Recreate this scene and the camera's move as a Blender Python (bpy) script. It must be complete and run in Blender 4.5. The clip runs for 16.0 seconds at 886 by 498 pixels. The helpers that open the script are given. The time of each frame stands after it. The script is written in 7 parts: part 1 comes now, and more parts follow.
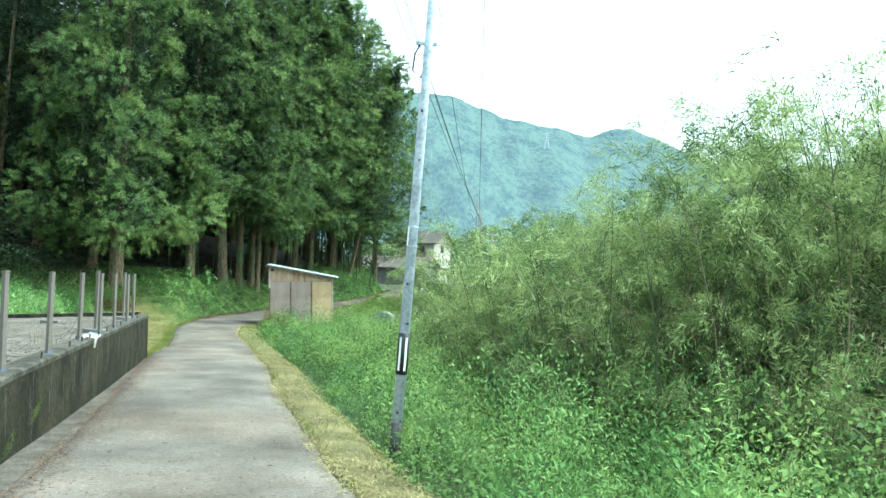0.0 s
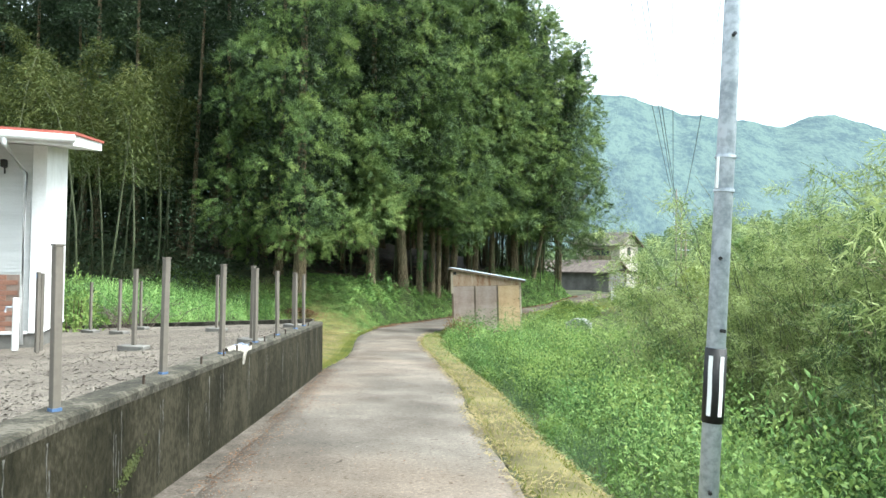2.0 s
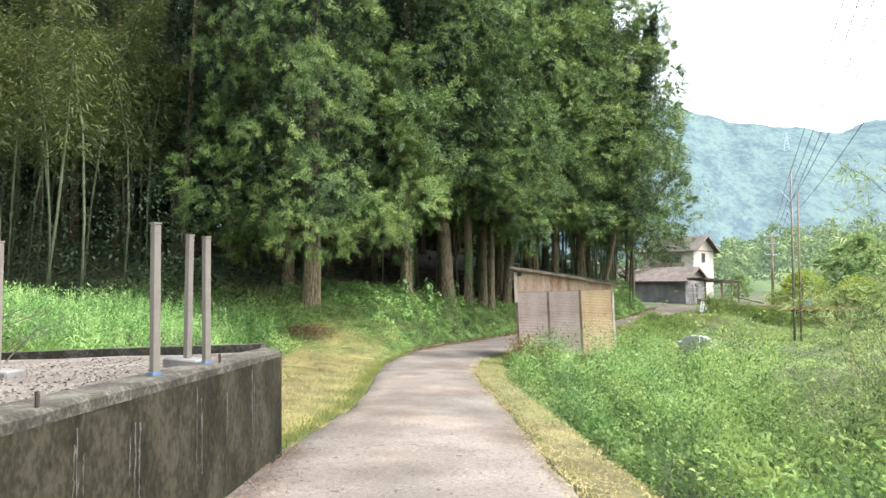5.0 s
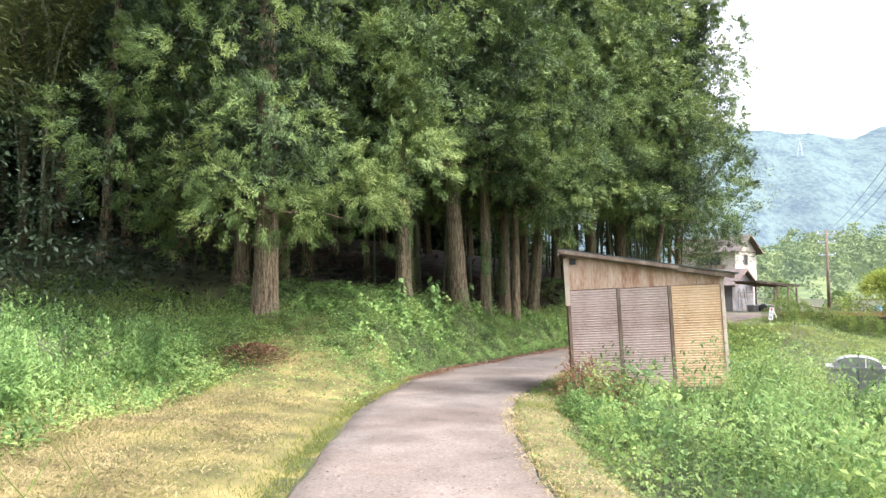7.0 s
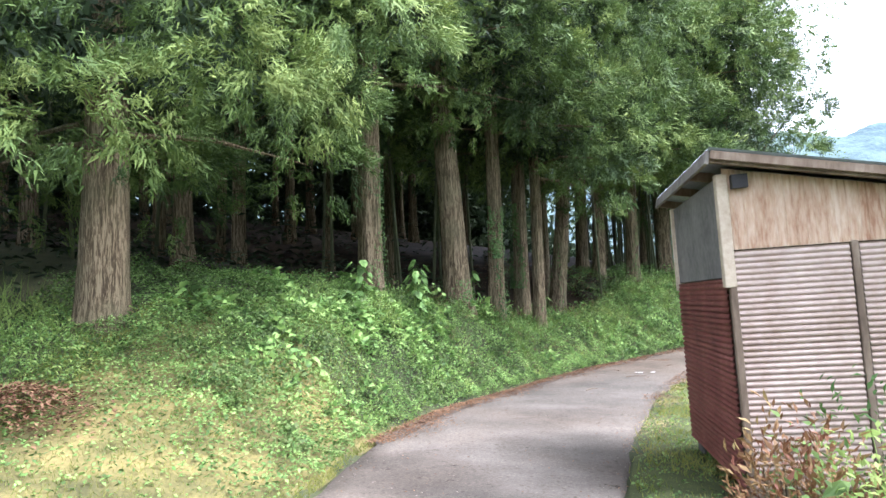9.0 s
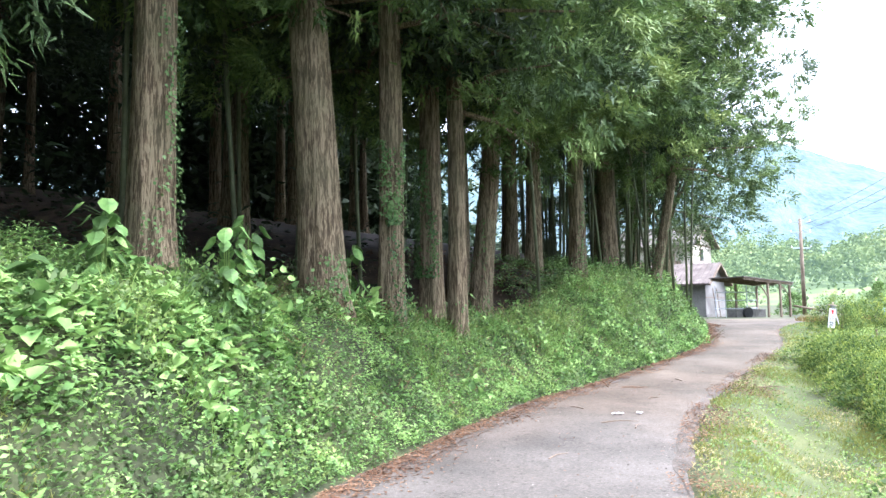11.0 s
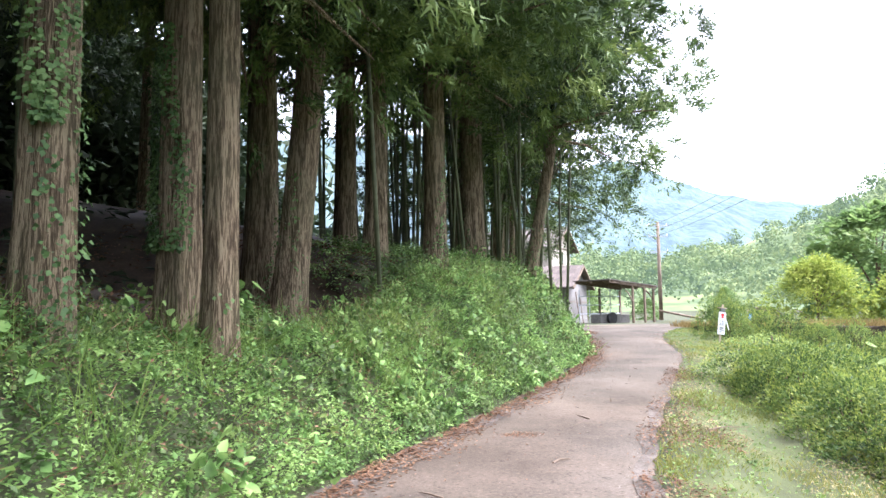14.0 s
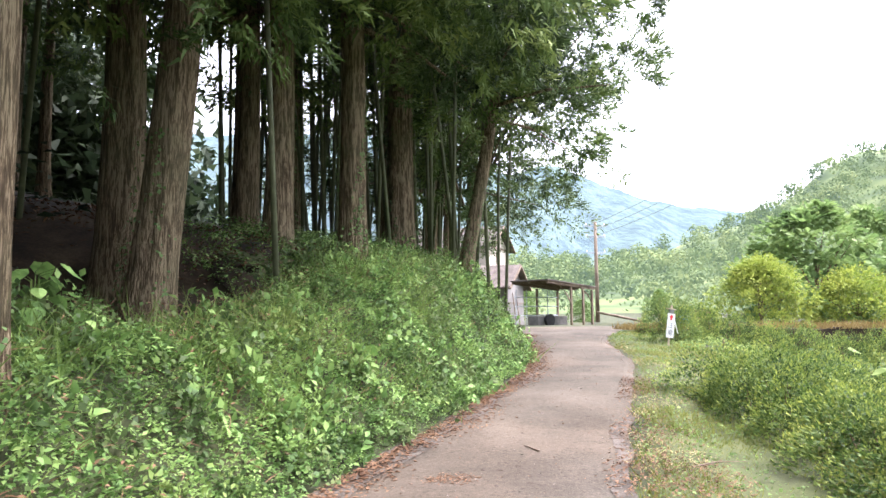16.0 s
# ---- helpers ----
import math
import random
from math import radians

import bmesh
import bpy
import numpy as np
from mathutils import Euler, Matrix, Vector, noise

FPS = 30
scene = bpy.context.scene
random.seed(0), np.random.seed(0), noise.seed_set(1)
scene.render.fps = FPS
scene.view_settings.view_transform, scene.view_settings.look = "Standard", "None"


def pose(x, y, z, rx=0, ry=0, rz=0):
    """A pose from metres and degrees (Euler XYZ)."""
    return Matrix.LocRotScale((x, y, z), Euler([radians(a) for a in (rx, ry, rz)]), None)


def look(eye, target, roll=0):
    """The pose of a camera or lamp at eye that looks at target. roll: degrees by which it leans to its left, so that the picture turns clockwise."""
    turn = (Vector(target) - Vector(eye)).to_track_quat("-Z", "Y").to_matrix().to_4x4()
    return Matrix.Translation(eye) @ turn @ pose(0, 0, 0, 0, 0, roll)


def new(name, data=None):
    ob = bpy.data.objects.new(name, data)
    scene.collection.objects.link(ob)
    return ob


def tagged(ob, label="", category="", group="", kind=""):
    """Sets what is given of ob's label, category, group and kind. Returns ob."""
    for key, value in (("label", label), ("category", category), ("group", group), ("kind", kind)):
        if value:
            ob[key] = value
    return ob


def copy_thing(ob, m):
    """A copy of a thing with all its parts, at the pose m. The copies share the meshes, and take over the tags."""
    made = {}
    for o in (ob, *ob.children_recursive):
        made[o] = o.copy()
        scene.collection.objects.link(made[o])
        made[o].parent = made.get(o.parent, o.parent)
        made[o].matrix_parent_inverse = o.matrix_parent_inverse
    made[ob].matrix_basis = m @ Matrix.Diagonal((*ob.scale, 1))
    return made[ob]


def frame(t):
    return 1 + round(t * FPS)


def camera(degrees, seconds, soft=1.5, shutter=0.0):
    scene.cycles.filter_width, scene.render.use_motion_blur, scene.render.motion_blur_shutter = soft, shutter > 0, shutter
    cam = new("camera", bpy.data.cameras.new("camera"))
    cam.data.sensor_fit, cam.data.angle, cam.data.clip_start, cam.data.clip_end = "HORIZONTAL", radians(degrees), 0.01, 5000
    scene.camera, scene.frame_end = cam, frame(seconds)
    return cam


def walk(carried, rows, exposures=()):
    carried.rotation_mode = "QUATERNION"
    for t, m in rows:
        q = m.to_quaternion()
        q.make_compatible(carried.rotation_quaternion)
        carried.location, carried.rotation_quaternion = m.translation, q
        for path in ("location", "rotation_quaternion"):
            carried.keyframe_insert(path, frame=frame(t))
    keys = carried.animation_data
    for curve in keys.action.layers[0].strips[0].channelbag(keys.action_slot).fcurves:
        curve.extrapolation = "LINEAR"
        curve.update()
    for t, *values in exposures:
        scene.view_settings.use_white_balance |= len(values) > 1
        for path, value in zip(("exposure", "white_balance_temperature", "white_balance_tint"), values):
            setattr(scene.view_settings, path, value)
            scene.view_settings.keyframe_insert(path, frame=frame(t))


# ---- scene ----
cam = camera(65.8, 16.0)
METRES, EYE, TILT, LEAN, TURN = 40.0, 1.5, 1.0, 0.0, 0.0
ROWS = [
    (0.0, 0.0, 0.0, 0.0, -0.01, 0.2, -2.24),
    (0.5, -0.0058, 0.0179, -0.0023, 6.11, 0.07, -1.49),
    (1.0, -0.012, 0.0373, -0.0049, 10.11, 0.15, -1.12),
    (1.5, -0.019, 0.0595, -0.0074, 12.72, 0.29, -0.9),
    (2.0, -0.0264, 0.0845, -0.0101, 14.49, 0.54, -0.57),
    (2.5, -0.0343, 0.1104, -0.0126, 15.73, 0.85, -0.34),
    (3.0, -0.0426, 0.1362, -0.0152, 16.55, 1.07, -0.1),
    (3.5, -0.0515, 0.1639, -0.0178, 17.18, 1.2, 0.15),
    (4.0, -0.0626, 0.1978, -0.021, 17.64, 1.4, 0.34),
    (6.5, -0.1306, 0.4032, -0.0357, 18.71, 2.74, 0.24),
    (7.0, -0.1462, 0.4498, -0.0386, 18.9, 2.92, 0.73),
    (7.5, -0.162, 0.4958, -0.0412, 19.1, 3.11, 1.34),
    (8.0, -0.1787, 0.5445, -0.044, 19.23, 3.25, 1.8),
    (10.5, -0.237, 0.7515, -0.054, 13.25, 3.67, 1.04),
    (11.0, -0.2413, 0.7864, -0.0557, 10.45, 3.68, 0.86),
    (11.5, -0.2431, 0.8173, -0.0571, 7.7, 3.81, 0.83),
    (12.0, -0.2433, 0.8433, -0.0583, 5.24, 3.98, 0.86),
    (12.5, -0.2431, 0.864, -0.0592, 3.25, 4.03, 0.86),
    (13.0, -0.2426, 0.8813, -0.0599, 1.65, 4.08, 0.84),
    (13.5, -0.2417, 0.8962, -0.0604, 0.14, 4.1, 0.72),
    (14.0, -0.2403, 0.9094, -0.0609, -1.43, 4.13, 0.69),
    (14.5, -0.2385, 0.922, -0.0614, -2.96, 4.12, 0.64),
    (15.0, -0.2366, 0.9347, -0.0618, -4.37, 4.14, 0.58),
    (15.5, -0.2345, 0.9472, -0.0623, -5.64, 4.16, 0.52),
    (16.0, -0.2324, 0.9599, -0.0627, -6.8, 4.23, 0.41),
]
walk(cam, [(t, pose(0, 0, EYE, TILT, LEAN, TURN) @ pose(METRES * x, METRES * y, METRES * z, 90 + pitch, roll, yaw)) for t, x, y, z, yaw, pitch, roll in ROWS],
     exposures=[(0.0, 2.42, 5400, -13), (1.5, 2.47, 5850, -1), (4.0, 2.6, 6050, 7), (6.5, 2.85, 6200, 22), (7.2, 2.88, 6100, 23), (8.2, 2.9, 5650, 22), (10.4, 3.4, 5700, 15), (11.5, 3.37, 5350, 22), (13.0, 3.3, 5650, 22), (14.5, 3.2, 5850, 24), (16.0, 3.12, 6050, 24)])

# ---- world and sun: a bright overcast sky ----
SUN_ELEVATION, SUN_AZIMUTH = radians(58), radians(84)
world = bpy.data.worlds.new("overcast_sky")
scene.world = world
world.use_nodes = True
wn, wl = world.node_tree.nodes, world.node_tree.links
sky = wn.new("ShaderNodeTexSky")
sky.sky_type = "NISHITA"
sky.sun_disc = False
sky.sun_elevation, sky.sun_rotation = SUN_ELEVATION, SUN_AZIMUTH
sky.air_density, sky.dust_density, sky.ozone_density = 1.0, 4.0, 1.0
grey = wn.new("ShaderNodeHueSaturation")
grey.inputs["Saturation"].default_value = 0.25
wl.new(sky.outputs[0], grey.inputs["Color"])
cloud = wn.new("ShaderNodeMix")
cloud.data_type = "RGBA"
cloud.inputs[0].default_value = 0.45
cloud.inputs[7].default_value = (4.6, 4.9, 5.0, 1)
wl.new(grey.outputs[0], cloud.inputs[6])
wl.new(cloud.outputs[2], wn["Background"].inputs[0])
wn["Background"].inputs[1].default_value = 0.11
sun = new("sun", bpy.data.lights.new("sun", "SUN"))
sun.data.energy, sun.data.angle, sun.data.color = 1.5, radians(30), (1.0, 0.96, 0.9)
sun.matrix_world = look((0, 0, 0), (-math.sin(SUN_AZIMUTH) * math.cos(SUN_ELEVATION), -math.cos(SUN_AZIMUTH) * math.cos(SUN_ELEVATION), -math.sin(SUN_ELEVATION)))


# ---- materials ----
def surface(name, colours, scale=4.0, fine=40.0, rough=0.85, bump=0.15, metallic=0.0, island=0.0, stretch=(1, 1, 1), specular=0.3, relief=0.02, mix=0.45):
    """Two scales of noise between three colours, fine relief; island: spread of brightness from piece to piece."""
    m = bpy.data.materials.new(name)
    m.use_nodes = True
    n, l = m.node_tree.nodes, m.node_tree.links
    p = n["Principled BSDF"]
    co = n.new("ShaderNodeTexCoord")
    mp = n.new("ShaderNodeMapping")
    mp.inputs["Scale"].default_value = stretch
    l.new(co.outputs["Object"], mp.inputs[0])
    a, b = n.new("ShaderNodeTexNoise"), n.new("ShaderNodeTexNoise")
    for tex, s in ((a, scale), (b, fine)):
        tex.inputs["Scale"].default_value = s
        tex.inputs["Detail"].default_value = 5
        tex.inputs["Roughness"].default_value = 0.62
        l.new(mp.outputs[0], tex.inputs["Vector"])
    add = n.new("ShaderNodeMath")
    add.operation = "MULTIPLY_ADD"
    l.new(b.outputs[0], add.inputs[0])
    add.inputs[1].default_value = mix
    l.new(a.outputs[0], add.inputs[2])
    ramp = n.new("ShaderNodeValToRGB")
    l.new(add.outputs[0], ramp.inputs[0])
    e = ramp.color_ramp.elements
    half = 0.5 + mix / 2
    e[0].position, e[0].color = half - 0.175, (*colours[0], 1)
    e[1].position, e[1].color = half + 0.195, (*colours[-1], 1)
    if len(colours) == 3:
        mid = e.new(half + 0.005)
        mid.color = (*colours[1], 1)
    out = ramp.outputs[0]
    if island:
        info = n.new("ShaderNodeObjectInfo")
        mr = n.new("ShaderNodeMapRange")
        mr.inputs[3].default_value, mr.inputs[4].default_value = 1 - island, 1 + island
        l.new(info.outputs["Random"], mr.inputs[0])
        hs = n.new("ShaderNodeHueSaturation")
        l.new(mr.outputs[0], hs.inputs["Value"])
        l.new(out, hs.inputs["Color"])
        out = hs.outputs[0]
    l.new(out, p.inputs["Base Color"])
    p.inputs["Roughness"].default_value = rough
    p.inputs["Metallic"].default_value = metallic
    p.inputs["Specular IOR Level"].default_value = specular
    if bump:
        bp = n.new("ShaderNodeBump")
        bp.inputs["Strength"].default_value = bump
        bp.inputs["Distance"].default_value = relief
        l.new(add.outputs[0], bp.inputs["Height"])
        l.new(bp.outputs[0], p.inputs["Normal"])
    return m


def leafy(name, dark, mid, light, patch=0.35, rough=0.55, through_light=0.3, vary=0.3, spread=0.12, contrast=1.0):
    """Leaves: colour by leaf and by patch, some light passing through."""
    m = bpy.data.materials.new(name)
    m.use_nodes = True
    n, l = m.node_tree.nodes, m.node_tree.links
    p = n["Principled BSDF"]
    geo = n.new("ShaderNodeNewGeometry")
    info = n.new("ShaderNodeObjectInfo")
    co = n.new("ShaderNodeTexCoord")
    tex = n.new("ShaderNodeTexNoise")
    tex.inputs["Scale"].default_value = patch
    tex.inputs["Detail"].default_value = 4
    l.new(co.outputs["Object"], tex.inputs["Vector"])
    s = n.new("ShaderNodeMath")
    s.operation = "MULTIPLY_ADD"
    l.new(geo.outputs["Random Per Island"], s.inputs[0])
    s.inputs[1].default_value = vary
    gain = n.new("ShaderNodeMath")
    gain.operation = "MULTIPLY_ADD"
    l.new(tex.outputs[0], gain.inputs[0])
    gain.inputs[1].default_value, gain.inputs[2].default_value = contrast, 0.5 - 0.5 * contrast
    l.new(gain.outputs[0], s.inputs[2])
    s2 = n.new("ShaderNodeMath")
    s2.operation = "MULTIPLY_ADD"
    l.new(info.outputs["Random"], s2.inputs[0])
    s2.inputs[1].default_value = spread
    l.new(s.outputs[0], s2.inputs[2])
    ramp = n.new("ShaderNodeValToRGB")
    l.new(s2.outputs[0], ramp.inputs[0])
    e = ramp.color_ramp.elements
    e[0].position, e[0].color = 0.46, (*dark, 1)
    e[1].position, e[1].color = 0.96, (*light, 1)
    k = e.new(0.69)
    k.color = (*mid, 1)
    l.new(ramp.outputs[0], p.inputs["Base Color"])
    p.inputs["Roughness"].default_value = rough
    p.inputs["Specular IOR Level"].default_value = 0.22
    tr = n.new("ShaderNodeBsdfTranslucent")
    l.new(ramp.outputs[0], tr.inputs[0])
    mix = n.new("ShaderNodeMixShader")
    mix.inputs[0].default_value = through_light
    l.new(p.outputs[0], mix.inputs[1])
    l.new(tr.outputs[0], mix.inputs[2])
    l.new(mix.outputs[0], n["Material Output"].inputs[0])
    return m


def needles(name, pos, axis, normal, length, width, material, parent=None):
    """Many narrow three-cornered sprays as one mesh."""
    n = len(pos)
    axis = unit(axis)
    side = unit(np.cross(axis, normal))
    length = np.asarray(length, float)[:, None]
    width = np.asarray(width, float)[:, None]
    v = np.stack([pos - side * width / 2, pos + side * width / 2, pos + axis * length], 1).reshape(-1, 3)
    me = bpy.data.meshes.new(name)
    me.vertices.add(3 * n)
    me.vertices.foreach_set("co", np.ascontiguousarray(v, np.float32).ravel())
    me.loops.add(3 * n)
    me.loops.foreach_set("vertex_index", np.arange(3 * n, dtype=np.int32))
    me.polygons.add(n)
    me.polygons.foreach_set("loop_start", np.arange(0, 3 * n, 3, dtype=np.int32))
    me.update(calc_edges=True)
    me.materials.append(material)
    ob = new(name, me)
    ob.parent = parent
    return ob


def distance(name, near, far, haze_glow, strength, scale):
    """Far woods as backdrop, their haze put in as an even emission colour."""
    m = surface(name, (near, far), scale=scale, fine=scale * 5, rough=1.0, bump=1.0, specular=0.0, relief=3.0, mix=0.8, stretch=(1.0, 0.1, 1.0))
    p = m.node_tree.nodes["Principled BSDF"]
    p.inputs["Emission Color"].default_value = (*haze_glow, 1)
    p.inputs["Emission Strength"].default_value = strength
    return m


ASPHALT = surface("worn_asphalt", ((0.088, 0.078, 0.066), (0.124, 0.109, 0.092), (0.172, 0.151, 0.13)), 0.6, 80, 0.95, 0.6, specular=0.12)
_n, _l = ASPHALT.node_tree.nodes, ASPHALT.node_tree.links
_p = _n["Principled BSDF"]
_src = _p.inputs["Base Color"].links[0].from_socket
_co = _n.new("ShaderNodeTexCoord")
for _scale, _lo, _hi, _dark, _seed in ((0.33, 0.46, 0.68, (1.09, 1.0, 0.93, 1), 4.0), (32.0, 0.52, 0.66, (1.35, 1.33, 1.3, 1), 6.0), (24.0, 0.54, 0.68, (0.66, 0.64, 0.62, 1), 7.0), (0.7, 0.48, 0.68, (0.66, 0.655, 0.65, 1), 9.0), (9.0, 0.66, 0.70, (0.45, 0.42, 0.38, 1), 2.0)):
    _t = _n.new("ShaderNodeTexNoise")
    _t.noise_dimensions = "4D"
    _t.inputs["W"].default_value = _seed
    _t.inputs["Scale"].default_value = _scale
    _t.inputs["Detail"].default_value = 6
    _l.new(_co.outputs["Object"], _t.inputs["Vector"])
    _m = _n.new("ShaderNodeMapRange")
    _m.inputs[1].default_value, _m.inputs[2].default_value = _lo, _hi
    _l.new(_t.outputs[0], _m.inputs[0])
    _x = _n.new("ShaderNodeMix")
    _x.data_type, _x.blend_type = "RGBA", "MULTIPLY"
    _x.inputs[7].default_value = _dark
    _l.new(_m.outputs[0], _x.inputs[0])
    _l.new(_src, _x.inputs[6])
    _src = _x.outputs[2]
# Lane colour by y: darker from 24 to 42, warmer from 39 to 46.
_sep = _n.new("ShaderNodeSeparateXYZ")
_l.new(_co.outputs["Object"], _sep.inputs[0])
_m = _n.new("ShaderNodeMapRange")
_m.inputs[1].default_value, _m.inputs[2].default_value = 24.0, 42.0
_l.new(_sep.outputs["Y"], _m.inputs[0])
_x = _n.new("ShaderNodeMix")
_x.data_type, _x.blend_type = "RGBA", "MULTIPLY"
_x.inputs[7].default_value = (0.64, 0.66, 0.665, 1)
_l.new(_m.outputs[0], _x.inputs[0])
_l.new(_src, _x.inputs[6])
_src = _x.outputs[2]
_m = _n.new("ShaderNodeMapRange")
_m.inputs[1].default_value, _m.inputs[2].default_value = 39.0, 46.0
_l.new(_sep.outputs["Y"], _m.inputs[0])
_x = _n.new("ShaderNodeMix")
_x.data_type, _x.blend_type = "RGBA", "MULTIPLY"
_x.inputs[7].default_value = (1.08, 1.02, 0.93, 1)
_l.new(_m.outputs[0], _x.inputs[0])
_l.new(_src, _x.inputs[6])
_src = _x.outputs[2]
_l.new(_src, _p.inputs["Base Color"])
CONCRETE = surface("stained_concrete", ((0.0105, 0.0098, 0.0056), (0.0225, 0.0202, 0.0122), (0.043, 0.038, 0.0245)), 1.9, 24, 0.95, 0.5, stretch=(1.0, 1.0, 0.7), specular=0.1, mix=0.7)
COPING = surface("weathered_coping", ((0.016, 0.015, 0.010), (0.040, 0.036, 0.025), (0.095, 0.085, 0.066)), 4.0, 34, 0.95, 0.5, mix=0.7)
STREAK = surface("lime_streak", ((0.028, 0.027, 0.021), (0.13, 0.127, 0.112)), 22, 90, 0.9, 0.1)
MOSS = leafy("moss", (0.03, 0.036, 0.012), (0.05, 0.062, 0.018), (0.085, 0.10, 0.03), 6)
GRAVEL = surface("grey_gravel", ((0.074, 0.062, 0.049), (0.112, 0.095, 0.076), (0.158, 0.136, 0.111)), 0.9, 30, 0.95, 0.8, mix=0.7)
PEBBLE = surface("pebble", ((0.062, 0.053, 0.043), (0.115, 0.10, 0.082), (0.20, 0.178, 0.15)), 9, 60, 0.9, 0.1, mix=0.9)
EARTH = surface("weedy_earth", ((0.020, 0.024, 0.010), (0.036, 0.044, 0.016), (0.075, 0.075, 0.032)), 0.7, 25, 0.95, 0.5)
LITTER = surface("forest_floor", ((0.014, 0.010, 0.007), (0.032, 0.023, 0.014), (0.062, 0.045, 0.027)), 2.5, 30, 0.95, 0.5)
STRAW = leafy("cut_straw", (0.10, 0.082, 0.037), (0.208, 0.172, 0.075), (0.34, 0.285, 0.135), 1.6, 0.8, 0.15)
DEAD_LEAF = leafy("dead_leaf", (0.07, 0.036, 0.02), (0.14, 0.075, 0.04), (0.23, 0.14, 0.08), 2.0, 0.8, 0.1)
CEDAR_LEAF = leafy("cedar_needles", (0.044, 0.074, 0.027), (0.100, 0.158, 0.043), (0.215, 0.275, 0.078), 0.7, 0.7, 0.2, 0.2, 0.12, 1.4)
# Leaf colour darkened to stand in for the shade inside crowns and wood.
SHADED_LEAF = leafy("shade_darkened_leaves", (0.020, 0.034, 0.018), (0.036, 0.059, 0.028), (0.066, 0.094, 0.04), 0.4, 0.6, 0.3)
WEED_LEAF = leafy("weed_leaves", (0.058, 0.103, 0.030), (0.180, 0.272, 0.072), (0.285, 0.375, 0.112), 1.3, 0.65, 0.44, 0.18, 0.2, 2.4)
BANK_LEAF = leafy("bank_leaves", (0.058, 0.106, 0.030), (0.132, 0.246, 0.064), (0.265, 0.40, 0.120), 3.2, 0.6, 0.34, 0.36, 0.12, 2.2)
GRASS = leafy("grass_blades", (0.075, 0.130, 0.028), (0.135, 0.215, 0.046), (0.225, 0.30, 0.08), 0.5, 0.6, 0.4)
LAWN = leafy("short_grass", (0.10, 0.132, 0.030), (0.18, 0.208, 0.047), (0.285, 0.275, 0.076), 0.5, 0.7, 0.38)
MEADOW_LEAF = leafy("meadow_leaves", (0.068, 0.135, 0.040), (0.155, 0.275, 0.078), (0.28, 0.41, 0.14), 1.3, 0.65, 0.42, 0.2, 0.2, 2.2)
MOWN = surface("mown_straw_turf", ((0.046, 0.046, 0.015), (0.105, 0.093, 0.031), (0.20, 0.16, 0.058)), 1.3, 38, 0.95, 0.6)
TURF = surface("thin_turf", ((0.030, 0.035, 0.012), (0.050, 0.062, 0.018), (0.086, 0.092, 0.032)), 1.4, 35, 0.95, 0.6)
STRAWY = surface("strawy_turf", ((0.050, 0.047, 0.018), (0.105, 0.092, 0.036), (0.18, 0.152, 0.064)), 1.4, 40, 0.95, 0.6)
BAMBOO_LEAF = leafy("bamboo_leaves", (0.036, 0.068, 0.022), (0.138, 0.196, 0.058), (0.31, 0.37, 0.14), 1.1, 0.6, 0.36, 0.36, 0.3, 1.9)
DRY_LEAF = leafy("dry_bamboo_leaves", (0.13, 0.10, 0.06), (0.21, 0.17, 0.10), (0.31, 0.26, 0.16), 0.6, 0.8, 0.25)
PLUME_LEAF = leafy("tall_bamboo_leaves", (0.034, 0.052, 0.014), (0.066, 0.086, 0.021), (0.12, 0.132, 0.036), 0.3, 0.6, 0.3)
HEDGE_LEAF = leafy("hedge_leaves", (0.022, 0.050, 0.013), (0.070, 0.124, 0.028), (0.20, 0.265, 0.062), 1.8, 0.6, 0.4)
LIME_LEAF = leafy("lime_leaves", (0.13, 0.19, 0.03), (0.24, 0.30, 0.05), (0.36, 0.40, 0.09), 0.6, 0.55, 0.45)
BROAD_LEAF = leafy("broad_leaves", (0.070, 0.125, 0.042), (0.135, 0.215, 0.065), (0.22, 0.30, 0.10), 0.4, 0.65, 0.45)
EVERGREEN_LEAF = leafy("evergreen_leaves", (0.045, 0.075, 0.028), (0.09, 0.135, 0.045), (0.165, 0.215, 0.075), 0.5, 0.65, 0.28)
RED_LEAF = leafy("reddish_leaves", (0.13, 0.05, 0.03), (0.20, 0.11, 0.05), (0.26, 0.20, 0.08), 2.0, 0.6, 0.25)
def bark(name, colours, lichen):
    """Stringy cedar bark: narrow upright strips broken into flakes, with greenish lichen in patches."""
    m = surface(name, colours, 2.6, 9.0, 0.95, 1.0, stretch=(11.0, 11.0, 0.95), specular=0.1, relief=0.03, mix=0.9)
    n, l = m.node_tree.nodes, m.node_tree.links
    p = n["Principled BSDF"]
    base = p.inputs["Base Color"].links[0].from_socket
    co = n.new("ShaderNodeTexCoord")
    tex = n.new("ShaderNodeTexNoise")
    tex.inputs["Scale"].default_value = 1.3
    tex.inputs["Detail"].default_value = 6
    l.new(co.outputs["Object"], tex.inputs["Vector"])
    mr = n.new("ShaderNodeMapRange")
    mr.inputs[1].default_value, mr.inputs[2].default_value = 0.46, 0.72
    mr.inputs[4].default_value = 0.55
    l.new(tex.outputs[0], mr.inputs[0])
    mx = n.new("ShaderNodeMixRGB")
    l.new(mr.outputs[0], mx.inputs[0])
    l.new(base, mx.inputs[1])
    mx.inputs[2].default_value = (*lichen, 1)
    l.new(mx.outputs[0], p.inputs["Base Color"])
    return m


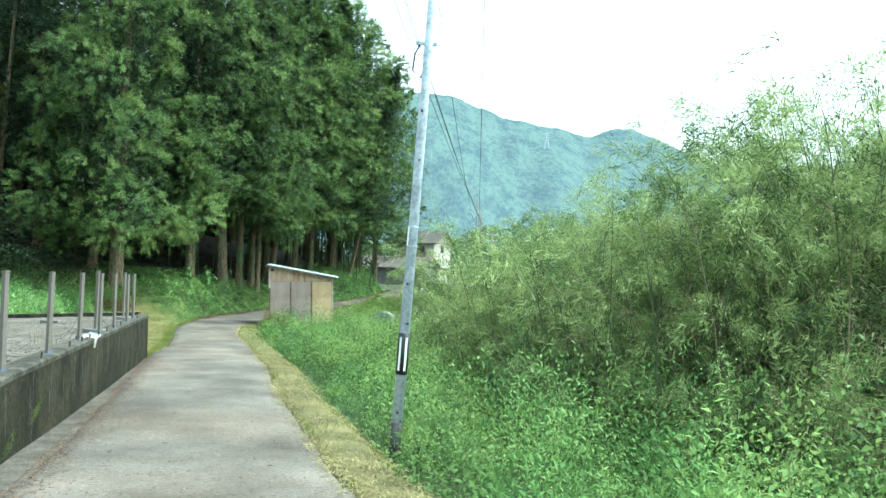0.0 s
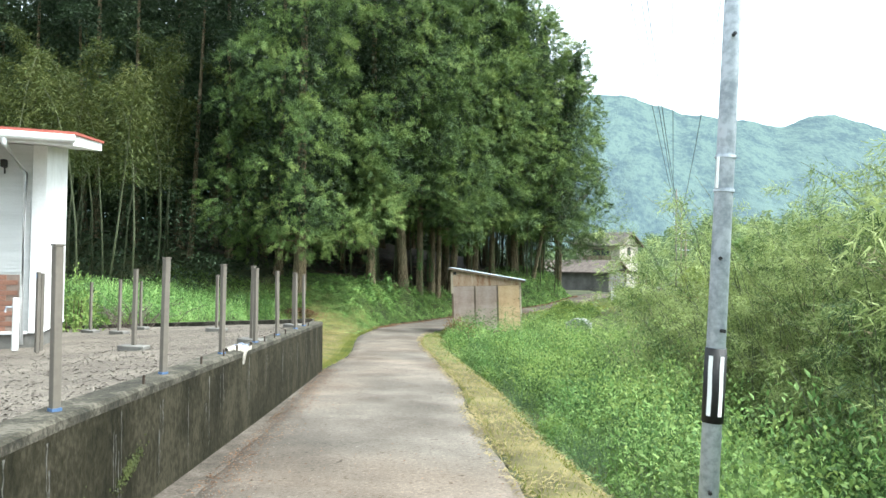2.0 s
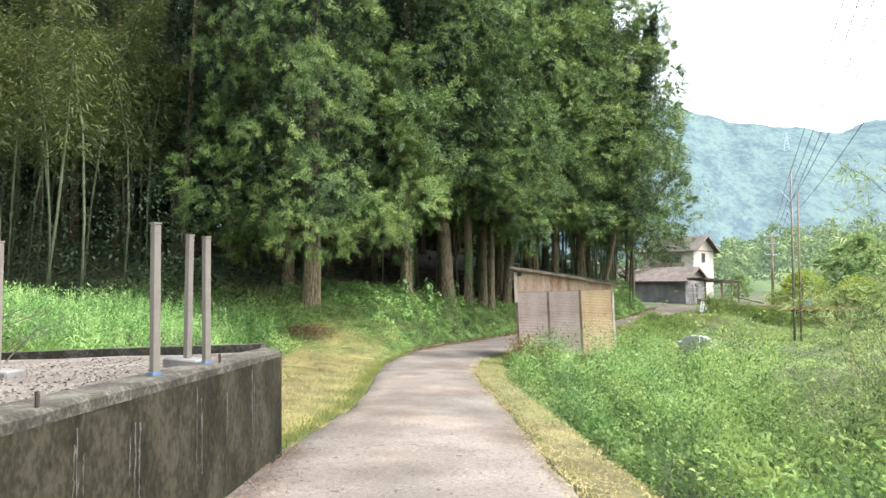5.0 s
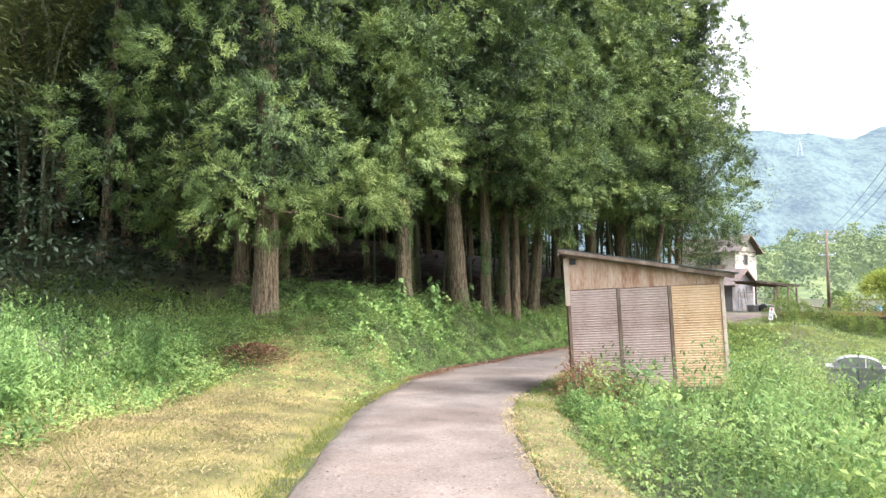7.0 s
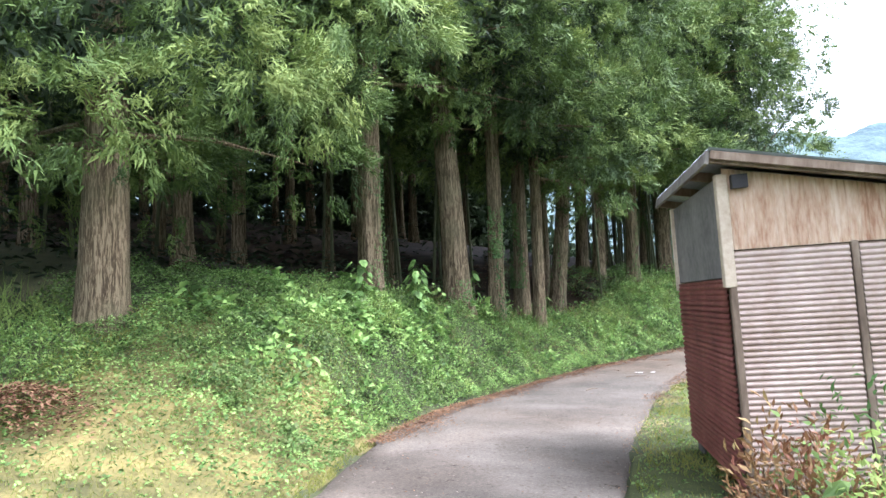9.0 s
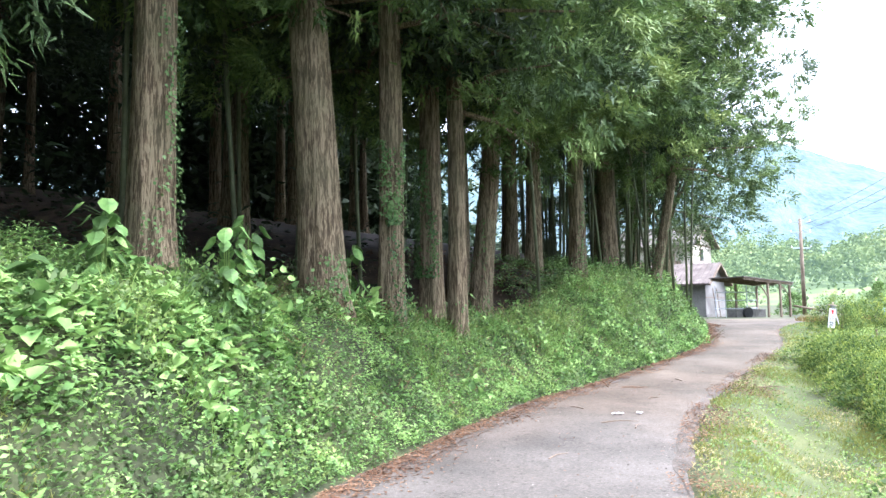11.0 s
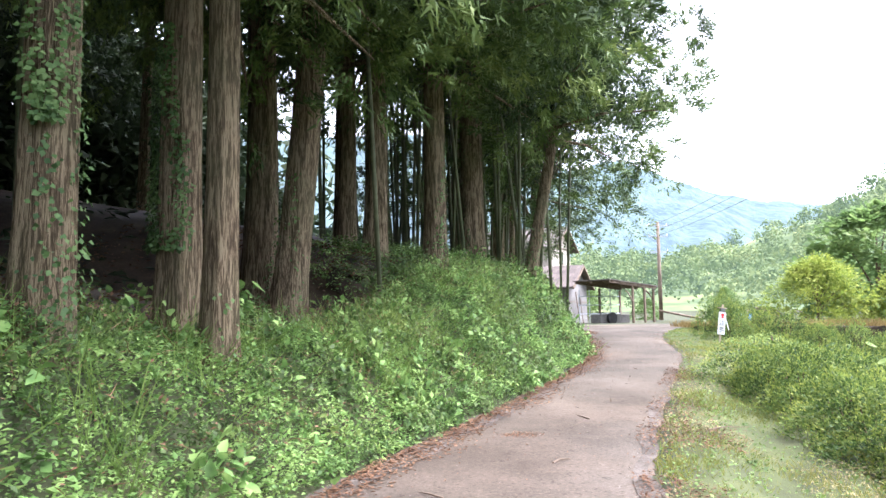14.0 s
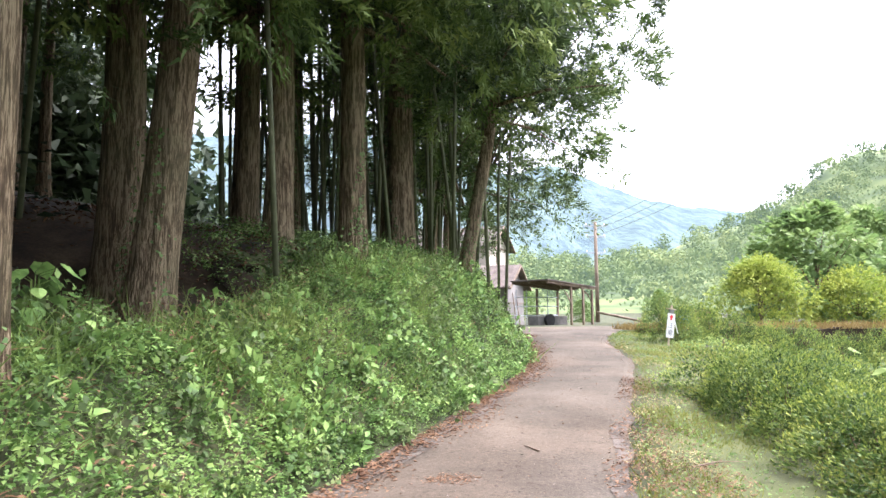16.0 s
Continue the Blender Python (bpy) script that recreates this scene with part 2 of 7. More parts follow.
BARK = bark("cedar_bark", ((0.048, 0.036, 0.022), (0.110, 0.083, 0.051), (0.212, 0.171, 0.108)), (0.092, 0.097, 0.052))
CULM = surface("bamboo_culm", ((0.055, 0.064, 0.033), (0.11, 0.12, 0.065)), 2, 12, 0.6, 0.1)
DRY_STEM = surface("dry_stem", ((0.14, 0.11, 0.07), (0.26, 0.21, 0.14)), 3, 20, 0.9, 0.1)
GALVANISED = surface("galvanised_steel", ((0.29, 0.325, 0.365), (0.42, 0.46, 0.51), (0.52, 0.56, 0.61)), 5.0, 22, 0.6, 0.08, 0.1, mix=0.8)
POST_METAL = surface("grey_post_metal", ((0.115, 0.10, 0.082), (0.165, 0.145, 0.12)), 1.5, 30, 0.7, 0.04)
BLACK = surface("black_plastic", ((0.012, 0.012, 0.012), (0.03, 0.03, 0.03)), 6, 40, 0.6, 0.1)
TAR = surface("black_tar_paint", ((0.02, 0.02, 0.02), (0.07, 0.07, 0.07)), 9, 40, 0.8, 0.2)
WHITE = surface("white_paint", ((0.68, 0.68, 0.66), (0.8, 0.8, 0.79)), 3, 30, 0.6, 0.05)
SIDING = surface("white_siding", ((0.50, 0.51, 0.50), (0.60, 0.61, 0.60)), 1.5, 60, 0.7, 0.35, stretch=(0.35, 0.35, 4.0))
BRICK = surface("brick_tile", ((0.20, 0.098, 0.066), (0.27, 0.142, 0.098), (0.34, 0.195, 0.14)), 3, 40, 0.85, 0.2, island=0.12)
MORTAR = surface("mortar", ((0.20, 0.15, 0.12), (0.27, 0.21, 0.175)), 5, 50, 0.95, 0.2)
RED_EDGE = surface("red_roof_metal", ((0.30, 0.08, 0.06), (0.38, 0.11, 0.08)), 2, 30, 0.5, 0.05)
BLUE = surface("blue_tape", ((0.06, 0.11, 0.21), (0.09, 0.15, 0.27)), 8, 40, 0.6, 0.05)
TAN_TIN = surface("tan_corrugated_tin", ((0.42, 0.28, 0.15), (0.53, 0.38, 0.22), (0.60, 0.45, 0.28)), 1.3, 18, 0.65, 0.1)
MAUVE_TIN = surface("faded_grey_tin", ((0.27, 0.20, 0.16), (0.36, 0.28, 0.235), (0.43, 0.35, 0.30)), 1.3, 18, 0.65, 0.1)
RUST_TIN = surface("rust_streaked_tin", ((0.26, 0.14, 0.08), (0.40, 0.28, 0.19), (0.50, 0.40, 0.30)), 2.0, 16, 0.75, 0.1, stretch=(2.5, 2.5, 0.5))
RED_TIN = surface("red_corrugated_tin", ((0.10, 0.032, 0.026), (0.16, 0.05, 0.042), (0.22, 0.085, 0.07)), 1.2, 18, 0.65, 0.1)
ORANGE_WOOD = surface("orange_board", ((0.32, 0.15, 0.06), (0.42, 0.22, 0.10)), 3, 25, 0.8, 0.15)
OLD_WOOD = surface("weathered_wood", ((0.09, 0.065, 0.045), (0.16, 0.12, 0.085), (0.25, 0.20, 0.15)), 3, 25, 0.9, 0.4, stretch=(1, 1, 0.3))
GREY_WOOD = surface("grey_fascia", ((0.10, 0.09, 0.08), (0.17, 0.155, 0.135), (0.25, 0.23, 0.20)), 2.5, 25, 0.85, 0.2)
PALE_WOOD = surface("pale_board", ((0.30, 0.24, 0.17), (0.42, 0.35, 0.26), (0.52, 0.45, 0.35)), 2.5, 25, 0.85, 0.2)
ROOF_METAL = surface("dull_roof_metal", ((0.20, 0.23, 0.25), (0.30, 0.34, 0.36)), 2, 25, 0.5, 0.1, 0.4)
DARK_ROOF = surface("brown_roof", ((0.065, 0.052, 0.044), (0.105, 0.085, 0.072), (0.15, 0.125, 0.108)), 2, 20, 0.8, 0.2)
TILE_ROOF = surface("grey_roof_tile", ((0.075, 0.066, 0.058), (0.125, 0.11, 0.098)), 2, 25, 0.95, 0.2, specular=0.1)
PLASTER = surface("cream_plaster", ((0.34, 0.305, 0.25), (0.45, 0.41, 0.345)), 2, 25, 0.85, 0.1)
GREY_TIN = surface("grey_wall_tin", ((0.10, 0.095, 0.088), (0.16, 0.153, 0.142), (0.23, 0.22, 0.205)), 0.9, 15, 0.8, 0.1)
BLOCK = surface("concrete_block", ((0.105, 0.10, 0.09), (0.17, 0.163, 0.148)), 6, 50, 0.95, 0.3)
STAINLESS = surface("brushed_steel", ((0.13, 0.14, 0.125), (0.21, 0.22, 0.20)), 2, 60, 0.6, 0.05, 0.1)
GLASS = surface("dark_window_glass", ((0.03, 0.035, 0.04), (0.05, 0.055, 0.06)), 2, 10, 0.08, 0.0, specular=0.6)
CLOTH = surface("white_cloth", ((0.38, 0.37, 0.35), (0.55, 0.54, 0.52)), 12, 60, 0.95, 0.2)
CREAM_CLOTH = surface("cream_cloth", ((0.20, 0.18, 0.15), (0.32, 0.30, 0.26)), 12, 60, 0.95, 0.3)
BLUE_CLOTH = surface("pale_blue_cloth", ((0.11, 0.125, 0.18), (0.18, 0.20, 0.27)), 12, 60, 0.95, 0.3)
RUST = surface("rusty_steel", ((0.035, 0.026, 0.02), (0.07, 0.05, 0.038)), 12, 60, 0.9, 0.3)
SIGN_RED = surface("red_paint", ((0.55, 0.03, 0.03), (0.62, 0.05, 0.05)), 4, 30, 0.5, 0.0)
SIGN_INK = surface("grey_lettering", ((0.10, 0.10, 0.11), (0.16, 0.16, 0.17)), 4, 30, 0.5, 0.0)
BLUE_PLASTIC = surface("blue_plastic", ((0.12, 0.27, 0.42), (0.18, 0.34, 0.50)), 3, 30, 0.5, 0.05)
CABLE = surface("black_cable", ((0.03, 0.03, 0.03), (0.06, 0.06, 0.06)), 4, 30, 0.7, 0.0)
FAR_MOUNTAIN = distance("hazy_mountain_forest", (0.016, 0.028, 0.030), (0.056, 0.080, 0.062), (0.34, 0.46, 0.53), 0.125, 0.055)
MID_WOOD = leafy("hazy_hillside_leaves", (0.040, 0.064, 0.026), (0.105, 0.145, 0.045), (0.22, 0.25, 0.08), 0.09, 0.8, 0.25, 0.16)
# Haze over the hillside, put in as a faint blue-green emission of the leaves.
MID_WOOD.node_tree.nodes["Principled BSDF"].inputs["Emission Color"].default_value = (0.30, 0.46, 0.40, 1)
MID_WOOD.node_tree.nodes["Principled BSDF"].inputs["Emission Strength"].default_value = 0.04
IVY_LEAF = leafy("ivy_leaves", (0.036, 0.075, 0.026), (0.075, 0.14, 0.042), (0.13, 0.205, 0.068), 2.0, 0.6, 0.25)
GREY_GRASS = leafy("grey_green_grass", (0.07, 0.12, 0.06), (0.13, 0.20, 0.10), (0.21, 0.28, 0.16), 0.8, 0.6, 0.35)
ORANGE_GRASS = leafy("rusty_grass", (0.15, 0.11, 0.035), (0.225, 0.165, 0.06), (0.30, 0.235, 0.10), 0.8, 0.8, 0.25)


# ---- small builders ----
def link(name, verts, faces, material, parent=None, smooth=False):
    me = bpy.data.meshes.new(name)
    me.from_pydata([tuple(v) for v in verts], [], [tuple(f) for f in faces])
    me.update()
    if smooth:
        me.polygons.foreach_set("use_smooth", [True] * len(me.polygons))
    me.materials.append(material)
    ob = new(name, me)
    ob.parent = parent
    return ob


def part(name, bm, material, parent=None, label="", smooth=False, bevel=0.0):
    """One bmesh as one mesh object, under a thing or a part."""
    if bevel:
        bmesh.ops.bevel(bm, geom=list(bm.edges), offset=bevel, segments=1, affect="EDGES")
    bmesh.ops.recalc_face_normals(bm, faces=bm.faces)
    me = bpy.data.meshes.new(name)
    bm.to_mesh(me)
    bm.free()
    if smooth:
        me.polygons.foreach_set("use_smooth", [True] * len(me.polygons))
    me.materials.append(material)
    ob = new(name, me)
    ob.parent = parent
    if label:
        tagged(ob, label)
    return ob


def thing(name, m, label, category, group="", kind=""):
    ob = new(name)
    ob.matrix_world = m
    return tagged(ob, label, category, group, kind)


def box(x0, x1, y0, y1, z0, z1, bm=None, m=None):
    bm = bm or bmesh.new()
    t = Matrix.Translation(((x0 + x1) / 2, (y0 + y1) / 2, (z0 + z1) / 2)) @ Matrix.Diagonal((x1 - x0, y1 - y0, z1 - z0, 1))
    bmesh.ops.create_cube(bm, size=1, matrix=(m @ t) if m else t)
    return bm


def rod(points, radii, sides=8, bm=None):
    """A tapered round bar through points."""
    bm = bm or bmesh.new()
    pts = [Vector(p) for p in points]
    if not isinstance(radii, (list, tuple)):
        radii = [radii] * len(pts)
    rings = []
    for i, p in enumerate(pts):
        d = (pts[min(i + 1, len(pts) - 1)] - pts[max(i - 1, 0)]).normalized()
        a = d.orthogonal().normalized() if abs(d.z) < 0.98 else Vector((1, 0, 0))
        a = (a - d * a.dot(d)).normalized()
        b = d.cross(a)
        rings.append([bm.verts.new(p + radii[i] * (math.cos(k * math.tau / sides) * a + math.sin(k * math.tau / sides) * b)) for k in range(sides)])
    for r, s in zip(rings, rings[1:]):
        for k in range(sides):
            bm.faces.new((r[k], r[(k + 1) % sides], s[(k + 1) % sides], s[k]))
    bm.faces.new(rings[0][::-1])
    bm.faces.new(rings[-1])
    return bm


def smoothstep(a, b, x):
    k = np.clip((np.asarray(x, float) - a) / (b - a), 0, 1)
    return k * k * (3 - 2 * k)


def wobble(x, y, size, seed=0):
    """Cheap rolling noise, about -1 to 1."""
    x, y = np.asarray(x, float) / size, np.asarray(y, float) / size
    return (np.sin(x * 1.3 + 2.1 * seed + 1.7 * np.sin(y * 0.9 + seed)) + np.sin(y * 1.7 - 1.3 * seed + 1.4 * np.sin(x * 1.1 - seed)) + np.sin((x + y) * 0.8 + seed * 3.7)) / 3


def unit(v):
    return v / np.maximum(np.linalg.norm(v, axis=-1, keepdims=True), 1e-9)


def leaves(name, pos, axis, normal, length, width, material, parent=None, fold=0.12, matrix=None):
    """Many four-cornered leaves as one mesh."""
    n = len(pos)
    axis = unit(axis)
    side = unit(np.cross(axis, normal))
    up = np.cross(side, axis)
    length = np.broadcast_to(np.asarray(length, float), (n,))[:, None]
    width = np.broadcast_to(np.asarray(width, float), (n,))[:, None]
    mid = pos + axis * length * 0.45 + up * length * fold * 0.6
    v = np.stack([pos, mid + side * width / 2, pos + axis * length - up * length * fold, mid - side * width / 2], 1).reshape(-1, 3)
    return quads(name, v, n, material, parent)


def broad_leaves(name, pos, axis, normal, length, width, material, parent=None):
    """Broad leaves folded along the midrib, rounded at the base and drawn out to a tip."""
    n = len(pos)
    axis = unit(axis)
    side = unit(np.cross(axis, normal))
    up = np.cross(side, axis)
    length = np.broadcast_to(np.asarray(length, float), (n,))[:, None]
    width = np.broadcast_to(np.asarray(width, float), (n,))[:, None]
    rows_ = [pos]
    for along, out, lift in ((0.12, 0.5, 0.10), (0.6, 0.34, 0.06)):
        rows_ += [pos + axis * length * along + sg * side * width * out + up * length * lift for sg in (1, -1)]
    rows_.append(pos + axis * length - up * length * 0.14)
    v = np.stack(rows_, 1).reshape(-1, 3)
    base = (np.arange(n) * 6)[:, None]
    idx = np.concatenate([base + np.array([0, 1, 3, 5]), base + np.array([0, 5, 4, 2])], 1).reshape(-1)
    me = bpy.data.meshes.new(name)
    me.vertices.add(6 * n)
    me.vertices.foreach_set("co", np.ascontiguousarray(v, np.float32).ravel())
    me.loops.add(8 * n)
    me.loops.foreach_set("vertex_index", idx.astype(np.int32))
    me.polygons.add(2 * n)
    me.polygons.foreach_set("loop_start", np.arange(0, 8 * n, 4, dtype=np.int32))
    me.update(calc_edges=True)
    me.materials.append(material)
    ob = new(name, me)
    ob.parent = parent
    return ob


def quads(name, v, n, material, parent=None):
    me = bpy.data.meshes.new(name)
    me.vertices.add(4 * n)
    me.vertices.foreach_set("co", np.ascontiguousarray(v, np.float32).ravel())
    me.loops.add(4 * n)
    me.loops.foreach_set("vertex_index", np.arange(4 * n, dtype=np.int32))
    me.polygons.add(n)
    me.polygons.foreach_set("loop_start", np.arange(0, 4 * n, 4, dtype=np.int32))
    me.update(calc_edges=True)
    me.materials.append(material)
    ob = new(name, me)
    ob.parent = parent
    return ob


def blades(name, pos, height, width, lean, material, rng, parent=None, droop=0.35):
    """Grass: narrow three-cornered blades that lean."""
    n = len(pos)
    a = rng.uniform(0, math.tau, n)
    d = np.stack([np.cos(a), np.sin(a), np.zeros(n)], 1)
    lean = rng.uniform(0.1, 1, (n, 1)) * lean
    axis = np.array([0, 0, 1.0]) * (1 - droop * lean) + d * lean
    normal = np.stack([np.cos(a + 1.0), np.sin(a + 1.0), np.full(n, 0.3)], 1)
    return needles(name, pos, axis, normal, np.broadcast_to(np.asarray(height, float), (n,)), np.broadcast_to(np.asarray(width, float), (n,)), material, parent)


# ---- the lie of the land ----
LEFT = np.array([(-60, 19.0), (-12, 2.9), (6, -3.62), (9.1, -4.68), (17.7, -7.5), (20.5, -8.1), (23, -8.95), (25, -9.7), (28, -10.75), (31.4, -11.45), (33, -11.8), (35.7, -11.85), (38, -11.5),
                 (40.2, -10.9), (42.6, -10.1), (44.3, -9.2), (46, -8.35), (48.9, -6.95), (51, -6.1), (54, -5.4), (57.5, -4.8), (60, -4.4), (66, -3.9), (90, -3.0)])
RIGHT = np.array([(-60, 22.0), (-12, 5.8), (6, -0.72), (9.5, -1.9), (13.6, -3.26), (16.2, -3.98), (18.6, -4.9), (21.3, -5.85), (23.8, -6.82), (25.6, -7.5), (27.4, -8.05), (29.8, -8.6), (31, -8.75),
                  (34, -8.82), (36.6, -8.72), (38.5, -8.6), (41.2, -8.0), (43.4, -7.35), (44.6, -6.85), (47.6, -5.6), (50.6, -4.3), (52.3, -3.75), (54.5, -3.3), (57, -2.5), (60, -1.0), (66, 2.0), (90, 3.0)])
LEVEL = np.array([(-60, 4.5), (-10, 1.16), (0, 0.05), (1.5, -0.12), (3.4, -0.29), (5.5, -0.46), (7.9, -0.65), (12, -0.89), (16.2, -1.1), (19.9, -1.25), (21.8, -1.33), (26, -1.48), (30.1, -1.59), (33.8, -1.69),
                  (38.4, -1.78), (44, -1.66), (51, -1.35), (57.5, -1.06), (70, -0.9), (90, -1.2), (400, -3)])


def smooth_curve(table, y):
    y = np.asarray(y, float)
    return sum(np.interp(y + k, table[:, 0], table[:, 1]) for k in (-0.8, -0.4, 0, 0.4, 0.8)) / 5


def left_edge(y):
    return smooth_curve(LEFT, y)


def right_edge(y):
    return smooth_curve(RIGHT, y)


def road_z(y):
    return smooth_curve(LEVEL, y)


def yard_z(x, y):
    return 0.25 - 0.0323 * (y - 6.7) - 0.06 * np.maximum(0, (-4.3 - 0.302 * (y - 6.7)) - x)


def ground_z(x, y):
    x, y = np.asarray(x, float), np.asarray(y, float)
    r = road_z(y)
    u, v = left_edge(y) - x, x - right_edge(y)
    bank = smoothstep(28, 36, y)
    crest = np.interp(y, (36, 39.5, 41, 42.6, 44.8, 47.8, 60), (1.6, 1.55, 1.2, 0.98, 0.98, 1.6, 1.75))
    rise = crest * smoothstep(0.1, 1.6, u) + 0.45 * smoothstep(1.6, 3.4, u) + 0.16 * np.maximum(u - 3, 0)
    rise = rise - 0.85 * np.exp(-((y - 46.2) / 1.1) ** 2) * smoothstep(1.7, 3.0, u) * (1 - 0.6 * smoothstep(4, 8, u))
    rise = np.minimum(rise, 6.0) * (1 - smoothstep(57, 61, y))
    meadow = 0.12 * smoothstep(0.2, 2, u) + 0.75 * smoothstep(3.0, 9.0, u) + 0.03 * np.maximum(u - 9, 0)
    yard = np.minimum(yard_z(x, y) - 0.12 - r, 2.0) * smoothstep(0.4, 2.5, u)
    open_left = meadow * smoothstep(16.5, 20, y) + yard * (1 - smoothstep(16.5, 20, y))
    left = open_left * (1 - bank) + rise * bank
    slope = smoothstep(27, 31, y) * (1 - smoothstep(36, 40, y))
    right = (-0.42 * smoothstep(0.5, 1.3, v) - 0.72 * smoothstep(1.2, 6.5, v)) * (1 - 0.75 * slope)
    far = smoothstep(40, 46, y)
    right = right * (1 - far) + far * (-0.1 * smoothstep(0.3, 1.4, v) - 0.65 * smoothstep(2.2, 6.0, v))
    z = r + np.where(u > 0, left, 0) + np.where(v > 0, right, 0)
    away = np.maximum(np.hypot(x + 6, y - 30) - 70, 0)
    z = z + 0.05 * wobble(x, y, 0.8, 1) * smoothstep(0.3, 2, np.maximum(u, v - 1.6)) * (away == 0)
    flat = smoothstep(0, 60, away)
    return z * (1 - flat) + flat * (-2.0 + 0.012 * away)


def near_grid(lo, hi, fine_lo, fine_hi, step):
    fine = list(np.arange(fine_lo, fine_hi, step))
    s, p, below = step, fine_lo, []
    while p > lo:
        s *= 1.35
        p -= s
        below.append(p)
    s, p, above = step, fine[-1], []
    while p < hi:
        s *= 1.35
        p += s
        above.append(p)
    return np.array(below[::-1] + fine + above)


def sheet(name, gx, gy, height, material):
    X, Y = np.meshgrid(gx, gy)
    Z = height(X, Y)
    w, h = len(gx), len(gy)
    v = np.stack([X, Y, Z], -1).reshape(-1, 3)
    i = np.arange(w * h).reshape(h, w)
    f = np.stack([i[:-1, :-1], i[:-1, 1:], i[1:, 1:], i[1:, :-1]], -1).reshape(-1, 4)
    return link(name, v.tolist(), f.tolist(), material, smooth=True)


ground = sheet("ground", near_grid(-3500, 3500, -26, 14, 0.3), near_grid(-3500, 3500, -6, 66, 0.3), lambda x, y: ground_z(x, y) - 0.02 - 0.1 * ((x > left_edge(y) + 0.1) & (x < right_edge(y) - 0.1)), EARTH)
tagged(ground, "weedy earth under grass, falling away beside a lane", "ground", kind="structure")

# the lane
ry = np.arange(-30, 64, 0.14)
lanes = np.array([0.0, 0.02, 0.12, 0.3, 0.5, 0.7, 0.88, 0.98, 1.0])
rng = np.random.default_rng(5)
verts, faces = [], []
for j, y in enumerate(ry):
    a, b = float(left_edge(y)), float(right_edge(y))
    a += 0.04 * float(wobble(y, 0, 0.35, 3)) + 0.015 * float(wobble(y, 2, 0.09, 5))
    b += 0.045 * float(wobble(y, 5, 0.45, 4)) + 0.02 * float(wobble(y, 8, 0.11, 7))
    for k in lanes:
        crown = 0.03 * (1 - (2 * k - 1) ** 2)
        verts.append((a + (b - a) * k, y, float(road_z(y)) + crown + (0.0 if 0 < k < 1 else -0.12)))
m = len(lanes)
for j in range(len(ry) - 1):
    for k in range(m - 1):
        faces.append((j * m + k, j * m + k + 1, (j + 1) * m + k + 1, (j + 1) * m + k))
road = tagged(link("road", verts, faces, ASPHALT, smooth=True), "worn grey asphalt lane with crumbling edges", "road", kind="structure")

# ---- retaining wall, yard and kerb ----
def wall_x(y):
    return -4.225 - (0.302 if y > 6.7 else 0.36) * (y - 6.7)


wall_bm = bmesh.new()
ring = []
for y in np.linspace(-14, 17.25, 70):
    x, top = wall_x(y), 0.27 - 0.0323 * (y - 6.7)
    base = float(road_z(y)) - 0.3
    batter = 0.04
    ring.append([wall_bm.verts.new(p) for p in ((x + 0.06 + batter, y, base), (x + 0.08, y, top - 0.07), (x - 0.16, y, top - 0.07), (x - 0.16, y, base))])
for a, b in zip(ring, ring[1:]):
    for k in range(4):
        wall_bm.faces.new((a[k], a[(k + 1) % 4], b[(k + 1) % 4], b[k]))
wall_bm.faces.new(ring[0])
wall_bm.faces.new(ring[-1][::-1])
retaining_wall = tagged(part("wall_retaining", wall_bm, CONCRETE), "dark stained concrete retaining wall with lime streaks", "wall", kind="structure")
cop = bmesh.new()
ring = []
for i, y in enumerate(np.linspace(-14, 17.26, 104)):
    x, top = wall_x(y), 0.27 - 0.0323 * (y - 6.7)
    e = 0.012 * float(wobble(y, 2, 0.25, 2))
    ring.append([cop.verts.new(p) for p in ((x + 0.084 + 0.3 * e, y, top - 0.075), (x + 0.084 + 0.3 * e, y, top - 0.02 + e), (x + 0.05 + e, y, top + 0.5 * e), (x - 0.18, y, top), (x - 0.18, y, top - 0.075))])
for a, b in zip(ring, ring[1:]):
    for k in range(5):
        cop.faces.new((a[k], a[(k + 1) % 5], b[(k + 1) % 5], b[k]))
cop.faces.new(ring[0])
cop.faces.new(ring[-1][::-1])
coping = part("coping", cop, COPING, retaining_wall, "pale weathered coping")


def wall_face(y, down):
    """A place on the wall's road face, down metres below its top."""
    x, top = wall_x(y), 0.27 - 0.0323 * (y - 6.7)
    h = top - 0.07 - (float(road_z(y)) - 0.3)
    return Vector((x + 0.08 + 0.02 * (down / h) + 0.004, y, top - 0.07 - down))


rng = np.random.default_rng(11)
for y in (4.2, 6.05, 6.5, 7.35, 8.1, 8.75, 9.3, 9.75, 10.9, 11.8, 12.9, 13.6, 14.2, 15.1, 15.6, 16.3):
    bm = bmesh.new()
    for strand in range(int(rng.integers(2, 5))):
        d0, d1, w = rng.uniform(0.0, 0.35), rng.uniform(0.35, 0.85), rng.uniform(0.003, 0.011)
        y_ = y + rng.normal(0, 0.035)
        rows_ = []
        for k in range(14):
            d = d0 + (d1 - d0) * k / 13
            ww = w * (1 - 0.7 * k / 13) * rng.uniform(0.25, 1.5)
            c_ = y_ + rng.normal(0, 0.004)
            rows_.append([bm.verts.new(wall_face(c_ - ww, d)), bm.verts.new(wall_face(c_ + ww, d))])
        for a, b in zip(rows_, rows_[1:]):
            bm.faces.new((a[0], a[1], b[1], b[0]))
    part("lime_streak", bm, STREAK, retaining_wall, "white lime streak")
p, n = [], 1500
kk = rng.integers(0, 3, n)
yy = np.array([5.2, 7.55, 6.6])[kk] + rng.normal(0, 0.11, n)
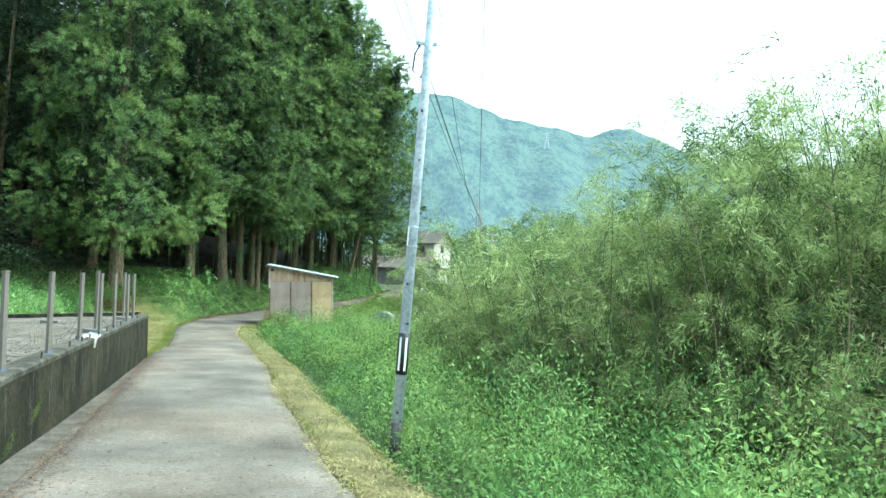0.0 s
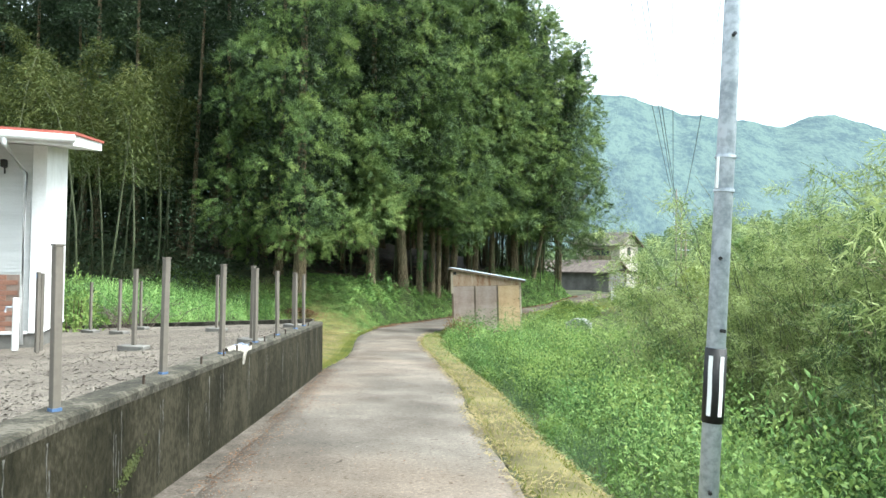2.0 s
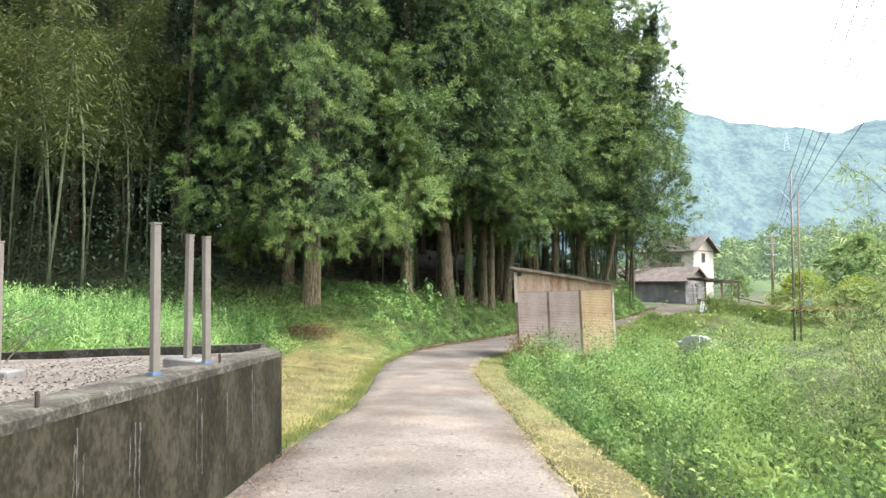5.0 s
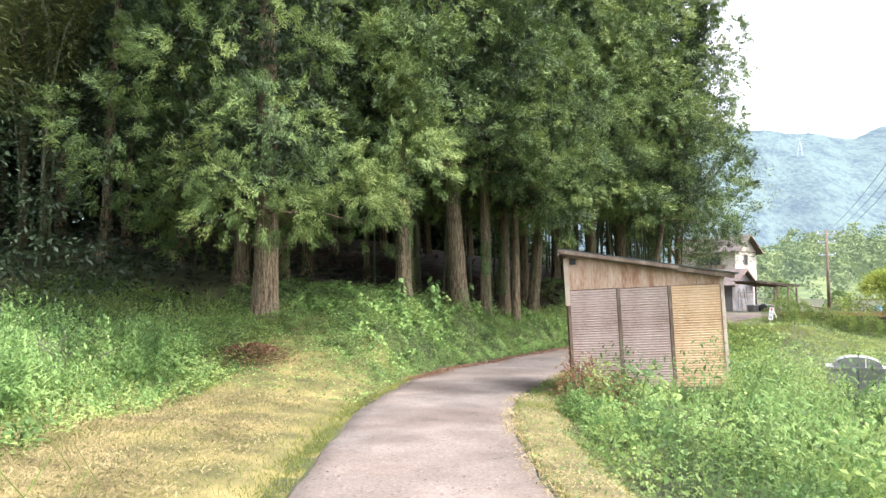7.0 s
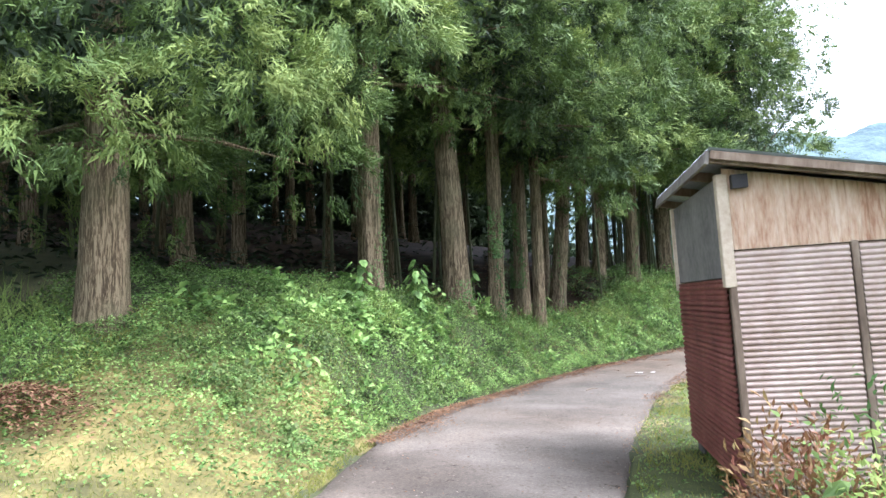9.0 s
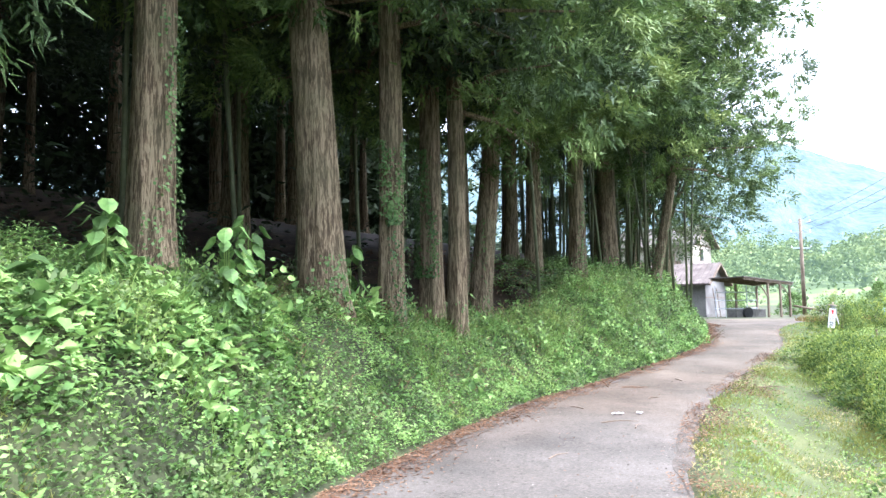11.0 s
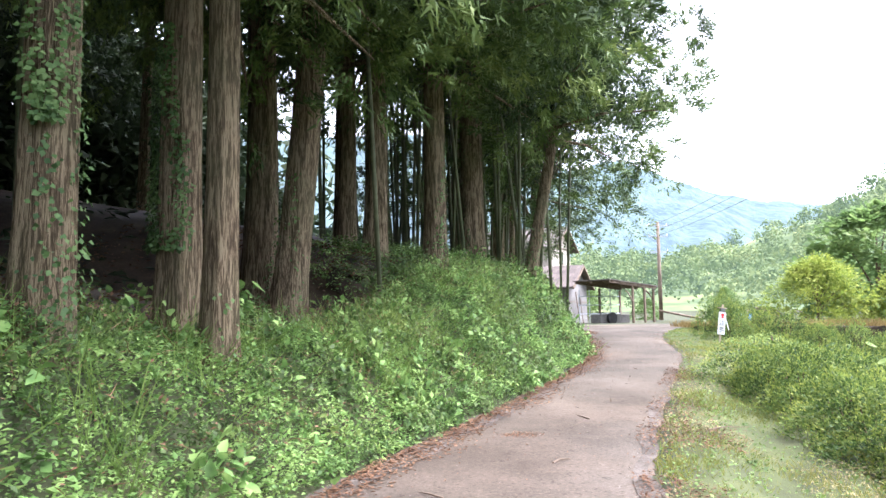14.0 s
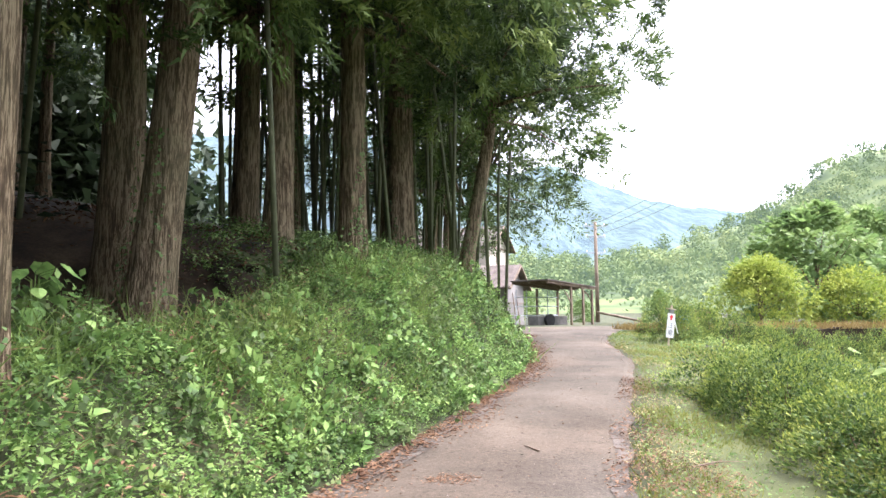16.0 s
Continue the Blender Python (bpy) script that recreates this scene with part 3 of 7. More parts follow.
dd = np.clip(np.array([0.38, 0.46, 0.62])[kk] - 0.35 * (yy - np.array([5.2, 7.55, 6.6])[kk]) + rng.normal(0, 0.035, n), 0.02, 0.8)
p = np.array([wall_face(a, b) for a, b in zip(yy, dd)])
leaves("moss", p, np.stack([np.full(n, 0.5), rng.normal(0, 1, n), rng.normal(-0.2, 0.7, n)], 1), np.tile([1.0, 0.3, 0.2], (n, 1)), 0.014, 0.014, MOSS, retaining_wall)

yv, yf = [], []
ys_ = np.linspace(-14, 17.2, 53)
cols = np.array([0.17, 0.6, 1.2, 2.0, 3.0, 4.5, 6.5, 9.0, 14.0])
for y in ys_:
    for c in cols:
        x = wall_x(y) - c
        yv.append((x, y + 0.03 * c, float(yard_z(x, y)) - 0.015 + 0.012 * float(wobble(x, y, 0.4, 6))))
k = len(cols)
for j in range(len(ys_) - 1):
    for c in range(k - 1):
        yf.append((j * k + c + 1, j * k + c, (j + 1) * k + c, (j + 1) * k + c + 1))
yard = tagged(link("yard", yv, yf, GRAVEL, smooth=True), "grey gravel yard with scattered stones", "yard", kind="structure")
n = 26000
yy = 2 + 15 * rng.random(n) ** 1.3
cc = np.abs(rng.normal(0, 1.9, n)) + 0.2
xx = np.array([wall_x(q) for q in yy]) - cc
zz = yard_z(xx, yy)
s = 0.005 + 0.018 * rng.random(n) ** 2.6
a = rng.uniform(0, math.tau, n)
leaves("gravel_stones", np.stack([xx, yy, zz - 0.008], 1), np.stack([np.cos(a), np.sin(a), rng.uniform(0.1, 0.5, n)], 1), np.tile([0, 0, 1.0], (n, 1)), s * 1.6, s * 1.5, PEBBLE, yard, fold=0.3)
tagged(bpy.data.objects["gravel_stones"], "loose pale gravel stones", kind="stuff")

kerb = bmesh.new()
ring = []
for k in np.linspace(0, 1, 14):
    x = -7.58 - 7.6 * k
    y = 17.22 + 0.12 * (x + 7.4) * -1 * (1 - k)
    z = float(yard_z(x, y))
    ring.append([kerb.verts.new(q) for q in ((x, y, z - 0.25), (x, y, z + 0.07), (x, y + 0.12, z + 0.07), (x, y + 0.12, z - 0.35))])
for a, b in zip(ring, ring[1:]):
    for q in range(4):
        kerb.faces.new((a[q], a[(q + 1) % 4], b[(q + 1) % 4], b[q]))
kerb.faces.new(ring[0])
kerb.faces.new(ring[-1][::-1])
tagged(part("kerb", kerb, COPING), "low dark concrete kerb at the end of the yard", "kerb", kind="structure")


# ---- fence posts ----
def fence_post(m, height, block, label):
    t = thing("fence_post", m, label, "fence post", "posts round the yard")
    w = 0.025
    part("post", box(-w, w, -w, w, 0.0, height), POST_METAL, t, bevel=0.004)
    part("cap", box(-w - 0.003, w + 0.003, -w - 0.003, w + 0.003, height, height + 0.012), POST_METAL, t)
    if block:
        part("base_block", box(-0.19, 0.19, -0.09, 0.09, -0.03, 0.055), BLOCK, t, "rough concrete base block", bevel=0.012)
    else:
        part("tape", box(-w - 0.004, w + 0.004, -w - 0.004, w + 0.004, 0.0, 0.02), BLUE, t, "blue tape round the foot")
    return t


wall_post = None
for i, y in enumerate((5.72, 6.02, 6.77, 8.45, 10.14, 11.67, 13.07, 14.63, 15.5)):
    m = pose(wall_x(y) - 0.05, y, 0.27 - 0.0323 * (y - 6.7), rng.uniform(-0.8, 0.8), rng.uniform(-0.8, 0.8), -19)
    if wall_post is None:
        wall_post = fence_post(m, 0.98, False, "grey metal fence post taped blue at the foot, on a wall")
    else:
        copy_thing(wall_post, m)
wall_post.scale = (0.6, 0.6, 1.0)
yard_post = None
for x, y in ((-7.3, 11.2), (-5.99, 11.95), (-7.23, 15.65), (-8.5, 15.0), (-10.6, 14.9), (-11.9, 15.6), (-11.3, 16.4)):
    m = pose(x, y, float(yard_z(x, y)), rng.uniform(-1, 1), rng.uniform(-1, 1), rng.uniform(-25, 10))
    if yard_post is None:
        yard_post = fence_post(m, 1.05, True, "grey metal fence post standing in a concrete block")
    else:
        copy_thing(yard_post, m)


# ---- steel stubs left in the wall's top ----
for k, y in enumerate((5.9, 7.88, 9.23, 9.97, 10.5, 11.17, 11.9, 12.54, 13.35, 15.6)):
    z = 0.27 - 0.0323 * (y - 6.7)
    pts = [(0, 0, -0.03), (0, 0, 0.05), (0.004, 0, 0.07)] if k % 5 else [(0, 0, -0.03), (0, 0, 0.035), (-0.02, 0.02, 0.05), (-0.09, 0.06, 0.052)]
    ob = part("steel_stub", rod(pts, 0.011, 7), RUST)
    ob.matrix_world = pose(wall_x(y) + 0.03, y, z, 0, 0, 30 * k)
    tagged(ob, "short rusty steel stub sticking out of the wall's top", "steel stub", "stubs in the wall")


# ---- the white house beside the yard ----
def white_house():
    """Origin at the near corner; x runs back along the short wall, under the rake, and y along the tiled long wall."""
    ang = math.degrees(math.atan2(0.809, -0.589))
    base = float(yard_z(-9.76, 12.15)) - 0.02
    t = thing("house", pose(-9.76, 12.15, base, 0, 0, ang), "white sided house with a brick-tiled lower wall and red roof edge", "house")
    W, D, slope = 2.2, 7.0, 0.54 / 4.05
    eave_x, far_x, side_y = -1.26, 2.78, -0.54

    def roof_z(x):
        """The roof's upper side."""
        return 3.0 - base + (x - eave_x) * slope

    def sloped(x0, x1, y0, y1, z0, drop):
        """A block whose top follows the roof, drop metres below it."""
        bm = bmesh.new()
        v = [bm.verts.new((x, y, z)) for y in (y0, y1) for x, z in ((x0, z0), (x1, z0), (x1, roof_z(x1) - drop), (x0, roof_z(x0) - drop))]
        for f in ((0, 1, 2, 3), (4, 5, 6, 7), (0, 1, 5, 4), (1, 2, 6, 5), (2, 3, 7, 6), (3, 0, 4, 7)):
            bm.faces.new([v[k] for k in f])
        return bm

    part("foundation", box(0.0, W, 0.0, D, -0.3, 0.25), BLOCK, t, "grey concrete foundation")
    part("wall", sloped(0.02, W - 0.02, 0.02, D - 0.02, 0.25, 0.21), SIDING, t, "white textured siding")
    part("end_wall", sloped(0.021, W, -0.03, 0.019, 0.22, 0.21), WHITE, t, "smooth white end wall")
    part("pilaster", sloped(-0.03, 0.02, -0.03, 0.16, 0.22, 0.21), WHITE, t)
    part("drip_edge", box(-0.035, W + 0.01, -0.045, -0.031, 0.23, 0.26), WHITE, t)
    part("drip_edge", box(-0.045, -0.013, 0.17, D - 0.02, 0.21, 0.25), WHITE, t)
    part("brick_backing", box(-0.012, 0.019, 0.3, D - 0.03, 0.251, 1.12), MORTAR, t)
    shared = None
    for row in range(11):
        z = 0.256 + row * 0.0787
        shift = 0.0 if row % 2 else 0.15
        for c in range(20):
            y0 = 0.32 + shift + c * 0.305
            if y0 + 0.29 > D - 0.1:
                continue
            if shared is None:
                b = part("brick", box(-0.012, 0.0, 0, 0.29, 0, 0.068), BRICK, t)
                shared = b.data
            else:
                b = new("brick", shared)
                b.parent = t
            b.location = (-0.012, y0, z)
    for k in range(30):
        z = 1.16 + 0.055 * k
        if z < roof_z(0) - 0.25:
            part("siding_board", box(0.004, 0.02, 0.17, D - 0.03, z, z + 0.05), SIDING, t)

    def slab(x0, x1, y0, y1, top, bottom):
        bm = bmesh.new()
        v = [bm.verts.new((x, y, roof_z(x) - k)) for y in (y0, y1) for x, k in ((x0, bottom), (x1, bottom), (x1, top), (x0, top))]
        for f in ((0, 1, 2, 3), (4, 5, 6, 7), (0, 1, 5, 4), (1, 2, 6, 5), (2, 3, 7, 6), (3, 0, 4, 7)):
            bm.faces.new([v[k] for k in f])
        return bm

    roof = part("roof", slab(eave_x, far_x, side_y, D + 0.4, 0.042, 0.2), WHITE, t, "white boxed eaves", bevel=0.006)
    part("roof_sheet", slab(eave_x - 0.06, far_x + 0.1, side_y - 0.03, D + 0.42, 0.0, 0.04), RED_EDGE, roof, "red metal roof sheet")
    gz = roof_z(eave_x)
    gut = part("gutter", rod([(eave_x - 0.065, side_y - 0.02, gz - 0.11), (eave_x - 0.065, D, gz - 0.1)], 0.058, 8), WHITE, t, "white gutter", smooth=True)
    part("downpipe", rod([(eave_x - 0.065, 0.3, gz - 0.12), (eave_x - 0.065, 0.3, gz - 0.22), (-0.07, 0.25, gz - 0.5), (-0.07, 0.25, 0.05)], 0.036, 8), WHITE, gut, smooth=True)
    lamp = part("wall_lamp", box(-0.12, -0.01, 0.5, 0.58, gz - 0.42, gz - 0.3), BLACK, t, "small dark wall lamp", bevel=0.01)
    part("lamp_bracket", rod([(-0.02, 0.54, gz - 0.42), (-0.1, 0.52, gz - 0.52)], 0.012, 5), BLACK, lamp)
    return t


house = white_house()
tap = thing("tap_post", pose(-9.4, 11.35, float(yard_z(-9.4, 11.35)), 0, 0, -36), "pale grey standpipe with a tap in the yard", "standpipe")
part("column", box(-0.04, 0.04, -0.04, 0.04, 0, 0.75), WHITE, tap, bevel=0.008)
part("tap", rod([(0, -0.04, 0.62), (0, -0.12, 0.62), (0, -0.13, 0.55)], 0.014, 6), GALVANISED, tap)
for x, y, w in ((-8.62, 10.95, 0.065), (-8.9, 11.3, 0.05)):
    b = thing("plank", pose(x, y, float(yard_z(x, y)), 0, 0, -35), "upright grey plank standing against the house", "plank", "planks by the house")
    part("board", box(-w, w, -0.02, 0.02, 0, 1.08), POST_METAL, b, bevel=0.004)
    part("clip", box(-0.02, 0.02, -0.028, -0.02, 1.0, 1.06), BLUE, b, "blue clip")

ry_ = 10.72
for wide, long_, hang, material, dx, dy, label in ((0.26, 0.4, 0.2, CREAM_CLOTH, 0.0, -0.1, "crumpled cream cloth hanging over the wall's coping"), (0.16, 0.2, 0.06, BLUE_CLOTH, -0.04, 0.24, "crumpled pale blue cloth on the wall's coping")):
    bm = bmesh.new()
    bmesh.ops.create_grid(bm, x_segments=22, y_segments=22, size=0.5)
    for v in bm.verts:
        x, y = v.co.x, v.co.y
        over = max(0.0, x - 0.1) * (0.12 + 0.88 * math.exp(-((y - 0.12) / 0.16) ** 2))
        lump = 0.035 * abs(math.sin(5 * x + 2 * y + 3) * math.cos(6 * y - 3 * x)) + 0.008 * math.sin(19 * x + 11 * y)
        v.co = Vector((wide * min(x, 0.3) + 0.04 * over + 0.01 * math.sin(9 * y), long_ * y * (1 - 0.5 * max(0, x)) + 0.03 * math.sin(6 * x + 2), 0.012 + lump * (1 if over < 0.05 else 0.5) - hang * over * 2.2))
    rag = part("rag", bm, material, smooth=True)
    rag.matrix_world = pose(wall_x(ry_ + dy) + dx, ry_ + dy, 0.27 - 0.0323 * (ry_ + dy - 6.7), 0, 0, -19)
    tagged(rag, label, "rag", "rags on the wall")


plank = thing("plank", pose(wall_x(4.2) - 0.42, 4.2, float(yard_z(wall_x(4.2) - 0.42, 4.2)) + 0.005, 0, 0, 19), "orange-brown wooden plank lying along the wall", "plank")
part("board", box(-0.12, 0.12, -1.5, 1.5, 0.0, 0.045), ORANGE_WOOD, plank, bevel=0.005)


# ---- utility pole at the roadside ----
def roadside_pole():
    x, y = -0.50, 8.33
    z = float(ground_z(x, y)) - 0.1
    t = thing("utility_pole", pose(x, y, z, 0, 2.5, 0), "pale grey steel utility pole with a black and white marker band", "utility pole")
    pole = part("pole", rod([(0, 0, 0), (0, 0, 4.6), (0, 0, 9.3)], [0.066, 0.057, 0.046], 20), GALVANISED, t, smooth=True)
    part("tar_coat", rod([(0, 0, 0.02), (0, 0, 0.62)], [0.0685, 0.067], 20), TAR, t, "black tar paint at the foot", smooth=True)
    z0 = 0.39 - 0.25 - z
    band = part("band", rod([(0, 0, z0), (0, 0, z0 + 0.5)], [0.071, 0.070], 24), BLACK, t, "black marker band with white bars", smooth=True)
    for c in (-1.05, -2.1, 0.2, 1.2, 2.4):
        bm = bmesh.new()
        r0 = []
        for zz_, q in ((z0 + 0.05, 0), (z0 + 0.2, 0.03), (z0 + 0.36, -0.02), (z0 + 0.45, 0.01)):
            r0.append([bm.verts.new((0.0728 * math.cos(c + d + q), 0.0728 * math.sin(c + d + q), zz_)) for d in (-0.2, -0.06, 0.06, 0.2)])
        for a, b in zip(r0, r0[1:]):
            for k in range(3):
                bm.faces.new((a[k], a[k + 1], b[k + 1], b[k]))
        part("bar", bm, WHITE, band, "white reflective bar")
    for zz_ in (z0 + 1.55, z0 + 1.78):
        part("strap", rod([(0, 0, zz_), (0, 0, zz_ + 0.02)], 0.069, 16), GALVANISED, t)
    part("tag_plate", box(-0.06, -0.045, -0.075, -0.03, z0 + 1.57, z0 + 1.78), WHITE, t, "white number plate left blank")
    for zz_, a in ((z0 + 1.1, -1.7), (z0 + 0.62, -1.2), (z0 - 0.45, -1.6), (z0 + 2.6, -1.5), (z0 + 3.2, -1.7)):
        part("bolt", rod([(0.06 * math.cos(a), 0.06 * math.sin(a), zz_), (0.1 * math.cos(a), 0.1 * math.sin(a), zz_)], 0.014, 6), BLACK, t)
    part("bracket", box(-0.16, 0.1, -0.02, 0.02, z0 + 4.02, z0 + 4.06), GALVANISED, t)
    part("cable_loop", rod([(-0.1, 0, z0 + 4.04), (-0.16, 0, z0 + 3.9), (-0.17, 0, z0 + 3.7), (-0.07, 0, z0 + 3.62), (-0.02, 0, z0 + 3.75)], 0.012, 6), CABLE, t)
    part("crossarm", box(-0.7, 0.7, -0.04, 0.04, 8.7, 8.78), GALVANISED, t)
    return t


roadside_pole()


def wire(a, b, sag, r=0.010):
    a, b = Vector(a), Vector(b)
    pts = [a.lerp(b, k / 18) - Vector((0, 0, sag * 4 * (k / 18) * (1 - k / 18))) for k in range(19)]
    return tagged(part("power_line", rod(pts, r, 5), CABLE), "black overhead cable strung between poles", "cable", "overhead cables")


mid_top = Vector((2.3, 48, 5.6))
for k, (dx, h) in enumerate(((-0.3, 8.3), (-0.02, 8.3), (0.16, 8.0))):
    wire((-2.4 + dx, 0, h), mid_top + Vector((0.6 * dx, 0, -0.35 * k)), 0.5)
    wire((-2.4 + dx, 0, h), (-8 + dx, -55, h + 2.5), 0.6)
    wire(mid_top + Vector((0.6 * dx, 0, -0.35 * k)), (5.75 + 0.6 * dx, 81, 5.2 - 0.35 * k), 0.4)
for k, (dx, h) in enumerate(((-0.55, 8.0), (0.55, 8.0))):
    wire((-0.2 + dx, 8.33, h), mid_top + Vector((0.3 * dx, 0, -1.2 - 0.3 * k)), 0.7, 0.009)


def far_pole(x, y, top, material, label, r=0.14, arms=(0.25, 0.95, 2.0)):
    z = float(ground_z(x, y)) - 0.2
    t = thing("utility_pole", pose(x, y, z), label, "utility pole")
    h = top - z
    part("pole", rod([(0, 0, 0), (0, 0, h)], [r, r * 0.7], 12), material, t, smooth=True)
    for k, q in enumerate(arms):
        part("crossarm", box(-0.75 + 0.12 * k, 0.75 - 0.12 * k, -0.05, 0.05, h - q - 0.05, h - q + 0.05), GALVANISED, t)
        for s_ in (-0.6, 0.0, 0.6):
            part("insulator", rod([(s_, 0, h - q + 0.05), (s_, 0, h - q + 0.17)], [0.04, 0.025], 6), WHITE, t)
    part("brace", rod([(-0.5, 0, h - 0.95), (0, 0, h - 1.6)], 0.02, 5), GALVANISED, t)
    return t


far_pole(2.3, 48, 6.2, POST_METAL, "grey steel utility pole beyond the thicket", 0.06, ())
far_pole(2.62, 48.2, 5.2, OLD_WOOD, "slim brown pole beside the steel utility pole", 0.05, ())
far_pole(5.75, 81, 5.35, OLD_WOOD, "tall pale brown utility pole with crossarms in the fields")


# ---- shed of corrugated tin ----
def corrugated(w, h, pitch, depth, along="z"):
    """A sheet w wide (x) and h high (z), facing -y; along z: ridges stand, along x: ridges lie."""
    bm = bmesh.new()
    span = w if along == "z" else h
    n = int(span / pitch) * 8
    rows_ = []
    for i in range(n + 1):
        s_ = span * i / n
        y = -depth * abs(math.sin(s_ / pitch * math.pi)) ** 0.6
        ends = ((s_, y, 0), (s_, y, h)) if along == "z" else ((0, y, s_), (w, y, s_))
        rows_.append([bm.verts.new(e) for e in ends] + [bm.verts.new((e[0], e[1] + 0.006, e[2])) for e in ends])
    for a, b in zip(rows_, rows_[1:]):
        bm.faces.new((a[0], b[0], b[1], a[1]))
        bm.faces.new((a[2], a[3], b[3], b[2]))
    return bm


def shed():
    ang = math.degrees(math.atan2(0.44, 2.8))
    t = thing("shed", pose(-7.8, 31.42, -1.58, 0, -2.2, ang), "small shed clad in beige corrugated tin with a sloping roof", "shed")
    W, D, H, TOP_L, TOP_R = 2.83, 2.2, 1.93, 2.60, 2.05
    body = part("frame", box(0.03, W - 0.03, 0.03, D - 0.03, 0.02, H), OLD_WOOD, t, "dark timber frame")
    for k, mat in enumerate((MAUVE_TIN, MAUVE_TIN, TAN_TIN)):
        s_ = part("wall_sheet", corrugated(0.87, H - 0.04, 0.047, 0.024, "x"), mat, t, "tan corrugated sheet" if k == 2 else "faded grey-brown corrugated sheet")
        s_.location = (0.035 + k * 0.943, -0.012, 0.03)
    for x in (-0.015, 0.915, 1.858, 2.8):
        part("batten", box(x, x + 0.055, -0.04, 0.03, 0.0, H + 0.01), OLD_WOOD, t, bevel=0.006)
    part("sill", box(-0.02, W + 0.02, -0.03, 0.04, -0.03, 0.03), OLD_WOOD, t)
    g = bmesh.new()
    n = 150
    low, high, lb, hb = [], [], [], []
    for i in range(n + 1):
        x = W * i / n
        y = -0.03 - 0.006 * math.cos(x / 0.05 * math.tau)
        z = TOP_L + (TOP_R - TOP_L) * i / n
        low.append(g.verts.new((x, y, H)))
        high.append(g.verts.new((x, y, z)))
    for i in range(n):
        g.faces.new((low[i], low[i + 1], high[i + 1], high[i]))
    part("gable_sheet", g, RUST_TIN, t, "rust-streaked pale upper sheet")
    # the road side: red sheets below grey boards
    for k in range(3):
        s_ = part("side_sheet", corrugated(D / 3 - 0.02, H - 0.25, 0.05, 0.026, "x"), RED_TIN, t, "dull red corrugated sheet")
        s_.matrix_basis = pose(-0.012, D - k * D / 3 - 0.01, 0.02, 0, 0, -90)
    part("side_board", box(-0.02, 0.02, 0.02, D - 0.02, H - 0.22, TOP_L - 0.06), GREY_TIN, t, "grey upper board", bevel=0.004)
    part("corner_post", box(-0.05, 0.04, -0.05, 0.05, H - 0.3, TOP_L - 0.05), PALE_WOOD, t, bevel=0.006)
    part("corner_post", box(-0.05, 0.04, D - 0.06, D + 0.03, H - 0.3, TOP_L - 0.05), PALE_WOOD, t, bevel=0.006)
    part("corner_post", box(W - 0.03, W + 0.035, -0.05, 0.05, 0.0, TOP_R), PALE_WOOD, t, bevel=0.006)
    part("back_wall", box(0.03, W - 0.03, D - 0.03, D, 0.02, TOP_R), GREY_TIN, t)
    part("right_wall", box(W - 0.03, W, 0.03, D - 0.03, 0.02, TOP_R), GREY_TIN, t)
    slope = math.degrees(math.atan2(TOP_R - TOP_L, W))
    rm = pose(0, 0, TOP_L + 0.02, 0, -slope, 0)
    L = W / math.cos(radians(slope))
    r = part("roof_sheet", corrugated(D + 0.6, L + 0.40, 0.06, 0.016, "z"), ROOF_METAL, t, "dull grey roof sheet")
    r.matrix_basis = rm @ Matrix(((0, 0, 1, -0.15), (1, 0, 0, -0.27), (0, 1, 0, 0.085), (0, 0, 0, 1)))
    for y in (-0.22, 0.6, 1.5, D + 0.24):
        part("rafter", box(-0.13, L + 0.2, y, y + 0.045, -0.02, 0.06), OLD_WOOD, t).matrix_basis = rm
    part("fascia", box(-0.13, L * 0.72, -0.265, -0.24, 0.0, 0.07), OLD_WOOD, t, "grey weathered fascia board", bevel=0.005).matrix_basis = rm
    part("fascia", box(-0.16, -0.13, -0.24, D + 0.28, -0.04, 0.07), GREY_WOOD, t, "grey weathered fascia board", bevel=0.005).matrix_basis = rm
    part("lamp_box", box(0.06, 0.18, -0.11, -0.04, 2.42, 2.53), BLACK, t, "small dark box under the eave")
    for x, y in ((0.02, 0.02), (W - 0.15, 0.0), (0.02, D - 0.2), (W - 0.2, D - 0.2)):
        part("footing", box(x, x + 0.22, y - 0.06, y + 0.18, -0.35, -0.02), BLOCK, t, "concrete block footing", bevel=0.015)
    return t


shed()


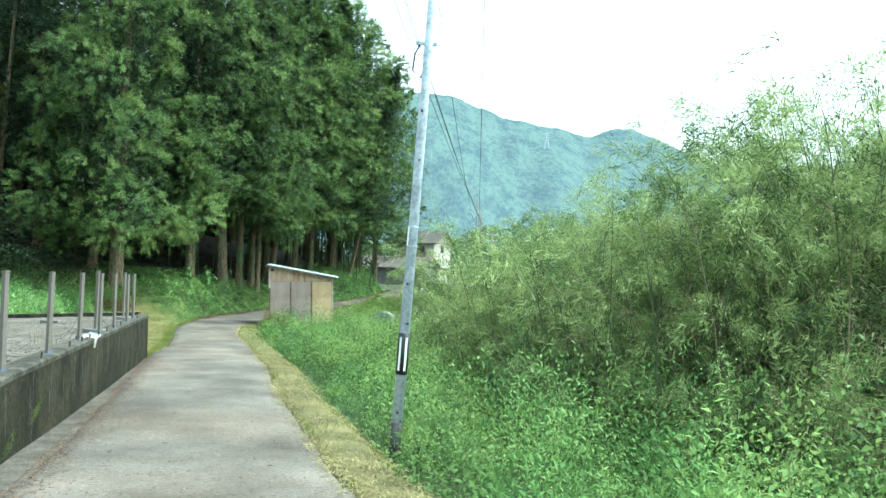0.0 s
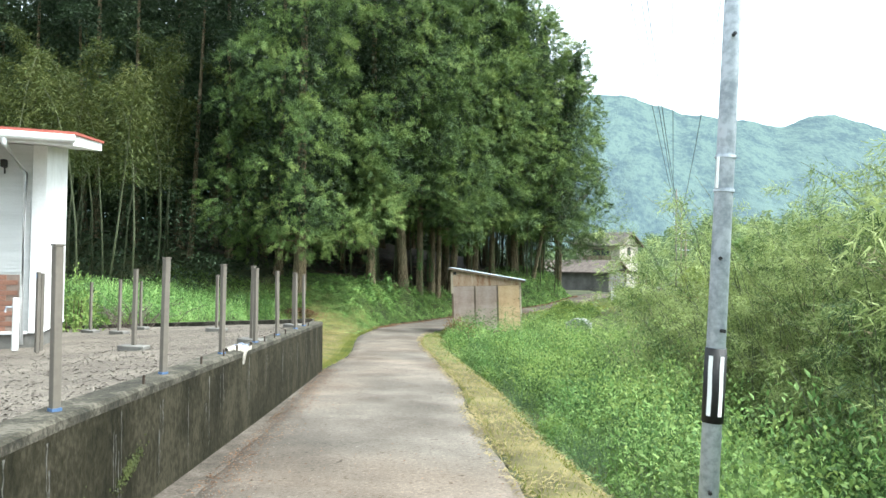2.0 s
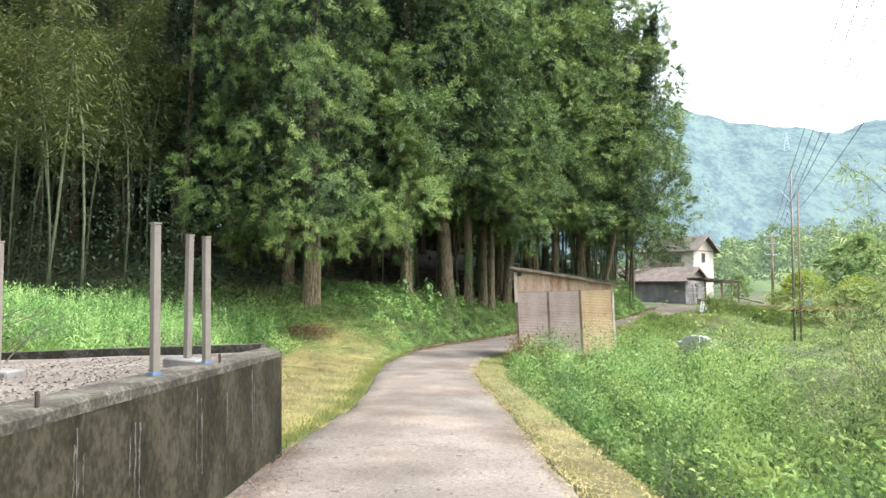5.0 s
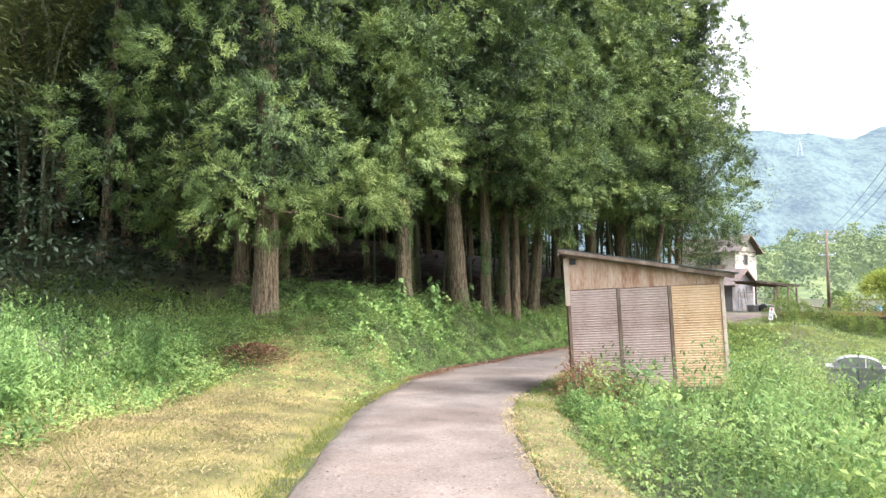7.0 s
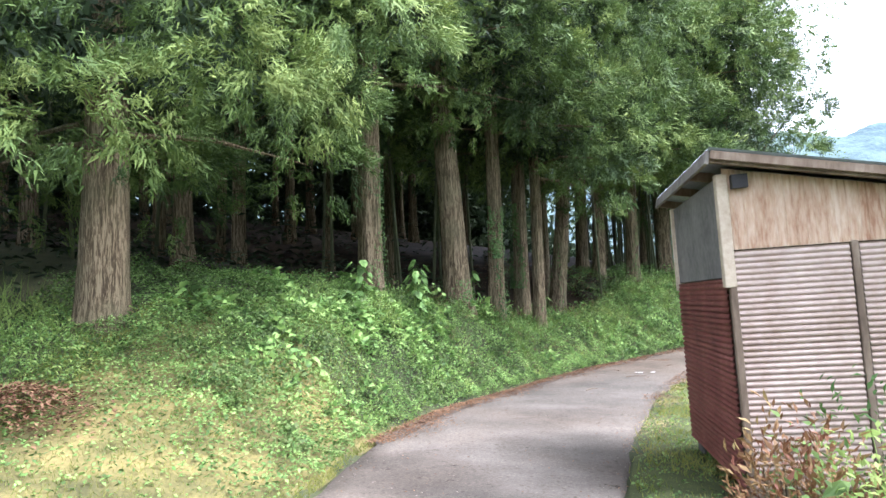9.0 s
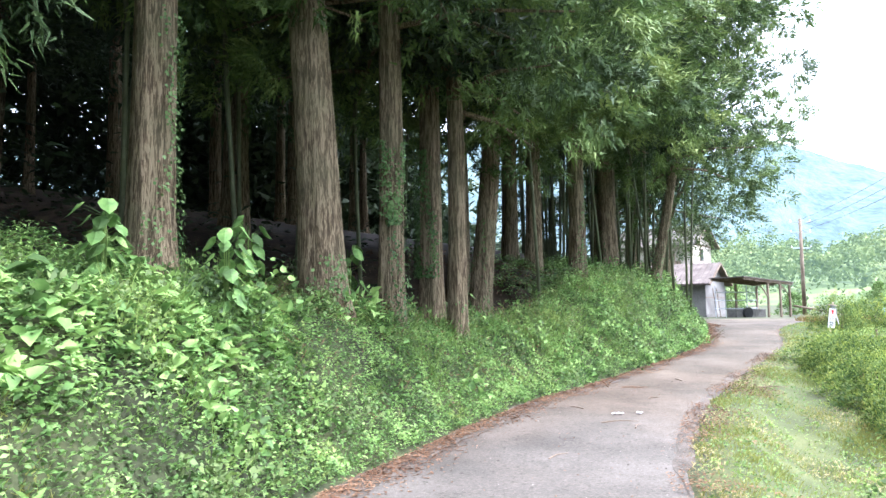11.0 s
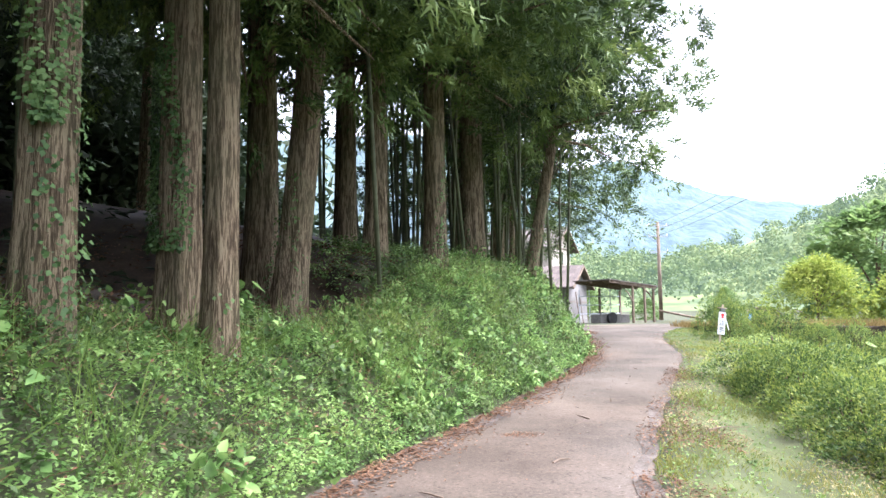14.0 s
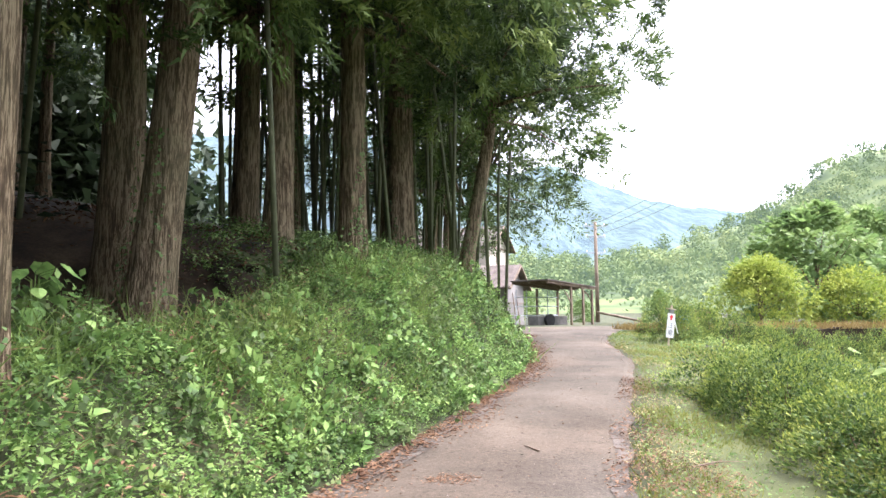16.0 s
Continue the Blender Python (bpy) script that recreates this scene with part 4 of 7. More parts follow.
# ---- trees ----
def crown_leaves(rng, height, low, radius, clumps, per, leaf, power=1.2, droop=0.25, spread=(0.45, 0.8), inner=0.35):
    """Leaf places and ways for a crown of overlapping sprays. The crown narrows upward."""
    k = rng.random(clumps) ** 0.85
    h = low + (height - low) * k
    shape = np.clip(1 - k ** power, 0.06, 1) * np.clip(0.62 + k * 4, 0, 1)
    a = rng.uniform(0, math.tau, clumps)
    r = radius * shape * np.sqrt(rng.uniform(inner, 1.0, clumps)) * (1 + 0.22 * np.sin(a * 3 + h * 1.1) + 0.12 * np.sin(a * 5 - h * 0.7))
    c = np.stack([np.cos(a) * r, np.sin(a) * r, h - droop * r * 0.6], 1)
    out = np.stack([np.cos(a), np.sin(a), np.zeros(clumps)], 1)
    rc = rng.uniform(*spread, clumps)
    d = unit(rng.normal(0, 1, (clumps, per, 3)) + np.array([0, 0, 0.35]) + 0.5 * out[:, None])
    pos = c[:, None] + d * (rc[:, None, None] * rng.uniform(0.45, 1.0, (clumps, per, 1))) * np.array([1.15, 1.15, 0.8])
    axis = d + 0.35 * out[:, None] + rng.normal(0, 0.35, (clumps, per, 3)) + np.array([0, 0, -droop])
    nor = unit(rng.normal(0, 0.6, (clumps, per, 3)) + np.array([0, 0, 1.0]) + 0.5 * d)
    size = leaf * rng.uniform(0.6, 1.3, (clumps, per))
    return pos.reshape(-1, 3), axis.reshape(-1, 3), nor.reshape(-1, 3), size.reshape(-1), c


def trunk_mesh(rng, height, r, flare=1.5, lean=(0, 0), sides=16):
    bm = bmesh.new()
    zs = [-0.5, 0.0, 0.15, 0.4, 0.9, 1.8, 3.0, 5, 8, 12, 16, height]
    rows_ = []
    for z in zs:
        f = max(0.1, 1 - max(z, 0) / height * 0.85) * (1 + (flare - 1) * math.exp(-max(z, 0) / 0.45))
        row = []
        for k in range(sides * 2):
            a = k * math.pi / sides
            lob = 1 + 0.05 * math.sin(5 * a + z * 0.3) + 0.035 * math.sin(9 * a - z * 0.2) + (0.10 * math.sin(4 * a + 1) * math.exp(-max(z, 0) / 0.4)) + rng.uniform(-0.02, 0.02) + (0.02 if k % 2 else -0.02)
            row.append(bm.verts.new((lean[0] * z + r * f * lob * math.cos(a) + 0.03 * math.sin(z * 0.7), lean[1] * z + r * f * lob * math.sin(a), z)))
        rows_.append(row)
    n = sides * 2
    for a, b in zip(rows_, rows_[1:]):
        for k in range(n):
            bm.faces.new((a[k], a[(k + 1) % n], b[(k + 1) % n], b[k]))
    return bm


def cedar_leaves(rng, height, low, radius, boughs, tufts, per, leaf):
    """Billowing boughs, each a dome of tufts, each tuft a star of short sprays."""
    k = (np.arange(boughs) + rng.random(boughs)) / boughs
    k = k ** 1.5
    h = low + (height - low) * k
    shape = np.clip(1 - k ** 2.4, 0.07, 1) * np.clip(0.78 + k * 3, 0, 1)
    a = np.arange(boughs) * 2.39996 + rng.normal(0, 0.35, boughs)
    r = radius * shape * np.where(np.arange(boughs) % 4 == 0, rng.uniform(0.25, 0.6, boughs), rng.uniform(0.7, 1.02, boughs))
    out = np.stack([np.cos(a), np.sin(a), np.zeros(boughs)], 1)
    c = out * r[:, None] + np.stack([np.zeros(boughs), np.zeros(boughs), h - 0.16 * r], 1)
    big = rng.uniform(0.6, 1.35, boughs) * (0.7 + 0.3 * shape) * (radius / 4) ** 0.5
    d = unit(rng.normal(0, 1, (boughs, tufts, 3)) + np.array([0, 0, 0.4]) + 0.7 * out[:, None])
    tc = c[:, None] + d * big[:, None, None] * rng.uniform(0.86, 1.06, (boughs, tufts, 1)) * np.array([1.1, 1.1, 0.8])
    g = unit(0.9 * d + rng.normal(0, 0.3, d.shape) + np.array([0, 0, -0.35]))
    u = rng.random((boughs, tufts, per, 1))
    e = unit(rng.normal(0, 0.55, (boughs, tufts, per, 3)) + 0.9 * g[:, :, None] + np.array([0, 0, -0.1]))
    pos = tc[:, :, None] + g[:, :, None] * (u - 0.45) * 0.36 + rng.normal(0, 0.05, e.shape)
    nor = unit(rng.normal(0, 0.3, e.shape) + np.array([0, 0, 0.3]) + 1.1 * d[:, :, None])
    size = leaf * rng.uniform(0.6, 1.35, (boughs, tufts, per))
    return pos.reshape(-1, 3), e.reshape(-1, 3), nor.reshape(-1, 3), size.reshape(-1), c


def cedar(rng, height, low, radius, r, clumps, per, leaf, width, lean=(0, 0), flare=1.5, mat=None, limbs=6, fine=31, label="tall dark green cedar with a straight reddish-brown trunk"):
    t = thing("cedar_tree", Matrix(), label, "cedar tree", "cedars on the bank")
    part("trunk", trunk_mesh(rng, height, r, flare, lean), BARK, t, smooth=True)
    if mat is None:
        pos, axis, nor, size, c = cedar_leaves(rng, height, low, radius, clumps, per, fine, leaf)
    else:
        pos, axis, nor, size, c = crown_leaves(rng, height, low, radius, clumps, per, leaf)
    pos[:, 0] += lean[0] * pos[:, 2]
    pos[:, 1] += lean[1] * pos[:, 2]
    needles("crown", pos, axis, nor, size, size * width, mat or CEDAR_LEAF, t)
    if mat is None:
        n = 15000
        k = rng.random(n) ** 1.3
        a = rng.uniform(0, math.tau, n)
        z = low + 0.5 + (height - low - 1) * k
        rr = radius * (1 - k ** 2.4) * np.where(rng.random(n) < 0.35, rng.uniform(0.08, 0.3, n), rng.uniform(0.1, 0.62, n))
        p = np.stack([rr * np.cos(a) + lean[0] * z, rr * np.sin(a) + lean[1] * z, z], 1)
        # Inner sprays coloured dark: the shade between boughs is in the colour.
        needles("inner_foliage", p, rng.normal(0, 1, p.shape), rng.normal(0, 0.6, p.shape) + np.array([0, 0, 1.0]), rng.uniform(0.14, 0.3, n), np.full(n, 0.075), SHADED_LEAF, t)
    lowest = c[np.argsort(c[:, 2])][:: 2][:limbs]
    for q in lowest:
        a = Vector((0, 0, q[2] + 0.25)) + Vector((lean[0] * q[2], lean[1] * q[2], 0))
        b = Vector(q) + Vector((lean[0] * q[2], lean[1] * q[2], 0))
        part("limb", rod([a, a.lerp(b, 0.5) + Vector((0, 0, 0.15)), b], [0.05, 0.035, 0.012], 5), BARK, t)
    return t


rng = np.random.default_rng(21)
FRONT = [(-15.56, 32.74, 0.30, "low"), (-13.99, 38.0, 0.24, "tall"), (-12.72, 39.75, 0.27, "lean"), (-12.18, 41.05, 0.185, "tall"), (-11.48, 42.65, 0.15, "slim"), (-12.0, 43.1, 0.2, "tall"), (-11.62, 46.1, 0.23, "skew"),
         (-10.5, 48.6, 0.2, "slim"), (-11.2, 49.9, 0.22, "high"), (-12.1, 46.7, 0.24, "tall"), (-9.45, 49.0, 0.2, "slim"), (-8.45, 52.75, 0.29, "high"), (-7.15, 52.85, 0.15, "bent"), (-9.3, 55.5, 0.16, "high"), (-7.2, 58.8, 0.25, "skirt"), (-8.6, 57.6, 0.2, "high"), (-10.8, 53.6, 0.18, "high")]
kinds = {
    "low": cedar(rng, 21, 2.6, 3.8, 0.30, 104, 44, 0.11, 0.2, flare=1.2, fine=66, label="broad cedar with low hanging sprays and a thick trunk"),
    "skirt": cedar(rng, 22, 3.0, 4.2, 0.22, 80, 36, 0.14, 0.24, flare=1.25, fine=38, label="tall cedar with long sprays hanging towards the lane"),
    "tall": cedar(rng, 23, 4.6, 3.7, 0.20, 62, 34, 0.14, 0.24, flare=1.35, fine=36),
    "slim": cedar(rng, 20, 3.8, 3.5, 0.16, 54, 34, 0.14, 0.25, flare=1.3, fine=36),
    "lean": cedar(rng, 23, 5.6, 3.7, 0.24, 60, 34, 0.14, 0.24, fine=36, lean=(-0.055, 0.0), flare=1.32, label="thick cedar leaning a little off the bank, with a flared foot"),
    "bent": cedar(rng, 17, 3.6, 3.4, 0.15, 54, 34, 0.14, 0.25, fine=36, lean=(0.19, 0.02), flare=1.2, label="slim cedar leaning out over the lane"),
}
kinds["skew"] = cedar(rng, 21, 5.2, 3.5, 0.23, 56, 34, 0.14, 0.24, fine=36, lean=(0.09, 0.0), flare=1.5, label="cedar whose foot curves out of the bank, dark with ivy")
kinds["high"] = cedar(rng, 22, 7.6, 3.7, 0.20, 56, 34, 0.14, 0.24, fine=34, flare=1.3, label="tall cedar with a long bare trunk and a high crown")
base_r = {"high": 0.20, "skew": 0.23, "low": 0.30, "skirt": 0.22, "tall": 0.20, "slim": 0.16, "lean": 0.24, "bent": 0.15}
used = set()
for x, y, r, k in FRONT:
    z = float(ground_z(x, y)) - 0.05
    s = r / base_r[k]
    turn = 0 if k in ("lean", "bent", "skew") else float(rng.uniform(0, 360))
    m = pose(x, y, z, 0, 0, turn)
    if k not in used:
        kinds[k].matrix_basis = m @ Matrix.Diagonal((s, s, 1, 1))
        used.add(k)
    else:
        ob = copy_thing(kinds[k], m)
        ob.scale = (s, s, 1)

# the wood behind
# Back cedars take the darkened leaf colour in place of deep shade.
backs = [cedar(rng, 21, 4.5, 3.4, 0.19, 170, 64, 0.23, 0.42, mat=SHADED_LEAF, limbs=0, label="cedar standing back in the wood, foliage coloured dark as if shaded"), cedar(rng, 18, 3.4, 3.0, 0.15, 160, 64, 0.23, 0.42, mat=SHADED_LEAF, limbs=0, label="cedar standing back in the wood, foliage coloured dark as if shaded")]
spots, tries = [], 0
first = [True, True]
while len(spots) < 58 and tries < 4000:
    tries += 1
    x, y = rng.uniform(-44, -9), rng.uniform(31, 62)
    u = float(left_edge(y)) - x
    if u < 4.2 or (y < 35.5 and x > -17.5) or (36 < y < 50 and u < 6.0) or (x < -16.5 and y < 34.5) or (y > 54 and u > 16) or (y > 60 and x > -16) or (y > 49.5 and u < 9.5):
        continue
    if min([math.hypot(x - a, y - b) for a, b in spots] + [math.hypot(x - f[0], y - f[1]) for f in FRONT]) < 2.2:
        continue
    spots.append((x, y))
    k = len(spots) % 2
    m = pose(x, y, float(ground_z(x, y)) - 0.05, rng.uniform(-2, 2), rng.uniform(-2, 2), rng.uniform(0, 360))
    if first[k]:
        backs[k].matrix_basis, first[k] = m, False
    else:
        copy_thing(backs[k], m)


def broadleaf(name, rng, height, low, radius, r, clumps, per, leaf, width, mat, label, category, power=2.2, droop=0.1):
    t = thing(name, Matrix(), label, category)
    pos, axis, nor, size, c = crown_leaves(rng, height, low, radius, clumps, per, leaf, power, droop, (0.35, 0.75), 0.12)
    part("trunk", rod([(0, 0, -0.3), (0.02, 0, 0.3), (0.1, 0.05, low + 0.3), (0.2, 0.1, (low + height) / 2)], [r * 1.3, r, r * 0.75, r * 0.35], 10), BARK, t, smooth=True)
    for q in c[:: max(1, len(c) // 16)]:
        a = Vector((0.1, 0.05, low * 0.75 + 0.4 * (q[2] - low)))
        b = Vector(q)
        part("limb", rod([a, a.lerp(b, 0.55) + Vector((0, 0, 0.2)), b], [r * 0.4, r * 0.22, 0.012], 5), BARK, t)
    leaves("crown", pos, axis, nor, size, size * width, mat, t)
    return t


def stand(t, x, y, turn=0.0, tilt=0.0):
    t.matrix_basis = pose(x, y, float(ground_z(x, y)) - 0.03, 0, tilt, turn)
    return t


stand(broadleaf("evergreen_tree", rng, 19, 3.0, 4.9, 0.22, 620, 80, 0.13, 0.42, EVERGREEN_LEAF, "leafy evergreen tree hanging over the bend of the lane", "tree", 1.8), -5.9, 59.8)
stand(broadleaf("evergreen_tree", rng, 14, 2.6, 3.2, 0.16, 320, 80, 0.13, 0.42, EVERGREEN_LEAF, "leafy evergreen tree at the corner of the bank", "tree", 1.8), -6.4, 62.4)


# ivy climbing the trunks
def ivy(x, y, r, h0, h1, n, rng, lean=0.0, side=None):
    z = h0 + (h1 - h0) * rng.random(n) ** 1.4
    vine = (rng.uniform(0, math.tau, 4) if side is None else rng.normal(side, 0.7, 4))[rng.integers(0, 4, n)]
    a = vine + 0.35 * np.sin(z * 2.1 + 5 * vine) + rng.normal(0, 0.16 + 0.5 * np.exp(-z / 0.5), n)
    rr = r * (1.0 + 0.35 * np.exp(-z / 0.45)) + rng.uniform(0.0, 0.08, n)
    g = float(ground_z(x, y))
    p = np.stack([x + rr * np.cos(a) + lean * z, y + rr * np.sin(a), g + z], 1)
    out = np.stack([np.cos(a), np.sin(a), np.full(n, 0.2)], 1)
    s = rng.uniform(0.03, 0.06, n)
    ob = leaves("ivy", p, np.stack([rng.normal(0, 0.6, n), rng.normal(0, 0.6, n), rng.normal(-0.7, 0.4, n)], 1) + 0.4 * out, out, s, s * 0.8, IVY_LEAF)
    return tagged(ob, "green ivy climbing a cedar trunk", "ivy", "ivy on trunks", "stuff")


rng = np.random.default_rng(23)
ivy(-13.99, 38.0, 0.24, 0, 3.0, 700, rng, side=0.3)
ivy(-12.72, 39.75, 0.29, 0, 0.7, 350, rng, -0.055)
ivy(-12.18, 41.05, 0.20, 0, 2.6, 420, rng, side=-0.4)
ivy(-12.18, 41.05, 0.20, 1.5, 2.7, 520, rng, side=-1.0)
ivy(-11.48, 42.65, 0.15, 0, 0.6, 150, rng)
ivy(-12.0, 43.1, 0.21, 0.9, 3.1, 1500, rng, side=-1.5)
ivy(-11.62, 46.1, 0.23, 0, 2.4, 420, rng, 0.09)
ivy(-9.45, 49.0, 0.2, 0, 2.6, 500, rng)
ivy(-8.45, 52.75, 0.29, 0, 3.0, 700, rng)
ivy(-10.5, 48.6, 0.2, 0, 2.0, 400, rng)
ivy(-7.15, 52.85, 0.15, 0, 2.0, 400, rng, 0.19)


def bamboo(rng, height, reach, count):
    t = thing("bamboo", Matrix(), "tall slender bamboo with an arching leafy top", "bamboo", "bamboo in the wood")
    qs = (0, 0.3, 0.55, 0.75, 0.9, 1.0)
    pts = [Vector((reach * q ** 3, 0.15 * math.sin(q * 3), height * (q - 0.12 * q ** 5))) for q in qs]
    culm = part("culm", rod(pts, [0.04, 0.038, 0.032, 0.022, 0.012, 0.004], 8), CULM, t, smooth=True)
    part("node_rings", rod([(0, 0, 0.3), (0, 0, 0.33)], 0.045, 8), CULM, culm)
    q = rng.uniform(0.48, 1.0, count)
    base = np.array([np.interp(q, qs, [p[i] for p in pts]) for i in range(3)]).T
    a = rng.uniform(0, math.tau, count)
    twig = np.stack([np.cos(a), np.sin(a), rng.normal(0.1, 0.4, count)], 1)
    base = base + twig * (rng.uniform(0.1, 1.25, (count, 1)) * (1.15 - 0.75 * q[:, None])) + np.array([0, 0, -0.15])
    s = rng.uniform(0.14, 0.30, count)
    needles("foliage", base, twig + np.array([0, 0, -0.5]) + rng.normal(0, 0.4, base.shape), unit(rng.normal(0, 0.5, base.shape) + np.array([0, 0, 1.0])), s, s * 0.2, PLUME_LEAF, t)
    return t


canes = [bamboo(rng, 12.5, 2.6, 1900), bamboo(rng, 10.5, 1.8, 1600), bamboo(rng, 11.5, 1.2, 420)]
grove = [(rng.uniform(-33, -19), rng.uniform(25, 34)) for k in range(38)] + [(-8.0, 54.2), (-7.6, 55.4), (-8.9, 54.0), (-6.6, 54.4), (-9.8, 52.0), (-10.3, 46.9), (-7.0, 56.0), (-13.6, 44.2), (-19.0, 35.5), (-18.4, 37.0), (-20.3, 36.0)] + [(rng.uniform(-12.5, -7.2), rng.uniform(51.5, 59)) for k in range(22)] + [(-14.6, 41.2), (-15.3, 42.6), (-14.2, 42.4), (-16.2, 40.6), (-17.2, 42.0), (-13.6, 47.6), (-15.0, 45.5)]
grove += [(rng.uniform(-11.5, -5.6), rng.uniform(51, 60)) for k in range(26)]
shown = set()
for k, (x, y) in enumerate(grove):
    m = pose(x, y, float(ground_z(x, y)) - 0.03, rng.uniform(-4, 4), rng.uniform(-4, 4), rng.uniform(0, 360))
    i = 2 if y > 50 else k % 2
    if i in shown:
        copy_thing(canes[i], m)
    else:
        canes[i].matrix_basis = m
        shown.add(i)

# leafy curtain deep in the wood, the shade there put into its colour
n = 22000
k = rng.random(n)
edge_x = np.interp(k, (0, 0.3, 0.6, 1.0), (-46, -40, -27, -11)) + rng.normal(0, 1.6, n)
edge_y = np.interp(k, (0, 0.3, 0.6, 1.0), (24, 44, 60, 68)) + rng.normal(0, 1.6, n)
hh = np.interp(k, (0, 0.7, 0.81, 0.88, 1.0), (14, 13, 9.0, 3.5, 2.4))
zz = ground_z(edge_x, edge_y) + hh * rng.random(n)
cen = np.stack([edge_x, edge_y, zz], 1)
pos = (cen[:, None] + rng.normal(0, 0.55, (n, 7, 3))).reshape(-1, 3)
needles("undergrowth", pos, rng.normal(0, 1, pos.shape), rng.normal(0, 0.6, pos.shape) + np.array([0, 0, 1.0]), rng.uniform(0.3, 0.7, len(pos)), np.full(len(pos), 0.28), SHADED_LEAF)
tagged(bpy.data.objects["undergrowth"], "leafy curtain deep in the wood, coloured dark as if shaded", "undergrowth", kind="stuff")
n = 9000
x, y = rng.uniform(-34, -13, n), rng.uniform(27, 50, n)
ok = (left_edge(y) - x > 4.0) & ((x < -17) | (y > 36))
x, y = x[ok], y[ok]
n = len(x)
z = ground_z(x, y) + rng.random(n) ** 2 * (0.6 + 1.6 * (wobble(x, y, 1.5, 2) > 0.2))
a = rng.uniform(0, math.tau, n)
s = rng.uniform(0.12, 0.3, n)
tagged(leaves("ferns", np.stack([x, y, z], 1), np.stack([np.cos(a), np.sin(a), rng.normal(0.1, 0.3, n)], 1), unit(np.stack([rng.normal(0, 0.4, n), rng.normal(0, 0.4, n), np.ones(n)], 1)), s, s * 0.4, SHADED_LEAF), "ferns and saplings on the forest floor, coloured dark as if shaded", "ferns", kind="stuff")
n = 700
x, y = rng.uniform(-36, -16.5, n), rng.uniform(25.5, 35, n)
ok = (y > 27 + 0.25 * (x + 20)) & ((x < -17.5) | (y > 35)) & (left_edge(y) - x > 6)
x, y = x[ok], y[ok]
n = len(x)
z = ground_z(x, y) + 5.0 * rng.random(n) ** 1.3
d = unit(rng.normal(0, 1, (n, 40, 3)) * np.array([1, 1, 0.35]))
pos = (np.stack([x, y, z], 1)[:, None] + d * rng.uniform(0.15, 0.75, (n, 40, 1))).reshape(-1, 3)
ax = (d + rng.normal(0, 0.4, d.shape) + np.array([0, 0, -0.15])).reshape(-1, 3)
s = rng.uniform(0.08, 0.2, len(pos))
tagged(leaves("saplings", pos, ax, unit(rng.normal(0, 0.35, pos.shape) + np.array([0, 0, 1.0])), s, s * 0.45, SHADED_LEAF), "saplings and shrubs at the edge of the wood, coloured dark as if shaded", "saplings", kind="stuff")


# ---- distance ----
def polar(name, az, dist, height, material):
    v, f = [], []
    for a in az:
        for d in dist:
            v.append((-6 + d * math.sin(radians(a)), 20 + d * math.cos(radians(a)), height(a, d)))
    w = len(dist)
    for i in range(len(az) - 1):
        for j in range(w - 1):
            f.append((i * w + j, i * w + j + 1, (i + 1) * w + j + 1, (i + 1) * w + j))
    return link(name, v, f, material, smooth=True)


RIDGE = np.array([(-180, 7), (-90, 8), (-40, 12), (-14, 14), (-1.4, 14.8), (1.5, 14.3), (5.1, 12.9), (8.5, 12.3), (12.5, 11.4), (14.2, 12.0), (16, 12.0), (19.4, 10.4), (23.8, 8.7), (30, 7.6), (40, 9), (90, 8), (180, 7)])


def mountain_height(a, d):
    """A ridge with spurs that run down from it and a lumpy canopy."""
    el = np.interp(a, RIDGE[:, 0], RIDGE[:, 1]) + 0.12 * wobble(a * 1.0, 0, 0.6, 2) + 0.07 * wobble(a, 3, 0.13, 5)
    k = (d - 400) / 500
    spur = 0.10 * float(wobble(a + 6 * k, 0.6 * k, 2.2, 3)) + 0.02 * float(wobble(a - 5 * k, 2 * k, 0.7, 6))
    k = k + spur * min(1.0, 3 * k) * (1 - k) * 1.6
    return math.tan(radians(float(el))) * 900 * min(1.0, max(0.0, k)) ** 0.9 - 6 - (d > 905) * (d - 905) * 0.5


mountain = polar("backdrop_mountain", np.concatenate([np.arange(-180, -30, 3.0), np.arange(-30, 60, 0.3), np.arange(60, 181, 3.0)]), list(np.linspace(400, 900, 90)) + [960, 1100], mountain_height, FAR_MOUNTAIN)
tagged(mountain, "blue-green wooded mountain ridge, its haze put in as a glow", "mountain", kind="structure")

HILL = np.array([(-30, 0.3), (0, 1.8), (5, 3.4), (8, 4.4), (14, 4.6), (18, 4.2), (22, 4.4), (26, 6.3), (30, 8.2), (34, 9.8), (40, 11.2), (50, 11), (80, 8), (120, 4), (150, 0.3)])


def hill_height(a, d):
    el = float(np.interp(a, HILL[:, 0], HILL[:, 1]))
    k = min(1.0, max(0.0, (d - 150) / 170))
    return -2.0 + (math.tan(radians(el)) * 330 - 4.0) * (k ** 1.2) * (1 + 0.12 * float(wobble(a, d * 0.05, 2.3, 4))) - max(0, d - 320) * 0.25


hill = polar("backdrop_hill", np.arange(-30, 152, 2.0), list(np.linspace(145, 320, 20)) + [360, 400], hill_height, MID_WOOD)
tagged(hill, "wooded hillside behind the fields", "hillside", kind="structure")
rng = np.random.default_rng(31)
n = 1150
aa = rng.uniform(-6, 60, n)
ddist = 152 + 168 * rng.random(n) ** 0.8
cen = np.array([(-6 + d * math.sin(radians(a)), 20 + d * math.cos(radians(a)), hill_height(a, d)) for a, d in zip(aa, ddist)])
rad = rng.uniform(2.0, 5.0, n)
lobes, per = 5, 22
